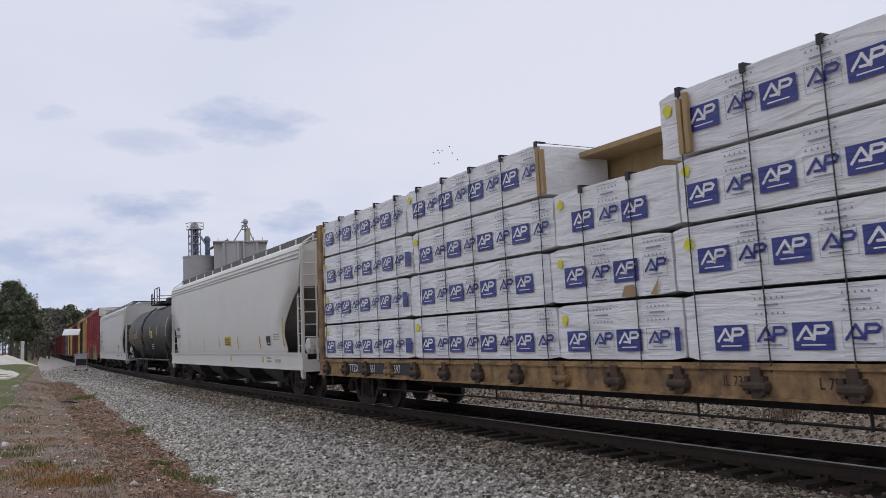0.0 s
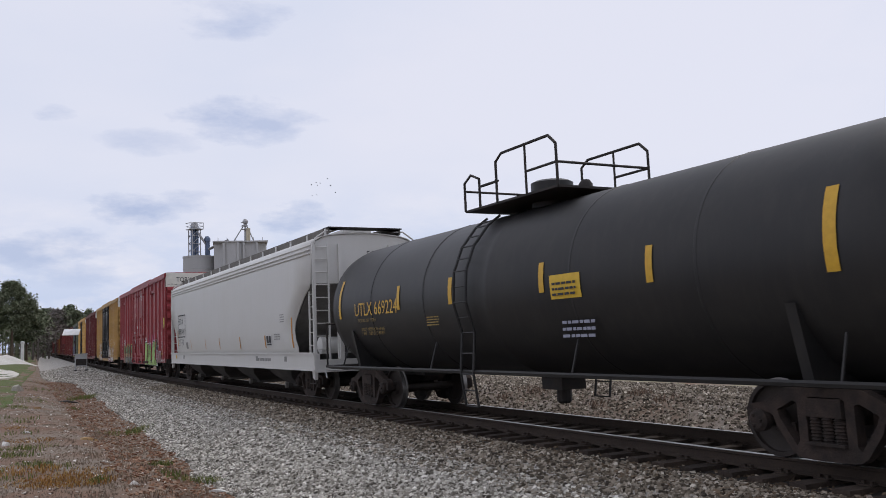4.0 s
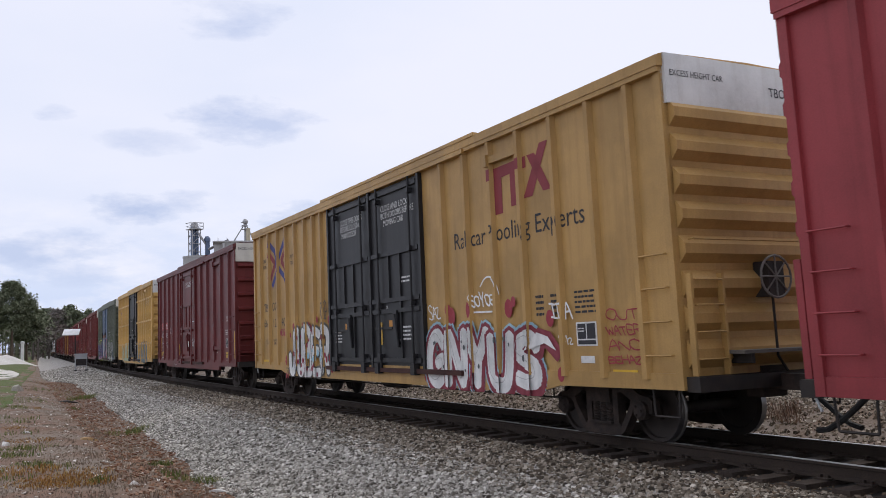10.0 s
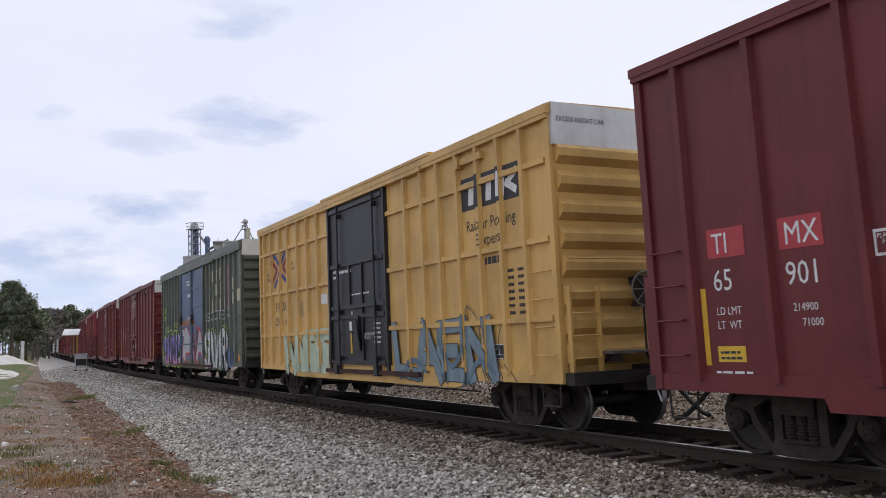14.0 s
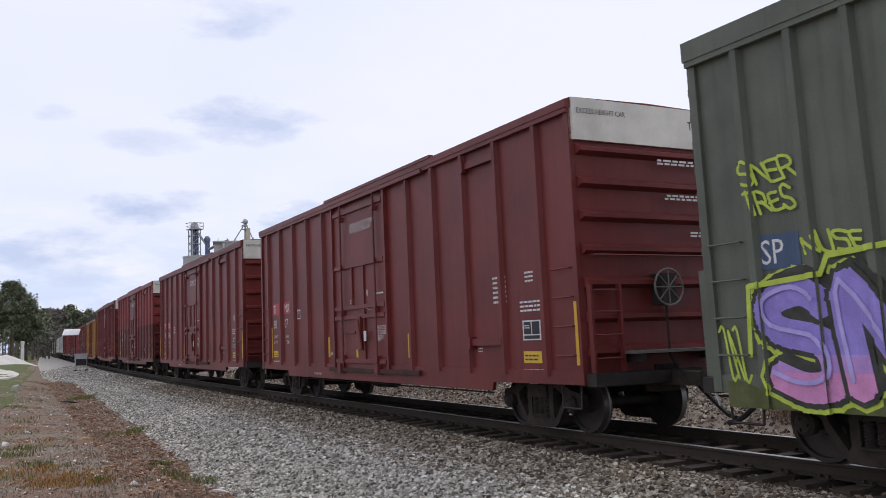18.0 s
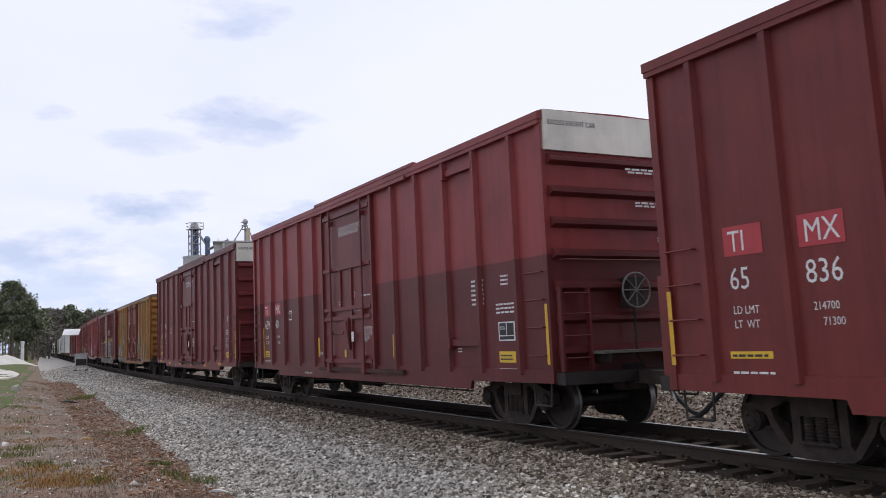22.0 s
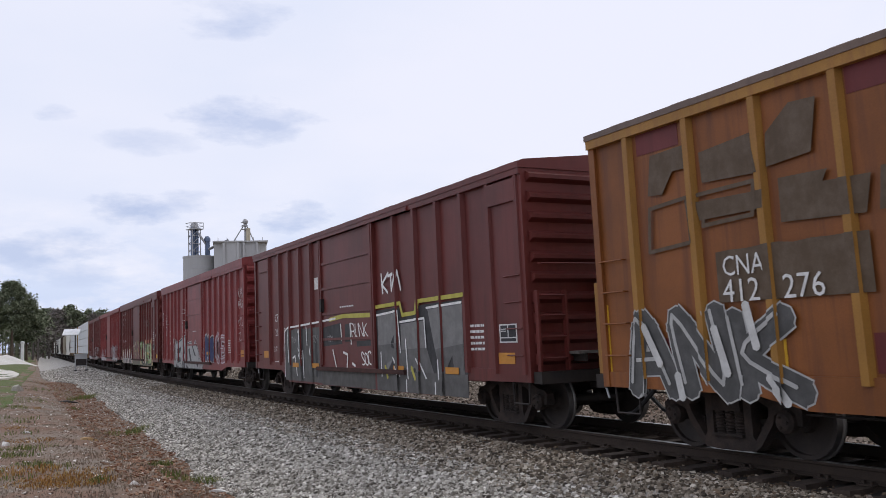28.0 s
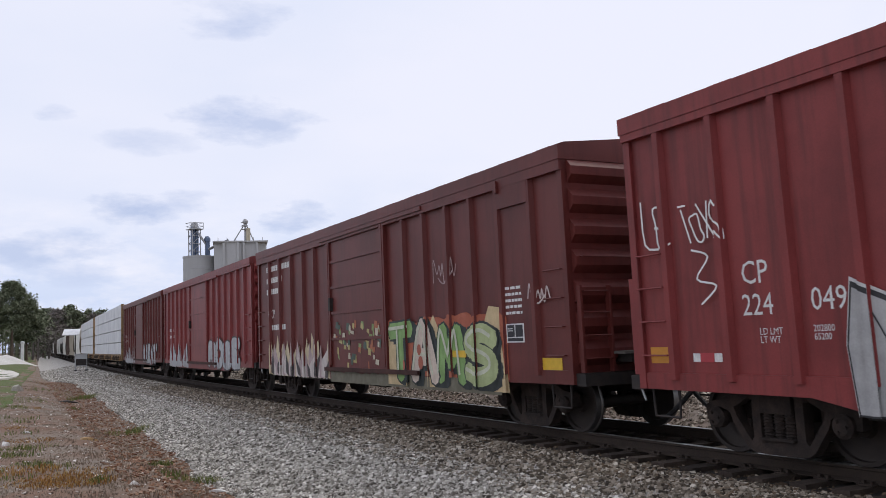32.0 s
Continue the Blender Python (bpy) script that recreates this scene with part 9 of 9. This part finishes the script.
chunk("wood_scrap", -6.7, 21.4, 0.42, 0.14, 0.09, 20, (0.50, 0.33, 0.16), "pale tan piece of broken wood on the bank", "wood")
chunk("plastic_scrap", -7.87, 22.7, 0.30, 0.10, 0.06, -10, (0.72, 0.72, 0.70), "white scrap of plastic lying on the bank", "litter")
chunk("paper_cup", -8.39, 20.3, 0.16, 0.13, 0.10, 40, (0.68, 0.66, 0.62), "crushed white paper cup in dead grass", "litter")
chunk("broken_pipe", -5.62, 14.0, 0.38, 0.08, 0.06, -28, (0.70, 0.68, 0.64), "short white broken pipe at the stone edge", "litter")
chunk("white_stone", -6.98, 13.3, 0.15, 0.11, 0.07, 10, (0.66, 0.64, 0.60), "small white stone on the bank", "stone")
chunk("white_stone", -5.5, 16.3, 0.20, 0.12, 0.08, 60, (0.66, 0.64, 0.60), "white stone among the ballast edge", "stone")
chunk("old_tie_piece", -5.3, 42.2, 1.2, 0.26, 0.20, 15, (0.05, 0.042, 0.037), "dark rotten piece of tie lying on the bank", "wood")
chunk("concrete_block", -6.92, 48.5, 0.55, 0.45, 0.42, 5, (0.42, 0.39, 0.34), "weathered grey concrete block in the grass", "block")

# ---------------------------------------------------------------- trackside cabinet with a solar panel
M_CABINET = paint("aluminium_cabinet", (0.46, 0.47, 0.48), 0.3)
M_PANELBACK = paint("white_panel_back", (0.72, 0.73, 0.74), 0.1)
cab_at = track(80, -2.9)
cab_z = cab_at.z - 0.16
cabinet = empty("relay_cabinet", label="silver trackside relay cabinet on legs with a white solar panel", category="cabinet")
cabinet.matrix_world = pose(cab_at.x, cab_at.y, cab_z, 0, 0, bearing(80))
part("case", boxes((-0.48, 0.48, -0.3, 0.3, 0.32, 1.30)), M_CABINET, cabinet)
part("lid", boxes((-0.53, 0.53, -0.36, 0.36, 1.30, 1.37)), M_CABINET, cabinet)
part("door", boxes((-0.42, 0.42, -0.325, -0.30, 0.38, 0.92)), M_STEEL, cabinet)
for x in (-0.42, 0.42):
    part("leg", boxes((x - 0.05, x + 0.05, -0.05, 0.05, -0.05, 0.34)), M_GALV, cabinet)
part("foot", boxes((-0.52, -0.30, -0.25, 0.25, -0.08, 0.02)), M_STEEL, cabinet)
part("foot", boxes((0.30, 0.52, -0.25, 0.25, -0.08, 0.02)), M_STEEL, cabinet)
bm = bmesh.new()
rod(bm, (-0.45, 0.1, 1.2), (-0.45, 0.1, 3.1), 0.05, 8)
part("mast", bm, M_STEEL, cabinet)
bm = bmesh.new()
loft(bm, [[(-1.50, -0.30, 2.92), (-0.22, -0.30, 2.92), (-0.02, 0.45, 3.42), (-1.30, 0.45, 3.42)], [(-1.50, -0.33, 2.97), (-0.22, -0.33, 2.97), (-0.02, 0.42, 3.47), (-1.30, 0.42, 3.47)]])
part("solar_panel", bm, M_PANELBACK, cabinet, "tilted white-backed solar panel")

# ---------------------------------------------------------------- pale gravel yard and heap, marker post
M_HEAP = material("pale_gravel_heap", (0.60, 0.58, 0.54), 0.9, 0, (0.45, 0.43, 0.39), 0.5, 0.7, grain=0.5, bump=0.6, bump_scale=6)


def patch(name, outline, mat, label, category, lift):
    bm = bmesh.new()
    vs = [bm.verts.new(track(s, o, ground_height(o) + lift)) for s, o in outline]
    low = [bm.verts.new(track(s, o, ground_height(o) - 0.2)) for s, o in outline]
    bm.faces.new(vs)
    for i in range(len(vs)):
        j = (i + 1) % len(vs)
        bm.faces.new((vs[i], low[i], low[j], vs[j]))
    return tagged(new(name, mesh(name, bm, mat)), label, category, kind="structure")


patch("gravel_road", [(61, -11), (63, -9.4), (67, -8.3), (73, -7.7), (82, -7.6), (92, -8.3), (104, -10), (120, -14), (120, -40), (61, -40)], M_ROADGRAVEL, "white gravel yard road curving off beside the line", "road", 0.10)


def mound(name, cx, cy, rx, ry, h, mat, label, category, seed):
    verts, faces = [], []
    n, k = 36, 9
    for i in range(k + 1):
        f = i / k
        for j in range(n):
            a = 2 * math.pi * j / n
            r = 1 - f
            x, y = cx + rx * r * math.cos(a), cy + ry * r * math.sin(a)
            z = h * (math.sin(f * math.pi / 2) ** 1.2) * (1 + 0.35 * noise.noise(Vector((x * 0.4, y * 0.4, seed)))) - 0.3
            verts.append((x, y, z))
    for i in range(k):
        for j in range(n):
            a, b = i * n + j, i * n + (j + 1) % n
            faces.append((a, b, b + n, a + n))
    me = bpy.data.meshes.new(name)
    me.from_pydata(verts, [], faces)
    me.materials.append(mat)
    me.shade_smooth()
    return tagged(new(name, me), label, category)


mound("gravel_mound", -4.6, 150, 5.2, 8, 1.7, M_HEAP, "long low heap of pale crushed gravel", "gravel heap", 2.0)
mound("gravel_mound", -15, 154, 9, 8, 1.8, M_HEAP, "long low heap of pale crushed gravel", "gravel heap", 6.0)
post_at = Vector((EYE[0] + 166 * math.tan(radians(2.83)), 166, 0))
marker = empty("marker_post", label="white plastic utility marker post by the gravel heaps", category="post")
marker.matrix_world = pose(post_at.x, post_at.y, 0.35)
bm = bmesh.new()
lathe(bm, [(0.26, 0.0), (0.26, 3.0), (0.32, 3.02), (0.32, 3.40), (0.05, 3.45)], "z", 12)
part("tube", bm, M_WHITE, marker, smooth=True)
part("base", boxes((-0.4, 0.4, -0.4, 0.4, -0.6, 0.1)), M_GALV, marker)

# ---------------------------------------------------------------- grain elevator beyond the train
M_CONCRETE = material("pale_silo_concrete", (0.44, 0.44, 0.44), 0.85, 0, (0.36, 0.36, 0.36), 0.15, 0.7, streak=0.5, streak_rgb=(0.33, 0.32, 0.31), grain=0.15)
M_TOWER = paint("pale_tower_steel", (0.42, 0.42, 0.43), 0.3)
M_TOWERBLUE = paint("blue_grey_leg_casing", (0.13, 0.17, 0.26), 0.3)
M_TANLEG = paint("tan_leg_casing", (0.50, 0.44, 0.32), 0.3)


def far_at(heading, dist, height=0.0):
    """A place by its heading from the tripod (degrees right of the line) and how high its top stands (degrees)."""
    return Vector((EYE[0] + dist * math.sin(radians(heading)), dist * math.cos(radians(heading)), EYE[2] + dist * math.tan(radians(height))))


silo = empty("grain_silo", label="round pale concrete grain silo beyond the train", category="silo")
c = far_at(12.95, 158, 5.76)
silo.matrix_world = pose(c.x, c.y, 0)
bm = bmesh.new()
lathe(bm, [(2.75, -0.6), (2.75, c.z - 0.3), (2.85, c.z - 0.3), (2.85, c.z), (0.2, c.z + 0.25)], "z", 32)
part("wall", bm, M_CONCRETE, silo, smooth=True)
for i in range(9):
    bm = bmesh.new()
    z = 1 + i * (c.z - 1.5) / 9
    lathe(bm, [(2.75, z), (2.79, z + 0.03), (2.79, z + 0.12), (2.75, z + 0.15)], "z", 32)
    part("hoop", bm, M_CONCRETE, silo, smooth=True)

bins = empty("grain_bin_block", label="faceted pale concrete grain bins beyond the train", category="grain bins")
a, b = far_at(13.85, 154, 6.53), far_at(17.12, 154, 6.53)
mid = (a + b) / 2
bins.matrix_world = pose(mid.x, mid.y, 0, 0, 0, -15)
wid = (b - a).length / 2
top = mid.z
bm = bmesh.new()
pts = [(-wid, -1), (-wid * 0.62, -3.2), (-wid * 0.1, -3.4), (wid * 0.12, -3.0), (wid * 0.62, -3.2), (wid, -1), (wid, 5), (-wid, 5)]
loft(bm, [[(x, y, z) for x, y in pts] for z in (-0.6, top)])
part("wall", bm, M_CONCRETE, bins)
part("roof_slab", boxes((-wid - 0.15, wid + 0.15, -3.55, 5.1, top, top + 0.22)), M_CONCRETE, bins)
for x in (-wid * 0.62, -wid * 0.1, wid * 0.12, wid * 0.62):
    part("buttress", boxes((x - 0.18, x + 0.18, -3.55, -3.0, -0.6, top - 0.1)), M_CONCRETE, bins)
for i in range(6):
    bm = bmesh.new()
    x = -wid + 2 * wid * (i + 0.5) / 6
    rod(bm, (x, -3.4, top + 0.2), (x, -3.4, top + 0.75), 0.05, 5)
    part("roof_vent", bm, M_TOWER, bins)
bm = bmesh.new()
for i in range(3):
    pipe(bm, [(-wid - 0.9, -0.5, top - 0.9), (-wid * 0.45, -1.5, top + 0.55)], 0.22, 6)
part("conveyor", bm, M_TOWER, bins)


def leg_tower(label, heading, dist, h_top, z_base, w, mats, dome):
    """A braced bucket elevator tower with a head house."""
    p = far_at(heading, dist, h_top)
    t = empty("elevator_tower", label=label, category="elevator tower")
    t.matrix_world = pose(p.x, p.y, z_base, 0, 0, 12)
    h = p.z - z_base
    for x in (-w, w):
        for y in (-w, w):
            bm = bmesh.new()
            rod(bm, (x, y, 0), (x, y, h * 0.82), 0.10, 6)
            part("column", bm, mats[0], t)
    n = 4
    for i in range(n):
        z0, z1 = h * 0.82 * i / n, h * 0.82 * (i + 1) / n
        for y in (-w, w):
            bm = bmesh.new()
            rod(bm, (-w, y, z0), (w, y, z1), 0.06, 5)
            part("brace", bm, mats[0], t)
            bm = bmesh.new()
            rod(bm, (-w, y, z1), (w, y, z1), 0.07, 5)
            part("beam", bm, mats[0], t)
    for x in (-0.35, 0.35):
        part("leg_casing", boxes((x - 0.26, x + 0.26, -0.3, 0.3, -1, h * 0.9)), mats[1], t)
    bm = bmesh.new()
    lathe(bm, [(dome, h * 0.80), (dome * 1.02, h * 0.90), (dome * 0.8, h * 0.97), (dome * 0.2, h)], "z", 14)
    part("head", bm, mats[0], t, smooth=True)
    part("deck", boxes((-w * 1.5, w * 1.5, -w * 1.5, w * 1.5, h * 0.79, h * 0.81)), mats[0], t)
    for z in (h * 0.88, h * 0.97):
        bm = bmesh.new()
        q = w * 1.5
        pipe(bm, [(-q, -q, z), (q, -q, z), (q, q, z), (-q, q, z), (-q, -q, z)], 0.05, 5)
        part("hand_rail", bm, mats[0], t)
    for x in (-1, 0, 1):
        bm = bmesh.new()
        rod(bm, (x * w * 1.5, -w * 1.5, h * 0.8), (x * w * 1.5, -w * 1.5, h * 0.97), 0.05, 5)
        part("rail_post", bm, mats[0], t)
    return t


tower_a = leg_tower("pale steel bucket elevator tower with a railed head", 12.66, 158, 7.95, c.z - 0.4, 0.75, (M_TOWER, M_TOWERBLUE), 0.62)
p = far_at(13.44, 157, 6.9)
spout = empty("transfer_leg", label="blue-grey steel transfer leg between the bins", category="elevator leg")
spout.matrix_world = pose(p.x, p.y, 0)
part("casing", boxes((-0.35, 0.35, -0.35, 0.35, -0.5, p.z - 0.5)), M_TOWERBLUE, spout)
bm = bmesh.new()
lathe(bm, [(0.55, p.z - 0.5), (0.55, p.z), (0.3, p.z + 0.4)], "z", 10)
part("head", bm, M_TOWERBLUE, spout)
bm = bmesh.new()
rod(bm, (-1.6, 0, p.z + 1.1), (0, 0, p.z - 1.4), 0.18, 6)
part("chute", bm, M_TOWER, spout)
p2 = far_at(15.82, 155, 8.14)
tower_b = empty("elevator_tower", label="tan elevator leg with side stays on the bin roof", category="elevator tower")
tower_b.matrix_world = pose(p2.x, p2.y, top + 0.2)
h = p2.z - top - 0.2
part("casing", boxes((0.05, 0.75, -0.4, 0.4, 0, h * 0.62)), M_TANLEG, tower_b)
for x in (-2.3, 1.7):
    bm = bmesh.new()
    rod(bm, (x, 0, 0), (0, 0, h * 0.85), 0.10, 6)
    part("stay", bm, M_TOWER, tower_b)
bm = bmesh.new()
rod(bm, (-0.1, 0, 0.1), (0, 0, h * 0.9), 0.16, 8)
lathe(bm, [(0.42, h * 0.82), (0.48, h * 0.92), (0.2, h)], "z", 12)
part("head", bm, M_TOWER, tower_b)
for z in (0.58, 0.72, 0.86):
    part("deck", boxes((-0.7, 0.3, -0.5, 0.5, h * z - 0.04, h * z + 0.04)), M_TOWER, tower_b)

# ---------------------------------------------------------------- trees
M_NEEDLES = island_material("pine_needles", [(0.0, (0.095, 0.11, 0.068)), (0.5, (0.145, 0.165, 0.10)), (1.0, (0.21, 0.225, 0.145))], 0.8)
M_BARE = island_material("bare_twigs", [(0.0, (0.13, 0.11, 0.10)), (0.6, (0.165, 0.145, 0.13)), (1.0, (0.20, 0.18, 0.165))], 0.9)


def crown_mesh(seed, h, spread_, base, clumps, leaves, leaf, mat, bare=False):
    """Clumps of small leaf cards on an uneven crown."""
    rng = random.Random(seed)
    verts, faces = [], []
    for _ in range(clumps):
        f = rng.random() ** 0.8
        z = base + (h - base) * f
        reach = spread_ * (math.sin(math.pi * (0.18 + 0.78 * f)) ** 0.8) * rng.uniform(0.35, 1.08)
        a = rng.uniform(0, 6.283)
        cx, cy, cz = reach * math.cos(a), reach * math.sin(a), z + rng.uniform(-0.4, 0.4)
        cr = spread_ * rng.uniform(0.16, 0.34)
        for _ in range(leaves):
            d = Vector((rng.gauss(0, 1), rng.gauss(0, 1), rng.gauss(0, 0.55))) * cr * 0.55
            e = Euler((rng.uniform(-1, 1), rng.uniform(-1, 1), rng.uniform(0, 6.28))).to_matrix()
            s = leaf * rng.uniform(0.5, 1.4)
            b = len(verts)
            thin = 0.25 if bare else 0.55
            for x, y in ((-1, -thin), (1, -thin * 0.6), (1.1, thin * 0.7), (-0.8, thin)):
                verts.append(tuple(Vector((cx, cy, cz)) + d + e @ Vector((x * s, y * s, 0))))
            faces.append((b, b + 1, b + 2, b + 3))
    me = bpy.data.meshes.new("crown")
    me.from_pydata(verts, [], faces)
    me.materials.append(mat)
    return me


def trunk_bm(h, r, seed, limbs=9, base=0.45):
    rng = random.Random(seed)
    bm = bmesh.new()
    rings = []
    for i in range(7):
        f = i / 6
        rad = r * (1 - 0.85 * f) * (1.25 if i == 0 else 1)
        ox, oy = 0.25 * r * math.sin(f * 4 + seed), 0.25 * r * math.cos(f * 3 + seed)
        rings.append([(ox + rad * math.cos(t * math.pi / 4), oy + rad * math.sin(t * math.pi / 4), h * f * 0.95 - 0.4) for t in range(8)])
    loft(bm, rings)
    for _ in range(limbs):
        z = h * rng.uniform(base, 0.9)
        a = rng.uniform(0, 6.283)
        ln = h * 0.16 * rng.uniform(0.6, 1.3)
        rod(bm, (0, 0, z), (ln * math.cos(a), ln * math.sin(a), z + ln * 0.35), r * 0.16, 5)
    return bm


def tree(label, category, heading, dist, top_angle, spread_, seed, base=0.3, clumps=60, leaves=34, leaf=0.32, mat=None, bare=False, ground_z=0.0):
    p = far_at(heading, dist, top_angle)
    h = p.z - ground_z
    t = empty("pine_tree" if not bare else "bare_tree", label=label, category=category)
    t.matrix_world = pose(p.x, p.y, ground_z)
    part("trunk", trunk_bm(h, h * 0.022, seed), M_BARK, t)
    part("crown", crown_mesh(seed, h, spread_, h * base, clumps, leaves, leaf, mat or M_NEEDLES, bare), None, t)
    return t


tree("tall dark green pine with a rounded crown at the wood's edge", "tree", 2.25, 190, 4.15, 3.9, 1, 0.46, 150, 110, 0.17)
tree("dark green pine leaning over the clearing", "tree", 1.15, 196, 3.75, 3.8, 2, 0.44, 120, 100, 0.18)
tree("dark green pine with sparse lower limbs", "tree", 3.05, 205, 3.1, 3.0, 3, 0.35, 110, 90, 0.20)
tree("dark green pine in the wood", "tree", -0.4, 190, 3.4, 4.0, 4, 0.3, 110, 80, 0.22)
tree("dark green pine in the wood", "tree", -2.2, 190, 3.9, 4.0, 5, 0.3, 110, 60, 0.25)
wood_rnd = random.Random(77)
for i, (hd, ta, sp, bare) in enumerate([(3.6, 2.35, 3.2, False), (3.95, 2.6, 3.0, False), (4.4, 2.65, 4.2, True), (4.75, 2.55, 4.0, True), (5.1, 2.5, 2.6, False), (5.35, 2.78, 3.4, False), (5.7, 2.45, 3.2, False),
                                        (6.05, 2.25, 3.4, True), (6.5, 2.5, 2.8, False), (6.75, 2.2, 3.2, True), (7.1, 2.45, 3.0, False), (7.6, 2.3, 3.4, False), (8.2, 2.2, 3.5, True)]):
    tree("dark green pine of the far tree line" if not bare else "leafless grey hardwood of the far tree line", "tree", hd, 300 + 12 * (i % 3), ta, sp * 1.3, 100 + i, 0.15, 70, 50, 0.34, M_BARE if bare else M_NEEDLES, bare)


def woods(name, h0, h1, dist, top_a, count, mat, label, seed, leaf=0.46, low=0.0):
    """A far wood as one mass of trunks and ragged crowns."""
    rng = random.Random(seed)
    verts, faces = [], []
    for _ in range(count):
        hd = rng.uniform(h0, h1)
        d = dist * rng.uniform(0.95, 1.2)
        p = far_at(hd, d, top_a * rng.uniform(0.72, 1.0))
        hh = p.z
        for _ in range(170):
            f = low + (1 - low) * rng.random() ** 0.7
            r = 3.4 * math.sin(math.pi * (0.15 + 0.8 * f)) * math.sqrt(rng.random())
            a = rng.uniform(0, 6.283)
            c0 = Vector((p.x + r * math.cos(a), p.y + r * math.sin(a), 0.3 + hh * f))
            e = Euler((rng.uniform(-1, 1), rng.uniform(-1, 1), rng.uniform(0, 6.28))).to_matrix()
            s = leaf * rng.uniform(0.5, 1.5)
            b = len(verts)
            for x, y in ((-1, -0.6), (1, -0.5), (1.1, 0.6), (-0.8, 0.5)):
                verts.append(tuple(c0 + e @ Vector((x * s, y * s, 0))))
            faces.append((b, b + 1, b + 2, b + 3))
        b = len(verts)
        w = 0.22
        verts += [(p.x - w, p.y, -0.5), (p.x + w, p.y, -0.5), (p.x + w * 0.5, p.y, hh * 0.9), (p.x - w * 0.5, p.y, hh * 0.9)]
        faces.append((b, b + 1, b + 2, b + 3))
    me = bpy.data.meshes.new(name)
    me.from_pydata(verts, [], faces)
    me.materials.append(mat)
    return tagged(new(name, me), label, "woods", kind="stuff")


woods("far_woods", -16, 4.2, 225, 2.4, 90, M_NEEDLES, "dark pine wood beyond the clearing", 41, 0.34, 0.38)
woods("bare_thicket", -16, 6, 232, 1.75, 60, M_BARE, "grey-brown leafless thicket at the foot of the pines", 44, 0.2)
woods("far_hardwoods", 2.5, 14, 340, 2.1, 70, M_BARE, "leafless grey-brown far wood behind the line", 42)
woods("far_pines", 3.0, 20, 360, 2.0, 80, M_NEEDLES, "dark green far wood behind the line", 43)

# ---------------------------------------------------------------- a small flock of birds
M_BIRD = material("dark_feathers", (0.03, 0.03, 0.03), 0.8, scale=10)
BIRDS = []
bird_rnd = random.Random(14)
for i in range(9):
    bird = empty("bird", label="small dark bird flying far off over the train", category="bird", group="flock of birds")
    bm = bmesh.new()
    lathe(bm, [(0.012, -0.17), (0.065, -0.08), (0.07, 0.03), (0.04, 0.13), (0.012, 0.2)], "y", 8)
    part("body", bm, M_BIRD, bird, smooth=True)
    for k in (-1, 1):
        bm = bmesh.new()
        loft(bm, [[(k * 0.04, -0.07, 0.02), (k * 0.04, 0.08, 0.02), (k * 0.04, 0.08, 0.033), (k * 0.04, -0.07, 0.033)], [(k * 0.33, -0.02, 0.11), (k * 0.33, 0.06, 0.11), (k * 0.33, 0.06, 0.118), (k * 0.33, -0.02, 0.118)]])
        part("wing", bm, M_BIRD, bird)
    BIRDS.append((bird, bird_rnd.uniform(-1.0, 1.0), bird_rnd.uniform(-0.75, 0.75)))

# ---------------------------------------------------------------- motion


def motions():
    """The train rolls towards the camera; every wheelset turns as it rolls."""
    times = [i * 0.5 for i in range(65)]
    for car, centre in CARS:
        rows = []
        for t in times:
            s = centre - run(t)
            inset = car["half"] - 1.75
            a, b = track(s - inset), track(s + inset)
            d = b - a
            yaw = math.degrees(math.atan2(-d.x, d.y))
            mid = (a + b) / 2
            rows.append((t, pose(mid.x, mid.y, mid.z, math.degrees(math.atan2(d.z, d.y)), 0, yaw)))
        walk(car, rows)
    for bird, da, de in BIRDS:
        rows = []
        for t, heading, height, dist in ((0.0, 29.0, 11.9, 165), (1.2, 26.6, 11.8, 175), (2.0, 24.8, 11.6, 190), (4.6, 19.0, 9.2, 270), (6.0, 15.5, 7.0, 420), (9.0, 12.0, 3.2, 900), (14.0, 10.0, 1.0, 1800), (32.0, 9.0, 0.4, 2600)):
            p = far_at(heading + da, dist, height + de)
            rows.append((t, pose(p.x, p.y, p.z, 0, 0, 60)))
        walk(bird, rows)
    turns = {}
    for ws, k in WHEELS:
        if k not in turns:
            rows = []
            for i in range(481):
                t = i / 15
                rows.append((t, pose(0, k * AXLE, WHEEL_R) @ Matrix.Rotation(run(t) / WHEEL_R, 4, "X")))
            walk(ws, rows)
            turns[k] = ws.animation_data
        else:
            ws.rotation_mode = "QUATERNION"
            keys = ws.animation_data_create()
            keys.action, keys.action_slot = turns[k].action, turns[k].action_slot


motions()
